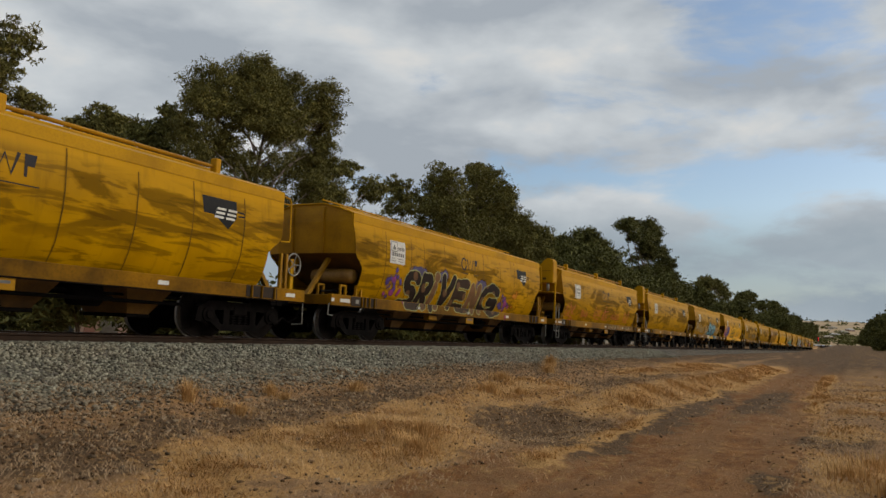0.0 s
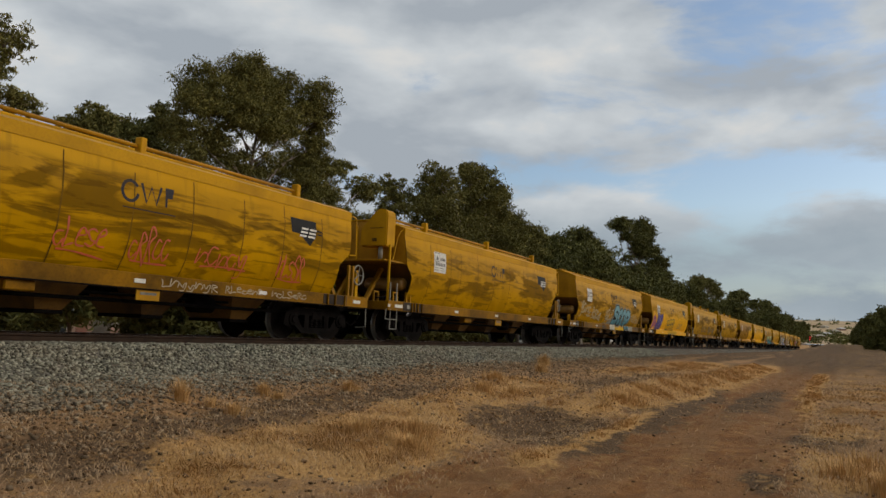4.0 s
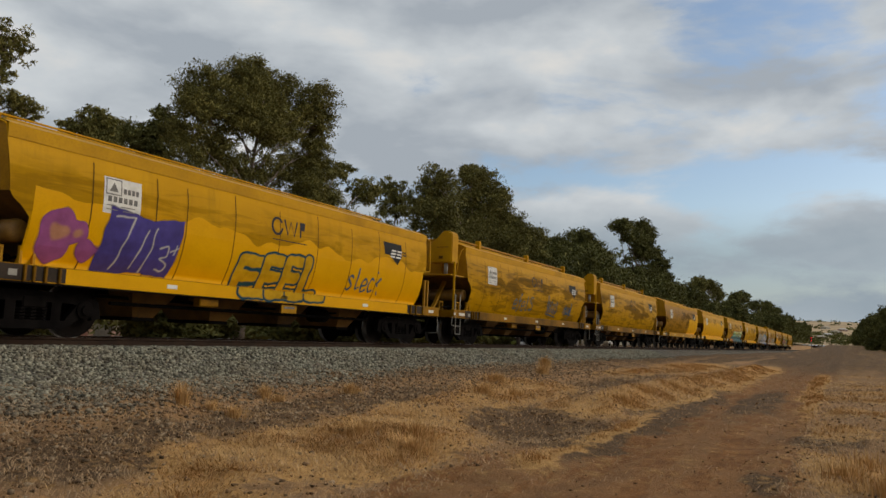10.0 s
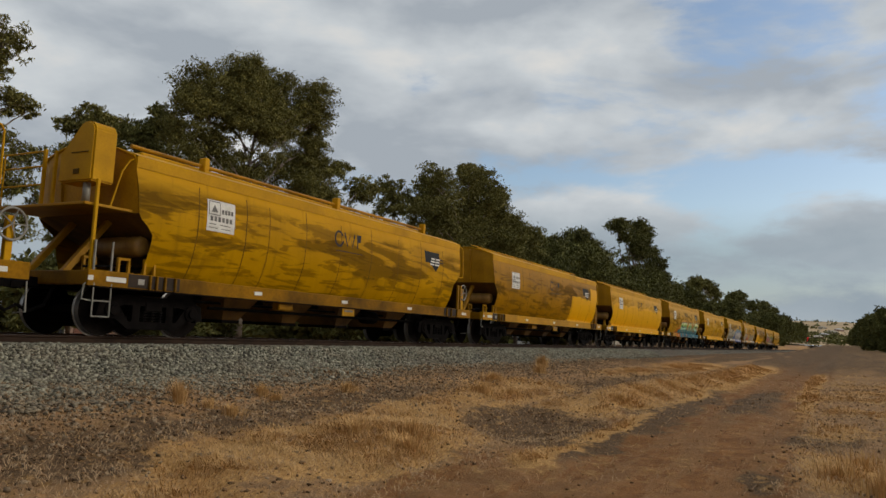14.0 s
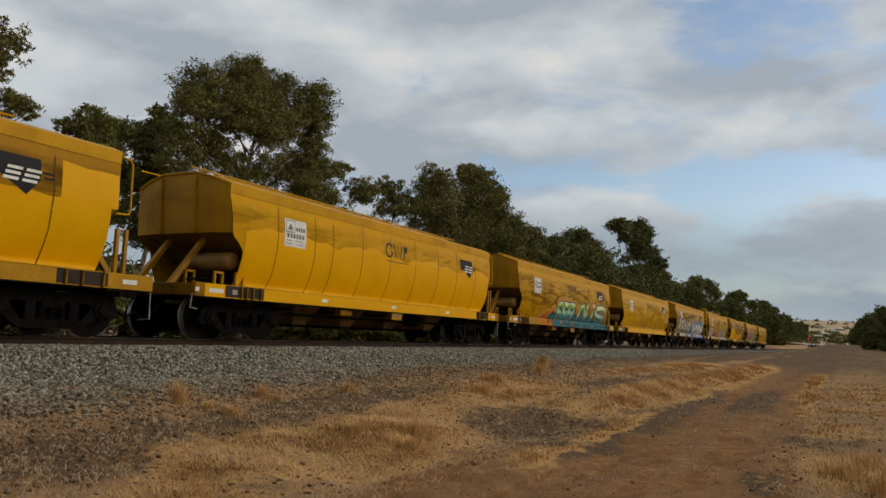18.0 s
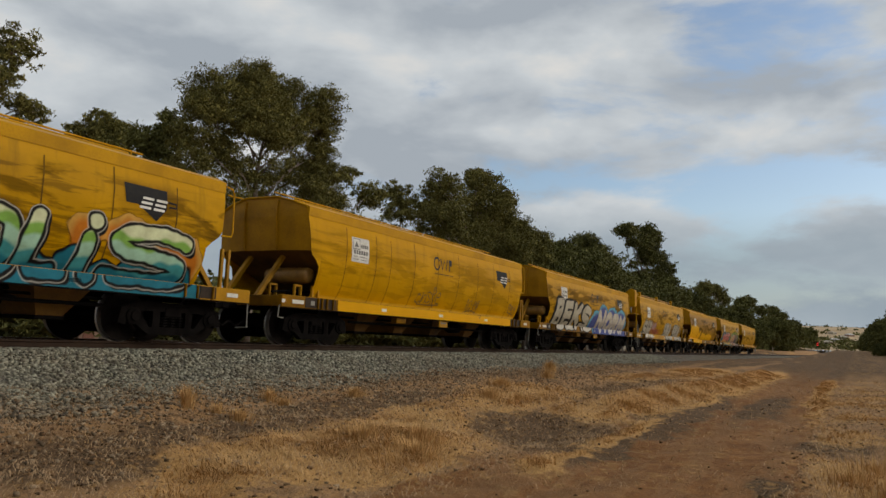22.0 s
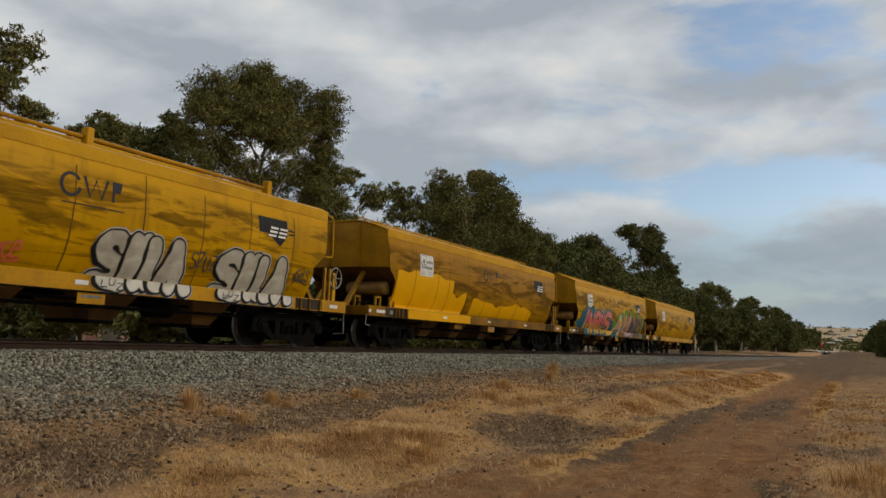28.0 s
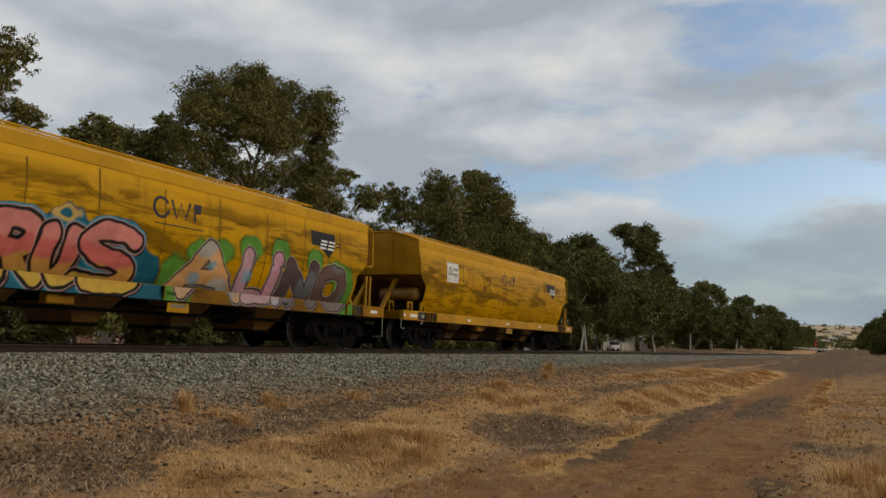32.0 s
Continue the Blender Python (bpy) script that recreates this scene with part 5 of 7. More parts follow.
# 2: faint orange scrawls
scrawl(2, [(-5.73, -4.51, 1.22, 1.92), (-3.48, -2.61, 1.30, 1.70), (-1.63, -0.66, 1.33, 1.85), (-0.18, 0.70, 1.29, 1.93), (1.39, 2.74, 1.34, 1.86), (3.75, 4.66, 1.30, 1.88)], RED, 0.030,
       "faded orange-red scrawls", 3, 4)
scrawl(2, [(0.5, 1.9, 0.89, 1.06), (2.1, 3.2, 0.89, 1.06), (3.5, 4.7, 0.89, 1.06)], GHOST, 0.02, "pale scrawl along the sill", 9, 6, 0.012)
# 4: pale blue letters on silver, ghost letters before them
scrawl(4, [(-5.6, -4.84, 1.56, 2.3), (-4.8, -3.96, 1.44, 2.0), (-3.7, -2.9, 1.3, 1.9), (-2.9, -2.1, 1.3, 1.85), (-1.3, -0.6, 1.35, 2.0), (-0.7, 0.2, 1.3, 2.0)], GHOST, 0.075, "faded grey ghost letters", 12, 1)
s = Sheet(-0.9, 4.3, 0.85, 2.4)
s.dab(s.puffs([(-0.7, 0.5, 0.8, 1.35), (0.0, 1.0, 0.8, 1.75)]), K_SILVER, 0.1)
s.dab(np.where(s.Z < 1.12, np.abs(s.X - 1.2) - 1.05, 1.0), (0.56, 0.33, 0.01), 0.05)
s.dab(np.where(s.Z < 1.12, np.abs(s.X + 0.35) - 0.45, 1.0), K_PALE, 0.05)
s.dab(np.where(s.Z < 1.12, np.abs(s.X - 3.2) - 0.75, 1.0), K_SILVER, 0.05)
s.word("SCOP", [(0.20, 1.34, 1.10, 2.20), (1.18, 2.05, 1.12, 2.05), (1.86, 2.82, 0.90, 2.07), (2.62, 3.74, 0.88, 2.04)], 0.20, bands((1.10, (0.09, 0.19, 0.25)), (1.45, (0.11, 0.27, 0.35)), (3.0, (0.19, 0.37, 0.44))), K_INK, 0.045, (-0.06, -0.05), None, 0.06, K_SILVER, 0.07)
s.lay(4, "pale blue graffiti letters outlined in black")
scrawl(4, [(-5.0, -3.9, 0.89, 1.08), (-3.4, -2.4, 0.89, 1.08), (-2.2, -1.5, 0.89, 1.08), (4.2, 5.3, 0.89, 1.08)], INK, 0.018, "dark scrawl along the sill", 15, 6, 0.012)
scrawl(4, [(4.0, 5.2, 1.4, 1.9), (5.1, 5.9, 1.3, 1.7)], GHOST, 0.03, "pale scrawl", 16, 5)
# 5: fresh yellow below, pink and violet shapes, outlined letters
wash(5, -5.95, 6.2, 1.12, 2.12, 0.24, 2)
wash(5, -5.9, 6.3, 0.86, 1.11, 0.0, 3, CLEAN)
s = Sheet(-6.0, -2.7, 1.1, 2.4)
s.dab(s.puffs([(-5.82, -5.2, 1.2, 2.02), (-5.4, -4.95, 1.5, 1.95), (-5.15, -4.66, 1.3, 1.62), (-5.6, -5.2, 1.75, 2.1)]), (0.28, 0.08, 0.22), 0.05)
s.dab(s.puffs([(-5.6, -5.3, 1.55, 1.8), (-5.2, -5.05, 1.6, 1.78)]), (0.42, 0.20, 0.12), 0.05)
s.dab(np.maximum(np.abs(s.U + 3.82 - 0.12 * (s.Z - 1.6)) - 0.78, np.abs(s.V - 1.67) - 0.54) + 0.06 * np.sin(3 * s.X), (0.065, 0.05, 0.22), 0.06)
for pts in (((-4.35, 1.2), (-4.05, 2.1)), ((-4.05, 2.1), (-4.45, 2.12)), ((-3.95, 1.25), (-3.75, 1.95)), ((-3.72, 1.2), (-3.55, 2.0)), ((-3.42, 1.66), (-3.25, 1.72), (-3.22, 1.55), (-3.36, 1.5), (-3.2, 1.4), (-3.25, 1.26), (-3.42, 1.28)), ((-3.16, 1.62), (-3.0, 1.72)), ((-3.08, 1.58), (-3.06, 1.76))):
    s.dab(s.line(bent(pts)) - 0.013, K_PALE, 0.02, 0.85)
s.lay(5, "violet block letters and a pink sprayed shape")
s = Sheet(-1.8, 1.8, 0.85, 2.25)
s.word("EEEL", [(-1.50, -0.55, 0.87, 1.86), (-0.72, 0.15, 0.87, 1.95), (-0.02, 0.75, 0.88, 2.0), (0.62, 1.50, 0.88, 2.04)], 0.17, (0.54, 0.31, 0.004), (0.012, 0.055, 0.085), 0.038, None, None, 0.06)
s.lay(5, "hollow graffiti letters outlined in dark blue")
tag_word(5, "sleck", 2.5, 4.05, 1.30, 1.88, TAG_BLUE, 0.055, "dark blue scrawl")
# 6: blue scrawls
tag_word(6, "efelS", -2.25, -0.25, 1.32, 1.95, TAG_BLUE, 0.055, "blue scrawl")
scrawl(6, [(1.37, 2.63, 1.29, 1.96), (3.50, 4.52, 1.34, 1.90)], TAG_BLUE, 0.05, "blue scrawl", 23, 5)
# 8, 9: washed sides
wash(8, 2.42, 6.25, 1.12, 2.25, 0.06, 4)
wash(8, 5.3, 6.38, 2.2, 2.8, 0.04, 6)
wash(9, -5.95, 6.25, 1.12, 2.34, 0.16, 5)
wash(9, -7.0, 6.9, 0.855, 1.11, 0.0, 7)
# 10: orange flames, green letters over blue
s = Sheet(-4.5, 6.2, 0.85, 2.45)
flames = [(-4.1, -3.4, 0.80, 1.3), (-3.7, -2.9, 0.80, 1.45), (-3.2, -2.4, 0.9, 1.62), (-2.7, -1.7, 0.9, 1.75), (-1.9, -1.2, 1.6, 2.15), (-1.2, -0.5, 1.7, 2.22), (-0.6, 0.2, 1.6, 2.25), (0.1, 0.9, 1.6, 2.15), (0.8, 1.5, 1.3, 1.95), (3.0, 3.8, 1.6, 2.1), (3.7, 4.6, 1.6, 2.2), (5.3, 5.95, 1.0, 1.95), (4.8, 5.6, 1.5, 2.0)]
s.dab(s.puffs(flames), (0.56, 0.31, 0.06), 0.05)
s.dab(s.puffs([(a + 0.08, b - 0.10, c - 0.1, d - 0.10) for a, b, c, d in flames]), (0.50, 0.16, 0.012), 0.12)
s.dab(s.puffs([(x, x + 0.75, 0.55, 1.42 + 0.10 * math.sin(x * 5)) for x in (-2.45, -1.9, -1.3, -0.7, -0.1, 0.5, 1.1, 1.7, 2.3, 2.9, 3.5, 4.1, 4.7, 5.1)]) - 0.04, K_INK, 0.03)
s.dab(s.puffs([(x, x + 0.75, 0.55, 1.42 + 0.10 * math.sin(x * 5)) for x in (-2.45, -1.9, -1.3, -0.7, -0.1, 0.5, 1.1, 1.7, 2.3, 2.9, 3.5, 4.1, 4.7, 5.1)]), K_TEAL, 0.03)
s.word("SEELOLIS", [(-1.85, -0.90, 0.95, 1.98), (-1.08, -0.22, 0.92, 2.02), (-0.38, 0.45, 0.92, 2.02), (0.32, 1.08, 0.90, 1.98), (1.20, 2.36, 0.90, 2.05), (2.28, 3.10, 0.88, 2.08), (3.0, 3.9, 0.9, 2.16), (3.7, 5.75, 0.95, 2.08)],
       0.17, bands((1.22, (0.02, 0.17, 0.24)), (1.42, (0.06, 0.30, 0.33)), (1.66, (0.36, 0.58, 0.44)), (1.84, (0.22, 0.42, 0.08)), (3.0, (0.66, 0.70, 0.44))), K_INK, 0.042, (0.07, -0.06), K_PALE, 0.10)
for x in (-1.45, 0.15):
    s.dab(s.puffs([(x - 0.11, x + 0.11, 0.98, 1.24)]), K_ORANGE, 0.03)
s.lay(10, "pale green graffiti letters with blue feet and orange flames")
scrawl(10, [(-3.3, -2.3, 0.98, 1.25)], INK, 0.026, "small dark scrawl", 27, 5, 0.016)
# 11: brown scrawls on clean paint
wash(11, -5.95, 6.2, 1.12, 1.95, 0.2, 8, YELLOW_LIGHT, "cleaner yellow patch")
wash(11, -5.2, 5.3, 0.855, 1.11, 0.0, 9)
scrawl(11, [(-1.27, 0.13, 1.22, 1.80)], BROWN, 0.028, "dark brown scrawl", 28, 4)
scrawl(11, [(1.96, 2.84, 1.15, 1.66), (5.32, 5.95, 1.30, 1.72)], BROWN, 0.024, "dark brown scrawl", 29, 4)
# 12: silver letters with black, then silver on blue
metal = bands((1.12, (0.56, 0.53, 0.46)), (1.5, (0.36, 0.325, 0.25)), (3.0, (0.44, 0.40, 0.31)))
s = Sheet(-5.6, -0.1, 0.85, 2.6)
s.word("BEKS", [(-5.35, -4.15, 0.86, 2.32), (-4.30, -2.90, 0.86, 2.28), (-3.10, -1.62, 0.88, 2.25), (-1.80, -0.34, 0.88, 2.15)], 0.25, metal, K_INK, 0.032, (-0.18, 0.06), None, 0.10)
s.lay(12, "angular silver graffiti letters outlined in black")
s = Sheet(-0.6, 6.3, 0.85, 2.5)
s.dab(s.puffs([(-0.42, 1.4, 0.4, 2.0), (0.5, 2.6, 0.4, 2.34), (2.0, 4.4, 0.4, 2.30), (3.6, 6.03, 0.4, 2.22)]), K_SKY, 0.14)
s.dab(s.puffs([(-0.25, 1.3, 0.4, 1.82), (0.6, 2.6, 0.4, 2.2), (2.0, 4.2, 0.4, 2.16), (3.6, 5.9, 0.4, 2.08)]), K_BLUE, 0.10)
s.word("NORM", [(0.62, 2.20, 0.86, 2.12), (2.05, 3.35, 0.87, 2.08), (3.2, 4.55, 0.88, 2.05), (4.40, 5.95, 0.88, 2.0)], 0.28, bands((1.12, (0.60, 0.58, 0.54)), (1.5, (0.42, 0.38, 0.33)), (3.0, (0.50, 0.45, 0.37))), (0.08, 0.09, 0.24), 0.016, (0.05, -0.03), None, 0.10)
s.lay(12, "silver graffiti letters on a blue ground")
# 13: silver letters, a faded red block
silver = bands((1.12, (0.62, 0.59, 0.52)), (1.5, (0.48, 0.45, 0.38)), (3.0, (0.38, 0.345, 0.28)))
for text, bx, ends in (("SUZ", ((-5.45, -4.35), (-4.50, -3.80), (-3.98, -3.30)), (-5.8, -3.1)), ("SNLA", ((0.24, 1.02), (0.86, 1.42), (1.28, 1.75), (1.62, 2.32)), (-0.1, 2.6)), ("SNLA", ((2.96, 3.82), (3.66, 4.26), (4.12, 4.62), (4.50, 5.24)), (2.6, 5.5))):
    s = Sheet(ends[0], ends[1], 0.85, 2.2)
    s.word(text, [(a, b, 0.87, 1.95 + 0.04 * (i % 2)) for i, (a, b) in enumerate(bx)], 0.20, silver, K_INK, 0.03, (-0.05, -0.03), None, 0.05, K_PALE, 0.015)
    s.lay(13, "silver graffiti letters outlined in black")
s = Sheet(-3.4, -1.3, 1.1, 2.1)
s.word("NL", [(-3.30, -2.42, 1.20, 1.90), (-2.55, -1.5, 1.18, 1.90)], 0.16, bands((1.5, (0.34, 0.11, 0.05)), (3.0, (0.33, 0.21, 0.20))), (0.30, 0.08, 0.04), 0.03, None, None, 0.05)
s.lay(13, "faded pink and red block letters")
tag_word(13, "SZUZ", 2.32, 2.98, 1.42, 1.80, INK, 0.028, "small dark scrawl")
scrawl(13, [(5.3, 5.85, 1.45, 1.75)], INK, 0.025, "small dark scrawl", 38, 4)
for x in (0.35, 3.1):
    tag_word(13, "LUZ", x, x + 0.45, 0.92, 1.08, INK, 0.020, "small dark scrawl", 0.016)
scrawl(13, [(-1.5, -0.95, 1.2, 1.6)], RED, 0.04, "red scrawl", 39, 3)
# 14: washed patches
wash(14, -5.9, -2.6, 1.12, 2.16, 0.12, 10)
wash(14, -2.62, -1.65, 1.12, 1.75, 0.22, 11)
wash(14, -1.13, 4.05, 1.16, 1.58, 0.14, 12)
wash(14, -5.3, -1.42, 0.855, 1.11, 0.0, 13)
# 15: red and pink letters on teal, then many-coloured letters on green
s = Sheet(-6.0, -0.05, 0.85, 2.5)
s.dab(s.puffs([(-5.9, -4.9, 0.95, 1.6), (-5.45, -5.15, 1.65, 1.95), (-5.3, -4.3, 0.5, 2.15), (-4.6, -3.4, 0.7, 2.2), (-3.7, -2.4, 0.7, 2.15), (-2.7, -1.6, 0.7, 2.25), (-1.7, -0.5, 0.7, 2.2), (-0.9, -0.15, 0.6, 1.7)]), (0.012, 0.10, 0.15), 0.08)
s.word("INRUS", [(-5.0, -4.20, 0.86, 2.12), (-4.42, -3.30, 0.86, 1.95), (-3.45, -2.45, 0.86, 2.10), (-2.62, -1.78, 0.90, 1.98), (-1.95, -0.60, 0.86, 2.12)], 0.20,
       bands((1.13, (0.52, 0.34, 0.05)), (1.38, (0.52, 0.26, 0.06)), (1.68, (0.54, 0.13, 0.11)), (3.0, (0.56, 0.20, 0.17))), K_INK, 0.045, (0.05, -0.05), (0.52, 0.30, 0.26), 0.05, (0.04, 0.24, 0.33), 0.04)
s.dab(np.abs(s.puffs([(-2.42, -1.98, 2.0, 2.22)])) - 0.03, (0.50, 0.34, 0.10), 0.02)
s.lay(15, "pink and yellow graffiti letters on a teal ground")


def mixed_fill(sheet, i):
    out = np.zeros(sheet.X.shape + (3,)) + ((0.58, 0.31, 0.12), (0.48, 0.28, 0.32), (0.50, 0.26, 0.32), (0.085, 0.055, 0.055), (0.12, 0.07, 0.06))[i]
    f = np.clip((np.sin(4.3 * sheet.X + 2.0 * sheet.Z) + np.sin(5.1 * sheet.Z - 3 * sheet.X)) * 1.5 - 0.7, 0, 1)[..., None] * (0.6 if i < 3 else 0.25)
    out = out * (1 - f) + np.asarray((0.25, 0.38, 0.44)) * f
    return np.where((sheet.Z < 1.12)[..., None], out * 0.7 + 0.10, out)


s = Sheet(-0.3, 6.1, 0.85, 2.5)
s.dab(s.puffs([(-0.2, 0.5, 0.6, 1.75), (0.4, 1.1, 1.5, 2.1), (0.9, 1.6, 1.7, 2.15), (1.7, 2.4, 1.8, 2.35), (2.7, 3.3, 1.85, 2.4), (3.9, 4.5, 1.8, 2.3), (5.1, 5.9, 0.6, 2.0), (4.6, 5.5, 1.6, 2.1)]), (0.09, 0.24, 0.03), 0.14)
s.word("ALINO", [(0.02, 1.95, 0.86, 2.14), (1.75, 2.75, 0.86, 2.10), (2.55, 3.25, 0.88, 2.14), (3.05, 4.45, 0.88, 2.05), (4.3, 5.6, 0.90, 2.05)], 0.21, mixed_fill, (0.045, 0.03, 0.03), 0.03, (0.05, -0.04), (0.45, 0.36, 0.30), 0.06)
s.dab(s.puffs([(0.55, 0.85, 1.2, 1.45), (1.0, 1.2, 1.5, 1.7), (1.95, 2.2, 1.35, 1.6)]), K_SKY, 0.08, 0.7)
s.lay(15, "many-coloured graffiti letters on a green ground")
for k in (5, 9, 11):
    repaint(k, "body", YELLOW_LIGHT)
for k in (8, 14):
    repaint(k, "body", YELLOW_DIRTY)
for k in (8, 10, 13, 16):
    repaint(k, "side_sill", SILL_CLEAN)
for k, text in {0: "grimy yellow grain hopper wagon with a roof pipe", 1: "yellow hopper wagon sprayed with dark brown letters", 2: "yellow hooded hopper wagon with faint orange scrawls",
                3: "stained yellow hooded hopper wagon with a clean sill", 4: "yellow hopper wagon sprayed with pale blue letters", 5: "bright yellow hopper wagon with pink and violet graffiti",
                6: "yellow hooded hopper wagon with blue scrawls", 7: "dusty yellow hooded hopper wagon with swirled grime", 8: "half-washed yellow hopper wagon in a train",
                9: "freshly washed yellow hopper wagon", 10: "yellow hopper wagon with green and blue graffiti", 11: "yellow hopper wagon with small brown scrawls",
                12: "yellow hopper wagon with large silver graffiti", 13: "yellow hooded hopper wagon with silver bubble letters", 14: "patchily washed yellow hopper wagon",
                15: "yellow hopper wagon with pink and teal graffiti", 16: "stained yellow hopper wagon at the train's tail"}.items():
    tagged(wagons[k], text)


# ---- trees ----
def leaf_mat(name, a, b):
    m, n, l, bs = node_mat(name, 0.7, 0, 0.1)
    g = n.new("ShaderNodeNewGeometry").outputs["Random Per Island"]
    big = ramp(n, l, noise_at(n, l, 0.6, 4), 0.38, 0.62)
    c = blend(n, l, g, a, b)
    c = blend(n, l, mul(n, l, big, 0.55), c, tuple(x * 0.5 for x in a))
    l.new(c, bs.inputs["Base Color"])
    return m


LEAF = leaf_mat("eucalypt_leaves", (0.085, 0.081, 0.021), (0.25, 0.218, 0.062))
LEAF_DARK = leaf_mat("dark_eucalypt_leaves", (0.065, 0.067, 0.018), (0.19, 0.178, 0.052))
BARK = worn("pale_smooth_bark", (0.58, 0.53, 0.46), (0.27, 0.21, 0.16), 0.85, 0, 2, 14, 0.7)
BARK_GREY = worn("grey_brown_bark", (0.24, 0.19, 0.15), (0.10, 0.075, 0.055), 0.9, 0, 2, 14, 0.7)
BARK_DARK = worn("brown_bark", (0.14, 0.10, 0.07), (0.06, 0.04, 0.03), 0.9, 0, 2, 14, 0.7)


def cross_rows(a, b):
    return np.stack([a[:, 1] * b[:, 2] - a[:, 2] * b[:, 1], a[:, 2] * b[:, 0] - a[:, 0] * b[:, 2], a[:, 0] * b[:, 1] - a[:, 1] * b[:, 0]], 1)


def tree(x, y, lobes, leaf=0.10, dense=1.0, trunk=0.3, mat=None, bark=None, label="", seed=1, open_below=-9.0):
    """A gum tree: a trunk and limbs that run to each lobe (x, z, radius) of the crown, and leaf sprays in uneven tufts round their ends."""
    rng = np.random.default_rng(seed)
    base = Vector((x, y, ground_z(x, y) - 0.1))
    t = new("gum_tree")
    t.location = base
    tagged(t, label or "tall gum tree with an open grey-green crown", "tree", "trees behind the line")
    fork = Vector((0, 0, max(1.2, (sorted(l[1] for l in lobes)[len(lobes) // 2] - base.z) * 0.4)))
    bm = bmesh.new()
    lean = Vector((rng.uniform(-0.4, 0.4), rng.uniform(-0.4, 0.4), 0))
    head = max(l[1] for l in lobes) - base.z
    crook = Vector((rng.uniform(-0.06, 0.06), rng.uniform(-0.06, 0.06), 0)) * head
    leader = [Vector((0, 0, 0)), fork * 0.5 + lean * 0.5, fork + lean, (fork + lean).lerp(Vector((lean.x, lean.y, head)), 0.45) + crook, Vector((lean.x, lean.y, head * 0.9)) - crook]
    tube(bm, [tuple(p) for p in leader], trunk, 8, taper=0.04)
    bark = bark or (BARK if y < 26 else BARK_GREY)
    part("trunk", bm, bark, t, smooth=True)
    tips = []
    bm = bmesh.new()
    for lobe in lobes:
        lx, lz, lr = lobe[:3]
        off = lobe[3] if len(lobe) > 3 else rng.uniform(-1, 1) * lr * 0.8
        tip = Vector((lx - x, off, lz - base.z))
        rise = min(max(tip.z - 0.75 * math.hypot(tip.x, tip.y) - 0.4, fork.z), head * 0.85)
        lo, hi = (2, 3) if rise < leader[3].z else (3, 4)
        start = leader[lo].lerp(leader[hi], min(max((rise - leader[lo].z) / max(leader[hi].z - leader[lo].z, 0.1), 0), 1))
        mid = start.lerp(tip, 0.5) + Vector((rng.uniform(-0.12, 0.12), rng.uniform(-0.12, 0.12), 0.06)) * (tip - start).length
        tube(bm, [tuple(start), tuple(mid), tuple(tip)], trunk * 0.26 * (1.1 - 0.5 * rise / head), 5, taper=0.02)
        for _ in range(4):
            d = Vector(rng.normal(0, 1, 3)).normalized() * lr * 0.85
            tube(bm, [tuple(start.lerp(tip, 0.75)), tuple(tip + d * 0.45), tuple(tip + d)], trunk * 0.07, 4, taper=0.008)
        tips.append((tip, lr, 0.75 if lz < open_below else 1.0))
    part("limb_frame", bm, BARK_GREY if bark is BARK else bark, t, smooth=True)
    V = []
    for tip, lr, share in tips:
        # sprays hang in flat uneven clumps, a few of them well outside the lobe
        clumps = int(max(8, 30 * dense * share * min(lr, 3.2)))
        for _ in range(clumps):
            d = rng.normal(0, 1, 3)
            d /= np.linalg.norm(d)
            far = rng.uniform(0.15, 1.0) ** 0.55 * (0.92 if rng.random() < 0.82 else 1.12)
            c = np.array(tip) + d * lr * far * (1.05, 1.05, 0.85)
            s = lr * rng.uniform(0.10, 0.24) * (0.7 if far > 1 else 1)
            for _ in range(3):
                cc = c + rng.normal(0, 1, 3) * s * 1.1 * (1, 1, 0.7)
                w = s * rng.uniform(0.45, 1.0)
                k = int(np.clip(42 * (w / (leaf * 2.0)) ** 1.5, 14, 110))
                p = cc + rng.normal(0, 1, (k, 3)) * w * (1, 1, 0.6)
                a = rng.normal(0, 1, (k, 3)) * (0.8, 0.8, 0.7) - (0, 0, 0.6)
                a /= np.linalg.norm(a, axis=1, keepdims=True)
                b = cross_rows(a, rng.normal(0, 1, (k, 3)))
                b /= np.linalg.norm(b, axis=1, keepdims=True)
                size = leaf * rng.uniform(0.7, 1.5, (k, 1))
                V.append(np.stack([p - a * size - b * size * 0.3, p - a * size * 0.5 + b * size * 0.42, p + a * size * 1.2], 1).reshape(-1, 3))
    V = np.concatenate(V)
    n = len(V) // 3
    me = bpy.data.meshes.new("crown")
    me.vertices.add(len(V))
    me.vertices.foreach_set("co", V.ravel().astype(np.float32))
    me.loops.add(len(V))
    me.loops.foreach_set("vertex_index", np.arange(len(V), dtype=np.int32))
    me.polygons.add(n)
    me.polygons.foreach_set("loop_start", np.arange(0, 3 * n, 3, dtype=np.int32))
    me.update(calc_edges=True)
    me.materials.append(mat or LEAF)
    new("crown", me).parent = t
    return t


def scaled(lobes, k, grow=1.0):
    return [(x * k, 0.305 + (z - 0.305) * k, r * k * grow) for x, z, r in lobes]


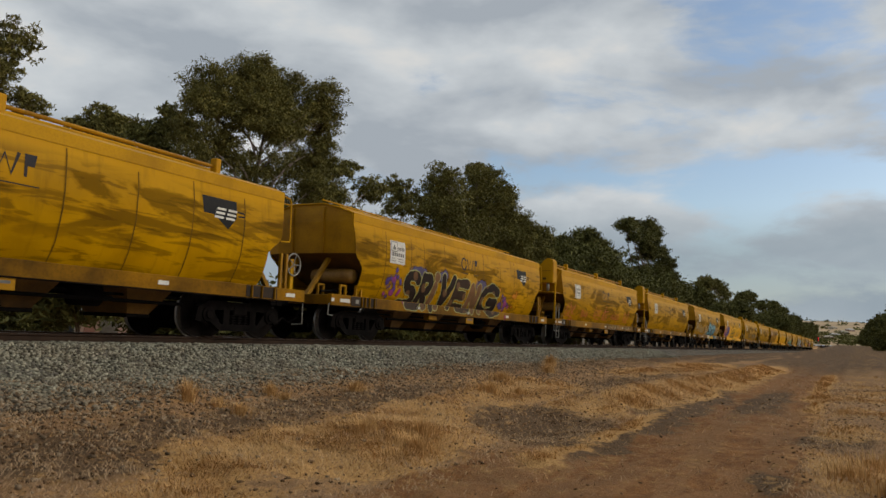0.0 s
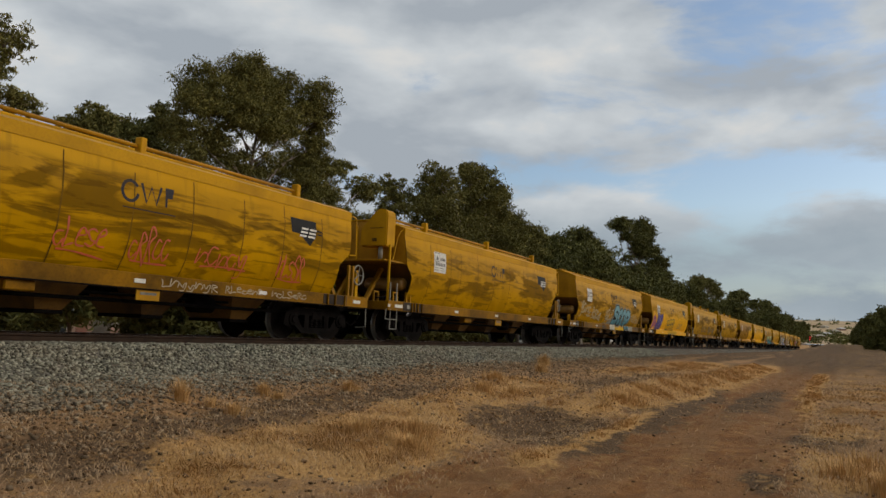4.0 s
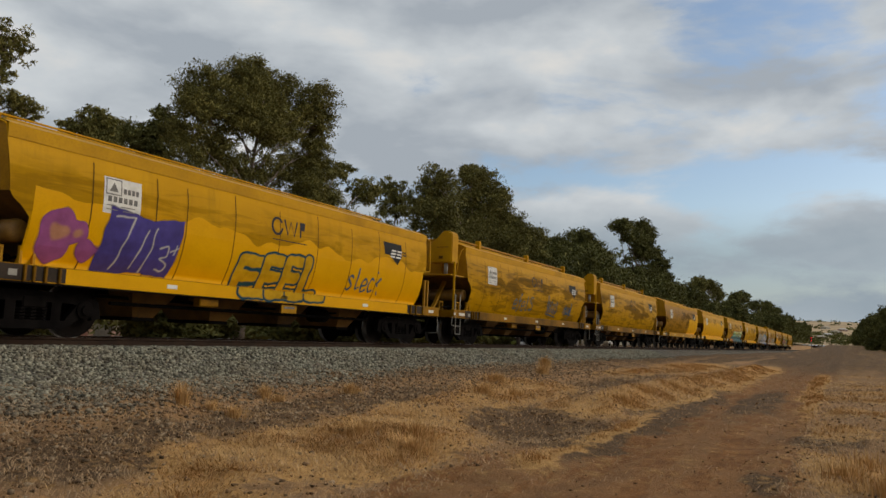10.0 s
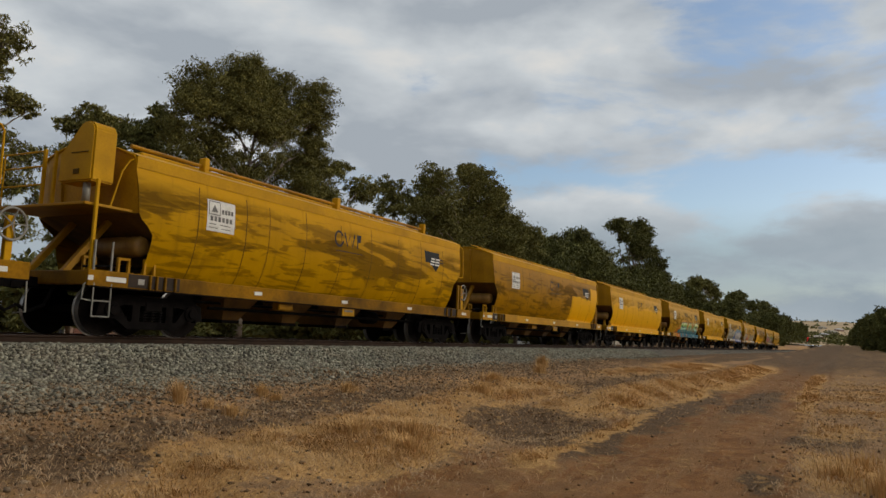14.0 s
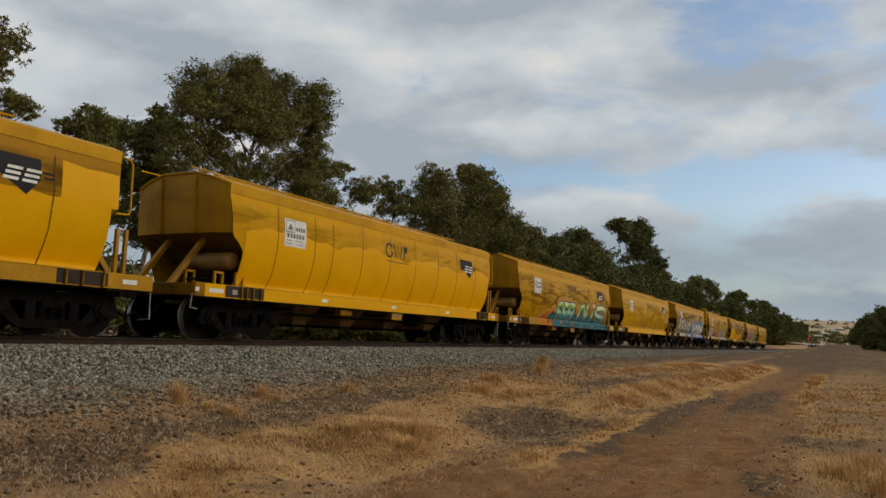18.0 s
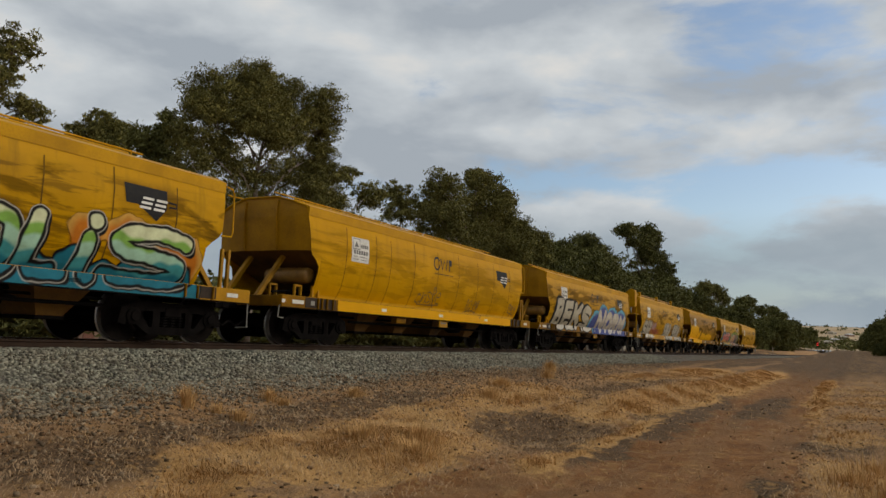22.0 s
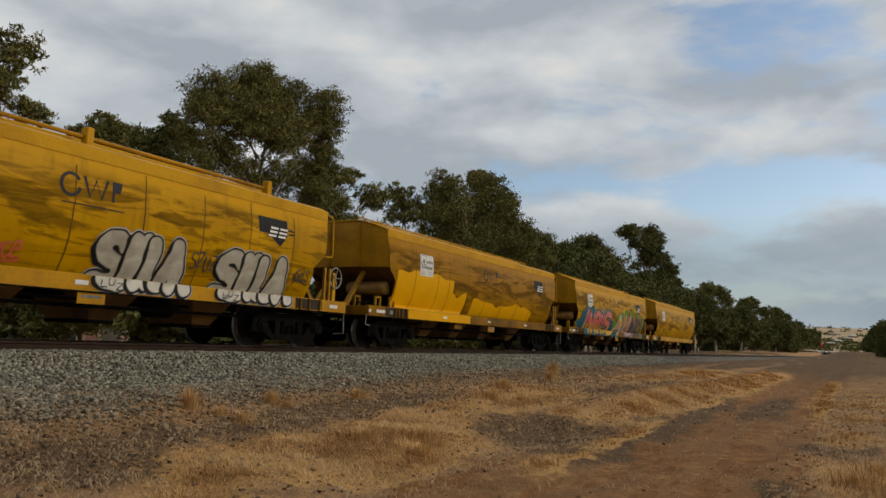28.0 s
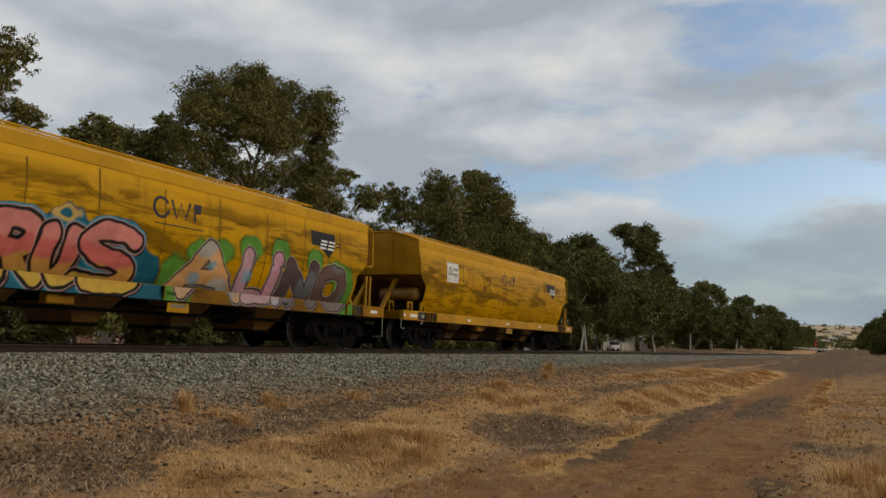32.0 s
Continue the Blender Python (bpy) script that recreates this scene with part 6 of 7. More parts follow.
tree(18.4, 32, scaled([(12.5, 8.4, 0.6), (12.9, 8.3, 0.5), (12.6, 7.6, 0.4), (12.2, 7.9, 0.6), (13.4, 6.7, 0.5), (13.0, 6.6, 0.5), (13.8, 6.6, 0.3), (12.1, 7.0, 0.6), (11.2, 7.2, 0.9)], 32 / 22) + [(18.8, 8.0, 0.8), (20.2, 7.3, 0.8), (19.3, 6.1, 0.9), (21.0, 5.6, 0.8), (19.9, 4.4, 0.8), (18.0, 6.8, 0.9)], 0.09, 0.8, 0.22, seed=11)
tree(34.6, 48, [(34.8, 14.9, 1.2), (35.8, 14.5, 1.2), (33.8, 14.0, 1.1), (32.7, 13.7, 0.9), (36.8, 14.6, 1.0), (34.8, 12.6, 1.8), (33.5, 11.0, 2.0), (36.4, 11.0, 2.0), (33.1, 11.4, 1.3), (35.5, 10.2, 1.5), (32.8, 8.5, 1.3), (36.9, 8.3, 1.4), (34.5, 6.3, 1.4)], 0.13, 0.8, seed=12)
tree(33.2, 40, [(33.4, 13.7, 1.0), (32.8, 12.5, 1.1), (34.4, 13.1, 1.1), (32.0, 12.0, 0.9), (33.4, 11.2, 1.3), (32.4, 9.5, 1.6), (34.6, 9.6, 1.6), (32.4, 9.5, 1.1), (34.5, 8.7, 1.2), (32.0, 7.2, 1.2), (34.1, 6.0, 1.3)], 0.12, 1.0, seed=13, mat=LEAF_DARK)
tree(32.9, 31, [(29.5, 13.4, 1.54), (31.6, 14.7, 1.44), (33.6, 14.9, 1.54), (35.8, 15.3, 1.54), (37.5, 15.1, 1.34), (38.8, 14.1, 1.24), (28.3, 12.2, 1.24), (30.5, 12.2, 1.65), (33.2, 12.6, 1.85), (35.9, 13.1, 1.75), (38.8, 12.2, 1.13), (37.8, 10.9, 1.24),
                (28.2, 10.6, 1.25), (30.2, 10.1, 1.55), (33.2, 10.0, 1.44), (35.8, 10.1, 1.34), (37.6, 9.1, 1.24), (28.1, 8.9, 1.15), (31.4, 8.1, 1.24), (34.2, 8.0, 1.24), (36.2, 7.6, 1.24), (38.8, 8.0, 1.03), (32.6, 6.6, 1.13), (35.2, 6.2, 1.13), (38.8, 14.8, 0.9), (39.5, 13.2, 0.9)],
     0.078, 1.12, 0.34, bark=BARK_GREY, label="tall spreading gum tree with a dense rounded crown", seed=14, open_below=10.6)
tree(45, 34, [(42.6, 11.9, 1.4), (45.7, 12.2, 1.3), (48.4, 11.4, 1.3), (44.8, 9.8, 1.9), (41.5, 10.1, 1.2), (46.8, 12.8, 0.9), (43.0, 7.8, 1.8), (47.6, 8.4, 1.9)], 0.12, 0.8, seed=15)
tree(57, 36, [(57.0, 13.4, 1.3), (55.7, 11.6, 1.5), (58.6, 12.1, 1.3), (56.9, 9.4, 1.8), (54.5, 8.4, 1.7)], 0.13, 0.7, seed=16)
tree(66, 33, [(58.5, 14.2, 1.5), (65.0, 15.9, 1.4), (67.3, 16.6, 1.2), (69.4, 16.9, 1.1), (71.0, 15.8, 1.2), (69.0, 15.2, 1.5), (72.8, 14.6, 1.4), (61.9, 13.3, 2.4), (68.0, 13.8, 2.6), (73.8, 12.9, 2.4), (76.0, 12.4, 1.9), (57.7, 10.5, 2.3), (65.7, 10.0, 3.0),
              (77.2, 8.3, 2.5), (71.0, 9.0, 2.6), (61.0, 8.0, 2.4)], 0.12, 0.72, 0.36, seed=17)
tree(80, 33, [(77.5, 12.2, 2.0), (79.5, 11.5, 2.0), (82.0, 10.3, 2.0), (84.3, 8.6, 2.2), (78.5, 8.5, 2.2), (81.5, 6.5, 2.2)], 0.15, 0.9, 0.26, seed=32)
tree(84, 40, [(78.0, 12.2, 2.2), (83.0, 13.6, 2.4), (88.5, 12.8, 2.4), (80.0, 9.0, 2.6), (87.0, 9.0, 2.6), (84.0, 6.0, 2.6)], 0.16, 1.0, 0.3, seed=30)
tree(97, 41, [(93.0, 11.5, 2.4), (98.0, 12.6, 2.6), (103.0, 11.8, 2.4), (95.0, 8.0, 2.8), (101.0, 8.0, 2.8)], 0.17, 1.0, 0.3, seed=31)
tree(107, 36, [(102.7, 13.3, 2.4), (113.3, 15.5, 2.6), (97.0, 11.9, 1.9), (105.4, 10.3, 4.1), (119.5, 13.4, 2.8), (93.0, 9.0, 2.6), (113, 9.5, 3.4)], 0.24, 1.0, label="broad dark tree with a rounded crown", seed=18, mat=LEAF_DARK)
tree(121, 30, [(110.0, 17.3, 1.5), (117.6, 18.7, 1.6), (125.9, 19.6, 1.7), (133.4, 19.6, 1.6), (112.6, 15.9, 1.1), (129.2, 17.7, 1.4), (120.6, 16.6, 1.4), (124.0, 18.0, 1.4), (122.0, 15.0, 1.5), (127.0, 15.0, 1.6), (131.5, 16.0, 1.7), (136.5, 16.2, 1.6), (127.5, 17.0, 1.6), (138.5, 12.2, 1.7), (124.0, 12.0, 1.7), (119.0, 11.0, 1.6), (135.7, 14.2, 1.8), (128.5, 12.4, 1.6), (142.9, 13.5, 1.3),
              (118.5, 13.2, 0.9), (114.4, 10.2, 1.8), (125.3, 9.2, 2.3), (138.1, 10.1, 2.1), (133, 7.0, 2.0)], 0.16, 0.9, 0.42, label="tall thin gum tree with tufted crown and gaps", seed=19, mat=LEAF_DARK, bark=BARK_DARK)
tree(89, 27, [(81.1, 4.8, 2.5), (92.2, 5.4, 3.5), (85.2, 7.7, 2.3), (100.2, 4.8, 2.7), (95.0, 8.0, 2.2)], 0.2, 1.0, 0.2, seed=20, mat=LEAF_DARK)
tree(118, 27, [(106.2, 5.9, 3.2), (124.3, 7.8, 3.2), (133.2, 6.8, 2.9), (116.4, 8.6, 2.6)], 0.24, 1.0, 0.2, seed=21, mat=LEAF_DARK)
tree(192, 30, [(179.4, 13.7, 1.9), (188.0, 15.2, 1.8), (197.3, 15.5, 2.1), (205.5, 15.2, 1.9), (212.5, 14.0, 2.0), (175.7, 10.9, 1.7), (191.2, 11.2, 2.0), (168.7, 8.6, 2.2), (219.7, 10.5, 2.5), (203.0, 10.0, 2.3), (191.1, 7.5, 2.2), (178.0, 7.0, 2.2), (210.0, 7.4, 2.4)],
     0.22, 0.9, 0.4, label="pale-topped gum tree with a rounded open crown", seed=22)
tree(272, 30, [(250.6, 15.2, 2.3), (262.0, 16.4, 2.1), (273.2, 16.9, 2.1), (290.2, 14.9, 2.4), (237.2, 11.3, 2.3), (261.8, 11.6, 2.6), (280.8, 10.0, 2.8), (240.0, 8.0, 2.7), (225.0, 7.2, 2.6), (260.0, 7.4, 2.7), (300.0, 9.5, 2.8)], 0.30, 0.9, 0.4, seed=23, mat=LEAF_DARK)
tree(345, 30, [(349.3, 18.0, 2.5), (338.0, 16.0, 2.3), (370.9, 16.5, 2.6), (319.9, 12.7, 2.6), (345.0, 12.5, 3.0), (376.0, 11.5, 3.0), (320.0, 8.5, 3.0), (350.0, 8.0, 3.4)], 0.36, 0.9, 0.4, seed=24, mat=LEAF_DARK)
tree(430, 30, [(430.8, 14.8, 3.2), (410.0, 13.5, 2.8), (394.3, 10.5, 3.2), (455.0, 13.5, 3.2), (481.7, 11.7, 3.6), (445.0, 8.0, 3.4), (415.0, 7.5, 3.4)], 0.45, 1.0, 0.4, seed=25, mat=LEAF_DARK)
tree(560, 32, [(520.0, 13.0, 3.6), (545.0, 15.0, 3.8), (575.0, 15.5, 4.0), (600.0, 13.0, 3.8), (560.0, 10.0, 4.2), (530.0, 8.5, 3.8)], 0.6, 1.0, 0.5, seed=27, mat=LEAF_DARK)
tree(720, 34, [(681.8, 17.0, 4.6), (720.0, 18.5, 4.8), (765.0, 20.0, 5.0), (812.0, 19.5, 5.0), (650.0, 12.5, 4.4), (740.0, 13.0, 5.2), (800.0, 14.0, 5.2)], 0.8, 1.0, 0.5, seed=26, mat=LEAF_DARK)
# the bushy row that closes the far end of the wheel track
for i, (x, y, h) in enumerate(((152, -7.0, 8.3), (172, -6.8, 8.4), (198, -6.6, 9.2), (228, -6.5, 10.2), (262, -6.2, 10.6), (305, -6.3, 11.5), (360, -6.2, 12.0), (430, -6.3, 13.0), (520, -6.4, 14.0), (640, -6.5, 15.0))):
    r = random.Random(500 + i)
    z0 = ground_z(x, y)
    lobes = [(x + r.uniform(-3, 3), z0 + (h - z0) * f, (h - z0) * 0.17, r.uniform(-1, 1) * wide) for f, wide in ((0.86, 0.6), (0.72, 1.6), (0.68, 1.4), (0.5, 2.2), (0.48, 1.8), (0.32, 2.4), (0.3, 2.0), (0.3, 1.0), (0.14, 2.4), (0.13, 1.5), (0.12, 0.6))]
    tree(x, y, lobes, 0.10 + 0.0006 * x, 1.3, 0.2, label="dark bushy roadside tree", seed=40 + i, mat=LEAF_DARK, bark=BARK_DARK)


# ---- behind the line: thin gums, shrubs, houses, parked cars, the far rise ----
for i, x in enumerate((73.4, 80.2, 87.9, 100.4, 136.5, 142.2, 148.2, 182.7, 203.2, 231.4, 262, 300)):
    h = 7.5 + 2.5 * math.sin(i * 2.1)
    s = 1 + x / 250
    tree(x, 24 + 1.5 * math.sin(i * 1.7), [(x - 1.4 * s, h * 0.62, 1.5 * s), (x + 1.5 * s, h * 0.66, 1.5 * s), (x + 0.3, h * 0.9, 1.5 * s), (x - 0.6, h * 0.45, 1.1 * s)], 0.12 + 0.0007 * x, 0.75, 0.11 + 0.0003 * x,
         label="slender gum tree with a pale trunk", seed=60 + i, mat=LEAF_DARK)


def shrub(seed):
    rng = random.Random(seed)
    t = tree(0, 60, [(rng.uniform(-1.3, 1.3), rng.uniform(-1.5, 0.4), rng.uniform(0.8, 1.3)) for _ in range(6)], 0.14, 0.9, 0.08, LEAF_DARK, BARK_DARK, "dense dark green shrub", seed)
    t.name = "shrub"
    return tagged(t, "dense dark green shrub", "shrub", "shrubs behind the line")


shrubs = [shrub(90 + i) for i in range(4)]
rng = random.Random(4)
spots = []
for i in range(118):
    x = 8 + 1.15 * i + rng.uniform(-1, 1) if i < 90 else 110 + (i - 90) * 9 + rng.uniform(-3, 3)
    y = rng.choice((21, 24, 27, 31, 36)) + rng.uniform(-1.5, 1.5)
    if any(lo < x / y < hi for lo, hi in ((0.585, 0.62), (0.665, 0.70), (0.77, 0.83), (0.97, 1.05))):
        continue
    if x / y > 2.2:
        y += 14
    elif x / y < 1.1 and i % 4 == 1:
        continue
    if i % 3 == 2 and x > 40:
        continue
    spots.append((x, y))
for i, (x, y) in enumerate(spots):
    s = shrubs[i % 4]
    m = pose(x, y, ground_z(x, y) - 0.15, 0, 0, rng.uniform(0, 360)) @ Matrix.Diagonal((1.1, 1.1, rng.uniform(0.75, 1.25), 1))
    if i < 4:
        s.matrix_world = m
    else:
        copy_thing(s, m)

BRICK_WALL = worn("pale_brick_wall", (0.34, 0.22, 0.16), (0.2, 0.12, 0.09), 0.85, 0, 2, 20)
CREAM = worn("cream_render_wall", (0.40, 0.35, 0.27), (0.22, 0.19, 0.14), 0.85, 0, 2, 20, 0.5)
METAL_ROOF = worn("pale_metal_roof", (0.50, 0.49, 0.46), (0.32, 0.30, 0.27), 0.5, 0.1, 1, 14, 0.5)
TILE_ROOF = worn("red_tile_roof", (0.26, 0.12, 0.08), (0.14, 0.07, 0.05), 0.8, 0, 2, 14, 0.6)
GLASS = worn("dark_window_glass", (0.03, 0.035, 0.04), (0.015, 0.015, 0.02), 0.12, 0, 3, 30, 0.4, 0.02, 0.6)


def house(x, y, z, w, d, h, rise, wall, roof, turn=0, label="single-storey suburban house with a hipped roof"):
    e = tagged(new("house"), label, "house", "houses behind the line")
    e.matrix_world = pose(x, y, z, 0, 0, turn)
    for x0, y0, x1, y1 in ((-w / 2, -d / 2, w / 2, -d / 2 + 0.2), (-w / 2, d / 2 - 0.2, w / 2, d / 2), (-w / 2, -d / 2 + 0.2, -w / 2 + 0.2, d / 2 - 0.2), (w / 2 - 0.2, -d / 2 + 0.2, w / 2, d / 2 - 0.2)):
        part("wall", box(bmesh.new(), x0, y0, -0.4, x1, y1, h), wall, e)
    bm = bmesh.new()
    o = 0.45
    a = [bm.verts.new(p) for p in ((-w / 2 - o, -d / 2 - o, h), (w / 2 + o, -d / 2 - o, h), (w / 2 + o, d / 2 + o, h), (-w / 2 - o, d / 2 + o, h))]
    r = [bm.verts.new(p) for p in ((-w / 2 + d / 2.6, 0, h + rise), (w / 2 - d / 2.6, 0, h + rise))]
    for f in ((a[0], a[1], r[1], r[0]), (a[2], a[3], r[0], r[1]), (a[1], a[2], r[1]), (a[3], a[0], r[0]), tuple(a[::-1])):
        bm.faces.new(f)
    bmesh.ops.recalc_face_normals(bm, faces=bm.faces)
    part("roof", bm, roof, e)
    part("gutter", box(bmesh.new(), -w / 2 - o, -d / 2 - o - 0.08, h - 0.1, w / 2 + o, -d / 2 - o - 0.004, h + 0.03, 0.01), WHITE, e)
    for x0 in (-w * 0.3, w * 0.12):
        win = part("window", box(bmesh.new(), x0 - 0.06, -d / 2 - 0.06, 0.84, x0 + 1.46, -d / 2 - 0.004, 2.16), WHITE, e, "white window frame")
        part("pane", box(bmesh.new(), x0, -d / 2 - 0.075, 0.9, x0 + 1.4, -d / 2 - 0.064, 2.1), GLASS, win)
    part("door", box(bmesh.new(), w * 0.36, -d / 2 - 0.05, 0.0, w * 0.36 + 0.85, -d / 2 - 0.004, 2.05), TILE_ROOF, e, "dark front door")
    return e


house(30.5, 50, -1.9, 9, 7, 2.4, 1.0, BRICK_WALL, METAL_ROOF)
house(41.0, 51, -1.9, 8, 7, 2.5, 1.1, CREAM, METAL_ROOF, 4, "cream house with a pale metal roof")
house(48.5, 54, -1.9, 9, 8, 2.4, 1.3, BRICK_WALL, TILE_ROOF, -3, "brick house with a red tiled roof")
house(66, 56, -1.7, 11, 8, 2.5, 1.3, CREAM, TILE_ROOF, 2)
house(95, 48, ground_z(95, 48), 12, 8, 2.5, 1.4, CREAM, METAL_ROOF, 5)
house(124, 46, ground_z(124, 46), 11, 8, 2.5, 1.4, BRICK_WALL, TILE_ROOF, -4)
house(178, 46, ground_z(178, 46), 12, 8, 2.6, 1.4, CREAM, METAL_ROOF, 3)


def panel_fence(x0, x1, y, z, h, mat, label):
    e = tagged(new("fence"), label, "fence", "fences behind the line")
    e.location = (x0, y, z)
    n = max(2, round((x1 - x0) / 1.2))
    w = (x1 - x0) / n
    for i in range(n):
        part("panel", box(bmesh.new(), i * w + 0.05, -0.02, 0.05, (i + 1) * w - 0.05, 0.02, h, 0.01), mat, e)
        part("post", box(bmesh.new(), i * w - 0.045, -0.05, -0.2, i * w + 0.045, 0.05, h + 0.08, 0.01), mat, e)
    return e


panel_fence(26.5, 28.6, 42.0, -1.75, 1.25, WHITE, "low white panel fence")
panel_fence(41.6, 44.0, 41.5, -1.7, 1.5, WHITE, "white panel fence by the houses")
panel_fence(33.0, 35.4, 42.0, -1.75, 1.45, BRICK_WALL, "low brick-coloured wall fence")
panel_fence(112, 140, 33, ground_z(126, 33) - 0.1, 1.3, CREAM, "pale boundary fence under the trees")


def car(x, y, z, body, label, turn=0):
    e = tagged(new("car"), label, "car", "parked cars")
    e.matrix_world = pose(x, y, z, 0, 0, turn)
    bm = bmesh.new()
    prism(bm, [(-2.1, 0.32), (2.1, 0.32), (2.15, 0.62), (1.95, 0.82), (1.05, 0.90), (-1.95, 0.92), (-2.15, 0.66)], -0.85, 0.85)
    bmesh.ops.bevel(bm, geom=bm.edges[:], offset=0.05, segments=2, affect="EDGES", clamp_overlap=True)
    part("body", bm, body, e, smooth=False)
    bm = bmesh.new()
    prism(bm, [(-1.85, 0.9), (1.0, 0.9), (0.35, 1.38), (-1.35, 1.42)], -0.74, 0.74)
    part("cabin_glass", bm, GLASS, e)
    part("roof", box(bmesh.new(), -1.35, -0.72, 1.385, 0.35, 0.72, 1.45, 0.02), body, e)
    for wx in (-1.3, 1.3):
        for wy in (-0.78, 0.78):
            part("wheel", lathe(bmesh.new(), [(-0.1, 0.2), (-0.09, 0.31), (0.09, 0.31), (0.1, 0.2)], 16, "y", (wx, wy, 0.31)), IRON, e)
    for wy in (-0.6, 0.6):
        part("headlight", box(bmesh.new(), 2.08, wy - 0.15, 0.62, 2.16, wy + 0.15, 0.74, 0.01), WHITE, e)
    return e


CAR_WHITE, CAR_BLUE, CAR_GREEN = paint("white_car_paint", (0.7, 0.7, 0.68), 0.3), paint("grey_blue_car_paint", (0.12, 0.17, 0.26), 0.3), paint("lime_car_paint", (0.42, 0.48, 0.05), 0.35)
for x, y, m, text in ((61, 36, CAR_WHITE, "white car parked behind the trees"), (74, 38, CAR_WHITE, "white car parked behind the trees"), (79.5, 38, CAR_BLUE, "grey-blue car parked behind the trees"), (86.5, 37.5, CAR_GREEN, "lime-yellow car parked behind the trees"),
                      (93, 38, CAR_WHITE, "white car parked behind the trees"), (116, 33, CAR_WHITE, "white parked car under gum trees")):
    car(x, y, ground_z(x, y), m, text, 180)

# the signal down the line
sig = tagged(new("railway_signal"), "slim railway signal post showing red lamps", "signal")
sig.location = (250, 9.3, ground_z(250, 9.3))
part("post", tube(bmesh.new(), [(0, 0, 0), (0, 0, 4.4)], 0.09, 8), GREY_STEEL, sig)
part("signal_head", box(bmesh.new(), -0.12, -0.28, 3.1, 0.12, 0.28, 4.5, 0.04), BLACK, sig)
m, n, l, b = node_mat("red_signal_lamp", 0.4)
b.inputs["Base Color"].default_value = (0.6, 0.02, 0.02, 1)
b.inputs["Emission Color"].default_value, b.inputs["Emission Strength"].default_value = (1, 0.06, 0.04, 1), 1.6
for z in (3.45, 4.1):
    part("lamp", lathe(bmesh.new(), [(-0.16, 0.12), (-0.12, 0.14)], 14, "x", (0, 0, z)), m, sig, "red glowing lamp")

HILL = worn("dry_straw_hillside", (0.44, 0.31, 0.16), (0.26, 0.165, 0.08), 0.95, 0, 0.012, 0.2, 0.6, 0.1)


def hill_z(x, y):
    return 3.0 + 70 * smooth(500, 2300, x) * (0.99 + 0.01 * math.sin(y * 0.02 + 0.6)) + 1.2 * noise.noise(Vector((x * 0.01, y * 0.01, 0)))


def build_hill():
    bm = bmesh.new()
    xs, ys = [500 + 60 * i for i in range(50)], [-1500 + 60 * i for i in range(51)]
    g = [[bm.verts.new((x, y, hill_z(x, y))) for y in ys] for x in xs]
    for a, b in zip(g, g[1:]):
        for j in range(len(ys) - 1):
            bm.faces.new((a[j], b[j], b[j + 1], a[j + 1]))
    tagged(obj("far_hillside", bm, HILL, smooth=True), "straw-coloured farmland rise in the distance", "hill", kind="structure")


build_hill()
for i, (x, y) in enumerate(((900, 24), (1010, 20), (1120, 12), (1240, 5), (1300, 28))):
    house(x, y, hill_z(x, y), 11, 8, 2.8, 1.6, CREAM if i % 3 else BRICK_WALL, METAL_ROOF if i % 2 else CREAM, -80 + 13 * i, "distant pale house on the rise")


def leaf_drift(name, clumps, leaf, mat, label, category, seed):
    """Far woods: leaf sprays in one sheet."""
    r = np.random.default_rng(seed)
    V = []
    for x, y, z, s, k in clumps:
        p = np.array((x, y, z)) + r.normal(0, 1, (k, 3)) * s * (1.2, 1, 0.45)
        a = r.normal(0, 1, (k, 3))
        a /= np.linalg.norm(a, axis=1, keepdims=True)
        b = np.cross(a, r.normal(0, 1, (k, 3)))
        b /= np.linalg.norm(b, axis=1, keepdims=True)
        q = leaf * r.uniform(0.6, 1.4, (k, 1))
        V.append(np.stack([p - a * q, p + b * q * 0.5, p + a * q, p - b * q * 0.5], 1).reshape(-1, 3))
    V = np.concatenate(V)
    n = len(V) // 4
    me = bpy.data.meshes.new(name)
    me.vertices.add(len(V))
    me.vertices.foreach_set("co", V.ravel().astype(np.float32))
    me.loops.add(len(V))
    me.loops.foreach_set("vertex_index", np.arange(len(V), dtype=np.int32))
    me.polygons.add(n)
    me.polygons.foreach_set("loop_start", np.arange(0, 4 * n, 4, dtype=np.int32))
    me.update(calc_edges=True)
    me.materials.append(mat)
    return tagged(new(name, me), label, category, kind="stuff")


r = random.Random(9)
clumps = [(x + r.uniform(-2, 2), r.uniform(64, 84), r.uniform(-1.5, 6.5), r.uniform(1.2, 2.4), 95) for x in range(-30, 330, 2) for _ in range(2)]
clumps += [(x + r.uniform(-5, 5), r.uniform(34, 60), r.uniform(0, 7.5), r.uniform(2.5, 4), 60) for x in range(200, 760, 5) for _ in range(2)]
leaf_drift("far_woods", clumps, 0.5, LEAF_DARK, "dark belt of far woods behind the houses", "woods", 3)
clumps = [(r.uniform(1300, 2250), r.uniform(-60, 110), 0, r.uniform(2, 4.5), 25) for _ in range(20)]
leaf_drift("hill_trees", [(x, y, hill_z(x, y) + 0.5, s, k) for x, y, _, s, k in clumps], 2.2, LEAF_DARK, "scattered dark trees on the far rise", "trees", 5)
clumps = [(r.uniform(640, 1150), r.uniform(-12, 50), 0, r.uniform(1.5, 3.4), 45) for _ in range(90)]
leaf_drift("garden_trees", [(x, y, hill_z(x, y) + 1.2, s, k) for x, y, _, s, k in clumps], 1.2, LEAF_DARK, "small dark trees among distant houses", "trees", 6)


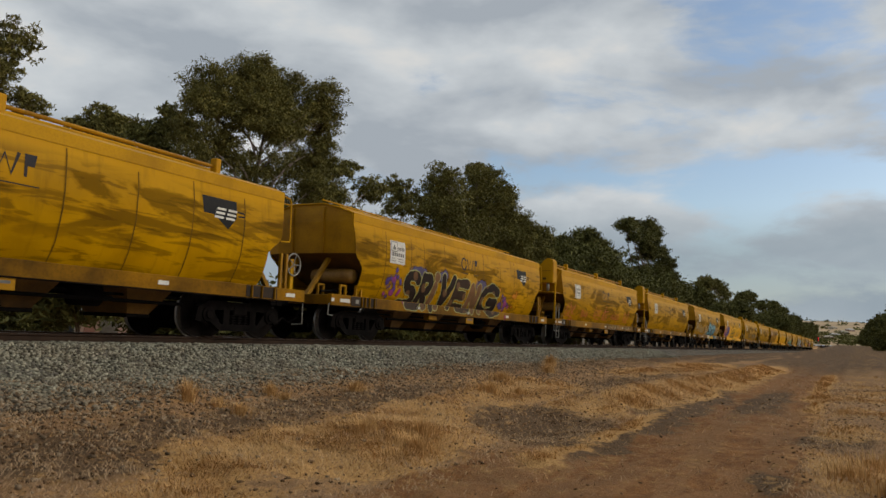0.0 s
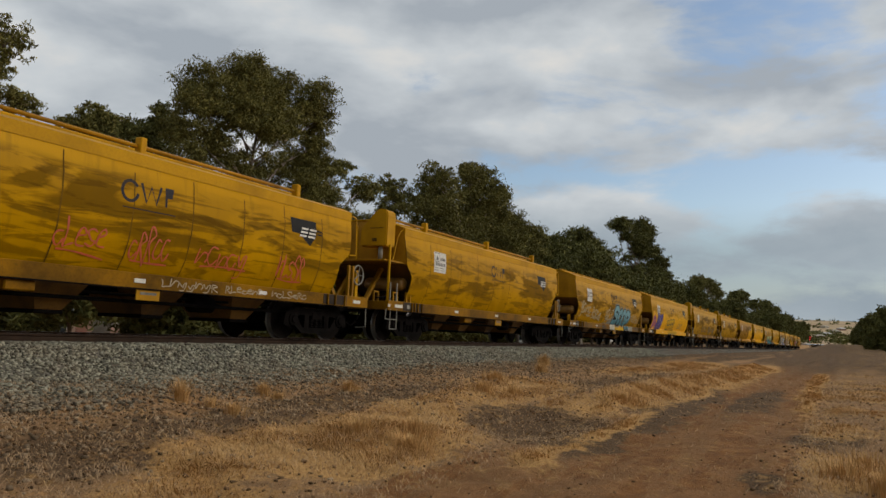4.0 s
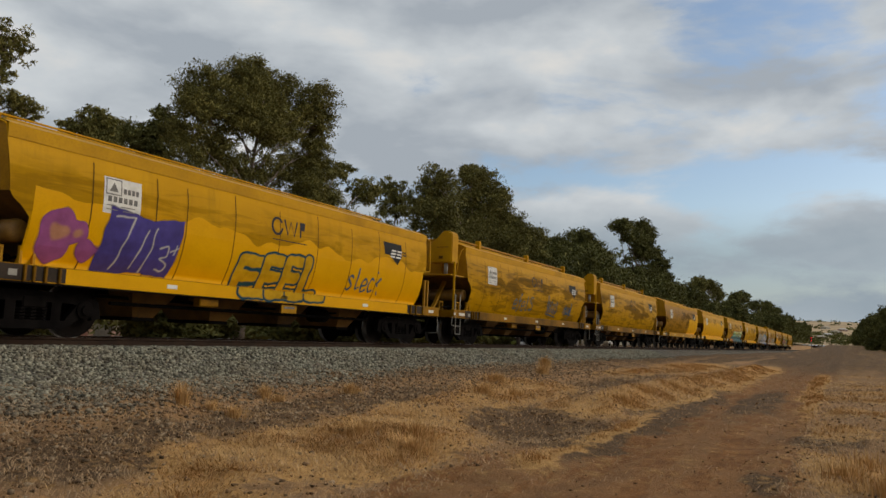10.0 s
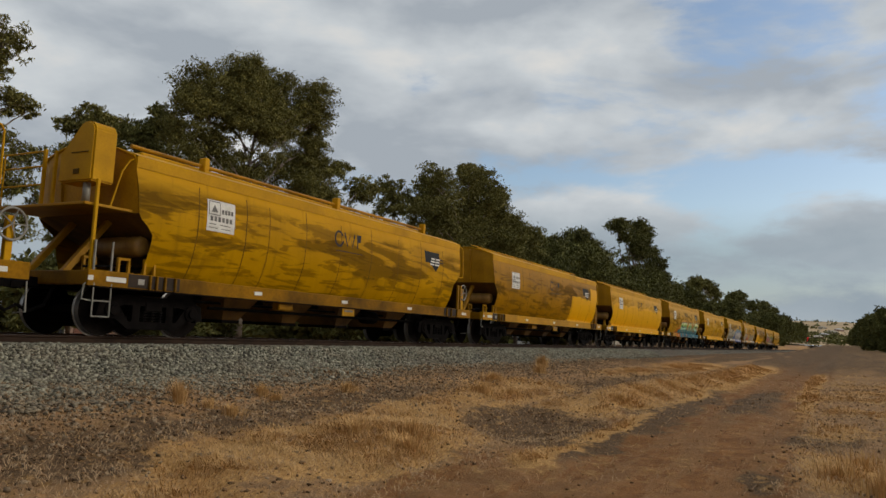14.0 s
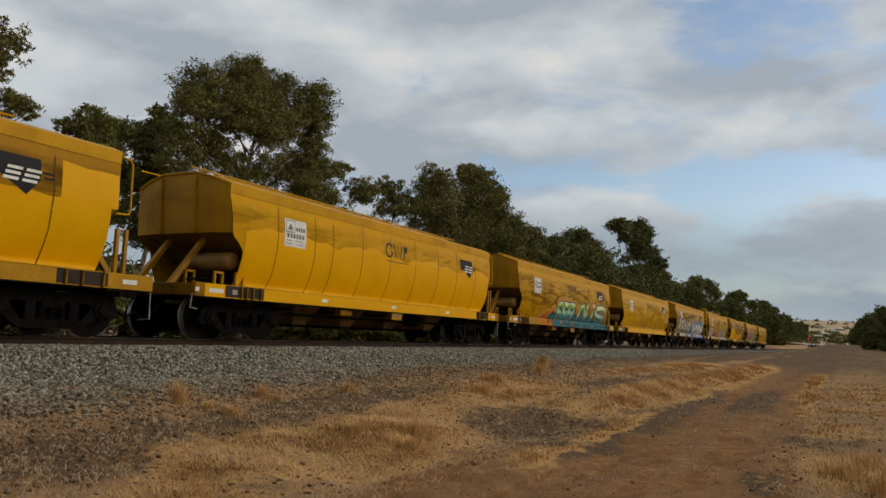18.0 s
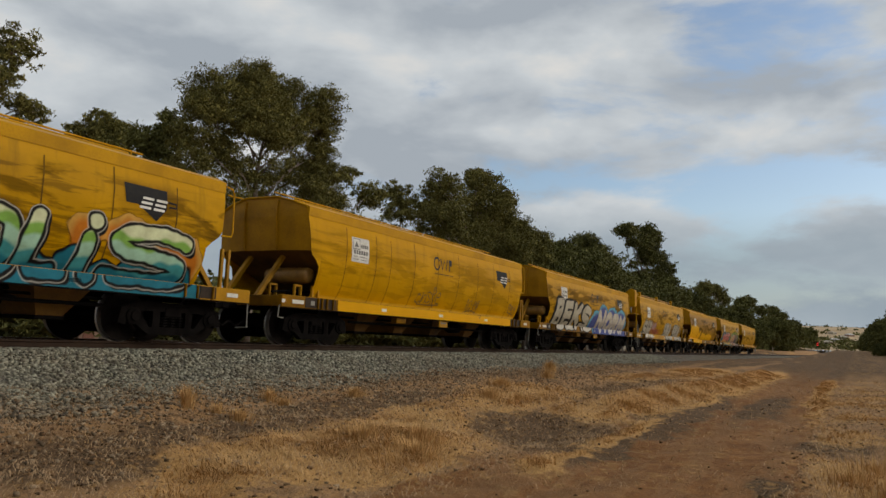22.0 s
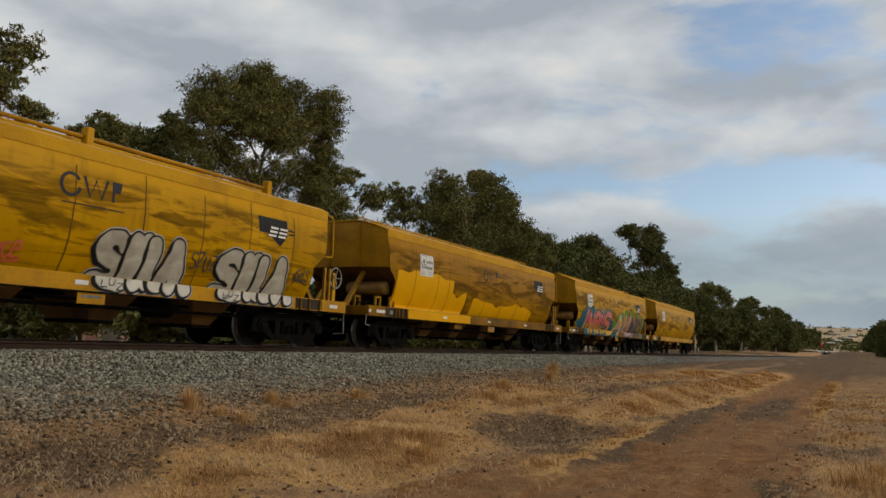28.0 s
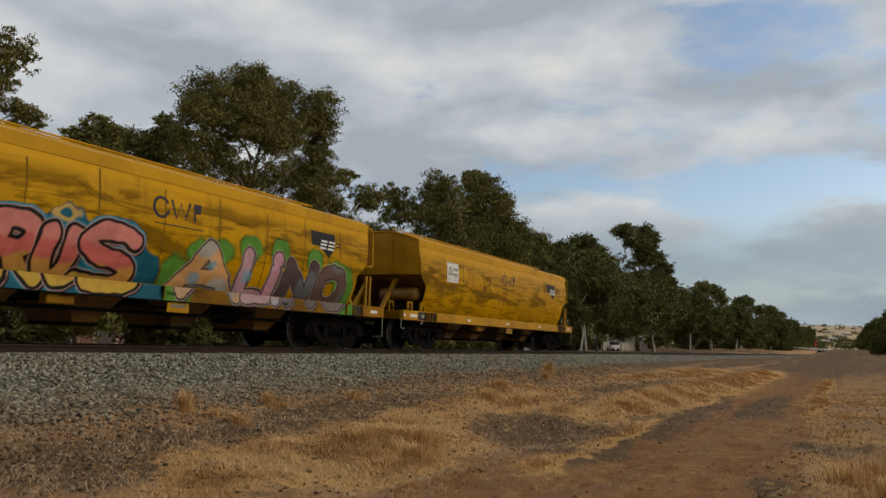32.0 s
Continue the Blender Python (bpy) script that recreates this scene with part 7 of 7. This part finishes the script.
# ---- dry grass ----
def straw_mat():
    m, n, l, b = node_mat("dry_straw", 0.8, 0, 0.2)
    g = n.new("ShaderNodeNewGeometry").outputs["Random Per Island"]
    r = n.new("ShaderNodeValToRGB")
    e = r.color_ramp.elements
    e[0].position, e[0].color = 0.0, (0.34, 0.185, 0.062, 1)
    e[1].position, e[1].color = 1.0, (0.68, 0.43, 0.185, 1)
    mid = r.color_ramp.elements.new(0.5)
    mid.color = (0.48, 0.275, 0.095, 1)
    l.new(g, r.inputs[0])
    l.new(r.outputs[0], b.inputs["Base Color"])
    return m


def litter_mat():
    m, n, l, b = node_mat("dead_grass_litter", 0.9, 0, 0.1)
    g = n.new("ShaderNodeNewGeometry").outputs["Random Per Island"]
    l.new(ramp(n, l, g, 0.0, 1.0, (0.13, 0.078, 0.042), (0.56, 0.37, 0.20)), b.inputs["Base Color"])
    return m


STRAW, LITTER = straw_mat(), litter_mat()


def blades(name, roots, mat, label):
    """Bent two-segment blades: root x, y, z, length, lean, heading, width."""
    R = np.array(roots)
    p, ln, lean, head, wd = R[:, :3], R[:, 3:4], R[:, 4:5], R[:, 5:6], R[:, 6:7]
    d = np.concatenate([np.cos(head), np.sin(head), 0 * head], 1)
    side = np.concatenate([-np.sin(head), np.cos(head), 0 * head], 1) * wd / 2
    up = np.array([[0, 0, 1.0]])
    mid = p + (d * np.sin(lean * 0.6) + up * np.cos(lean * 0.6)) * ln * 0.55
    tip = mid + (d * np.sin(lean * 1.3) + up * np.cos(lean * 1.3)) * ln * 0.45
    V = np.stack([p - side, p + side, mid + side * 0.8, mid - side * 0.8, tip], 1)
    n = len(R)
    base = np.arange(n)[:, None] * 5
    idx = np.concatenate([base + np.array([[0, 1, 2, 3]]), base + np.array([[3, 2, 4]])], 1)
    me = bpy.data.meshes.new(name)
    me.vertices.add(n * 5)
    me.vertices.foreach_set("co", V.reshape(-1).astype(np.float32))
    me.loops.add(n * 7)
    me.loops.foreach_set("vertex_index", idx.reshape(-1).astype(np.int32))
    me.polygons.add(2 * n)
    me.polygons.foreach_set("loop_start", np.stack([np.arange(n) * 7, np.arange(n) * 7 + 4], 1).reshape(-1).astype(np.int32))
    me.update(calc_edges=True)
    me.materials.append(mat)
    return tagged(new(name, me), label, "grass", kind="stuff")


def build_grass():
    r = random.Random(21)
    cell = 0.12
    cells, mown_weight, litter_weight = [], [], []
    for i in range(330):
        x = 1.5 + cell * i
        near = max(x - 1.2, 0.6) ** -0.75
        for j in range(105):
            y = -2.6 + cell * j
            a, b, c = cover(x, y)
            thin = 2.2 * max(a - 0.12, 0) ** 1.2 + (0.004 if c > 0.5 else 0.02)
            patch = 0.5 + 0.6 * noise.noise(Vector((x * 1.4, y * 1.9, 4))) + 0.5 * noise.noise(Vector((x * 4, y * 5, 8)))
            cells.append((x, y))
            mown_weight.append(near * min(thin * max(0.1 + patch, 0.0), 1.0) * (1 - 0.8 * b * (a < 0.5)) * (y < 8.8))
            matted = min(max((noise.noise(Vector((x * 1.1, y * 1.5, 33))) + 0.7) / 0.75, 0.0), 1.0)
            litter_weight.append(near * matted * (0.08 if 0.6 < y < 3.4 else 1.0) * (x < 33))
    mown, litter = [], []
    for x, y in r.choices(cells, mown_weight, k=95000):
        x, y = x + r.uniform(0, cell), y + r.uniform(0, cell)
        swirl = 3.5 * noise.noise(Vector((x * 0.9, y * 1.2, 14))) + 2.6
        tall = 0.8 + 0.6 * max(0.0, noise.noise(Vector((x * 2.1, y * 2.6, 24))))
        mown.append((x, y, ground_z(x, y) - 0.01, r.uniform(0.06, 0.17) * tall * (1 + 0.010 * x), r.uniform(0.95, 1.56), swirl + r.gauss(0, 0.8), 0.0038 + 0.00026 * x))
    blades("mown_grass", mown, STRAW, "short dry straw-coloured grass lying in patches")
    for x, y in r.choices(cells, litter_weight, k=85000):
        x, y = x + r.uniform(0, cell), y + r.uniform(0, cell)
        swirl = 4.0 * noise.noise(Vector((x * 1.3, y * 1.6, 44)))
        litter.append((x, y, ground_z(x, y) + r.uniform(0, 0.015), r.uniform(0.04, 0.13) * (1 + 0.012 * x), r.uniform(1.42, 1.66), swirl + r.gauss(0, 1.1), 0.0034 + 0.00026 * x))
    blades("grass_litter", litter, LITTER, "dead brown grass stalks lying on the earth")


build_grass()


def tuft(x, y, h, wide, n, seed):
    r = random.Random(seed)
    out = []
    for _ in range(n):
        a, d = r.uniform(0, 6.28), wide * abs(r.gauss(0, 0.4))
        px, py = x + d * math.cos(a), y + d * math.sin(a)
        out.append((px, py, ground_z(px, py) - 0.01, h * r.uniform(0.45, 1.05), r.uniform(0.05, 0.75), a + r.uniform(-0.8, 0.8), 0.006 + 0.0003 * x))
    return out


BY_THE_STONES = ((7.12, 7.6, 0.36, 0.12, 300), (7.32, 7.25, 0.18, 0.18, 220), (8.8, 7.68, 0.25, 0.14, 260), (7.3, 6.85, 0.17, 0.22, 300), (8.75, 7.35, 0.16, 0.16, 160), (10.4, 7.25, 0.22, 0.24, 420), (22.9, 8.5, 0.45, 0.25, 300),
         (16.2, 7.2, 0.25, 0.6, 420), (13.5, 6.25, 0.26, 0.4, 420), (20.3, 7.6, 0.42, 0.3, 260), (14.4, 6.0, 0.2, 0.4, 260), (8.2, 4.7, 0.22, 0.4, 420), (7.6, 4.4, 0.2, 0.4, 400), (7.7, 5.2, 0.18, 0.5, 420))
BY_THE_TRACK = ((16.0, 4.2, 0.18, 0.6, 200), (18.0, 4.1, 0.18, 0.7, 200), (20.5, 4.0, 0.18, 0.8, 200), (23.5, 3.9, 0.2, 0.9, 200), (27, 3.8, 0.2, 1.0, 200), (31, 3.7, 0.22, 1.1, 200), (8.9, -0.35, 0.28, 0.5, 300),
         (9.7, 0.05, 0.22, 0.45, 260), (10.6, -0.2, 0.28, 0.5, 260), (9.5, -0.5, 0.36, 0.25, 160), (9.2, -0.75, 0.4, 0.3, 160), (10.8, -0.8, 0.26, 0.4, 160), (12.4, -1.0, 0.22, 0.5, 160))
tall = []
for i, (x, y, h, w, n) in enumerate(BY_THE_STONES + BY_THE_TRACK):
    tall += tuft(x, y, h, w, n, 200 + i)
blades("tall_grass", tall, STRAW, "tall dry straw tufts beside the stones")


# ---- what moves ----
def way_gone(t):
    """Metres that the train has rolled by t seconds: it gathers speed a little at first."""
    u = t / 32
    return SPEED * t - ((((-3.43 * u + 2.27) * u + 5.97) * u - 9.79) * u + 6.32) * u


def motions():
    """The train rolls past, and its wheels turn with it."""
    times = [i * 0.1 for i in range(321)]
    spin = [-math.degrees(way_gone(t) / R_WHEEL) for t in times]
    for k, w in enumerate(wagons):
        x0 = (k - 14) * PITCH + SPEED * 29.0 + 15.95 - 1.475
        walk(w, [(t, pose(x0 - way_gone(t), YC, 0)) for t in range(33)])
        for bog in w.children:
            if bog.name.startswith("bogie"):
                for ws in bog.children:
                    if ws.name.startswith("wheelset"):
                        q = ws.location.x
                        walk(ws, [(t, pose(q, 0, R_WHEEL, 0, a, 0)) for t, a in zip(times, spin)])


motions()
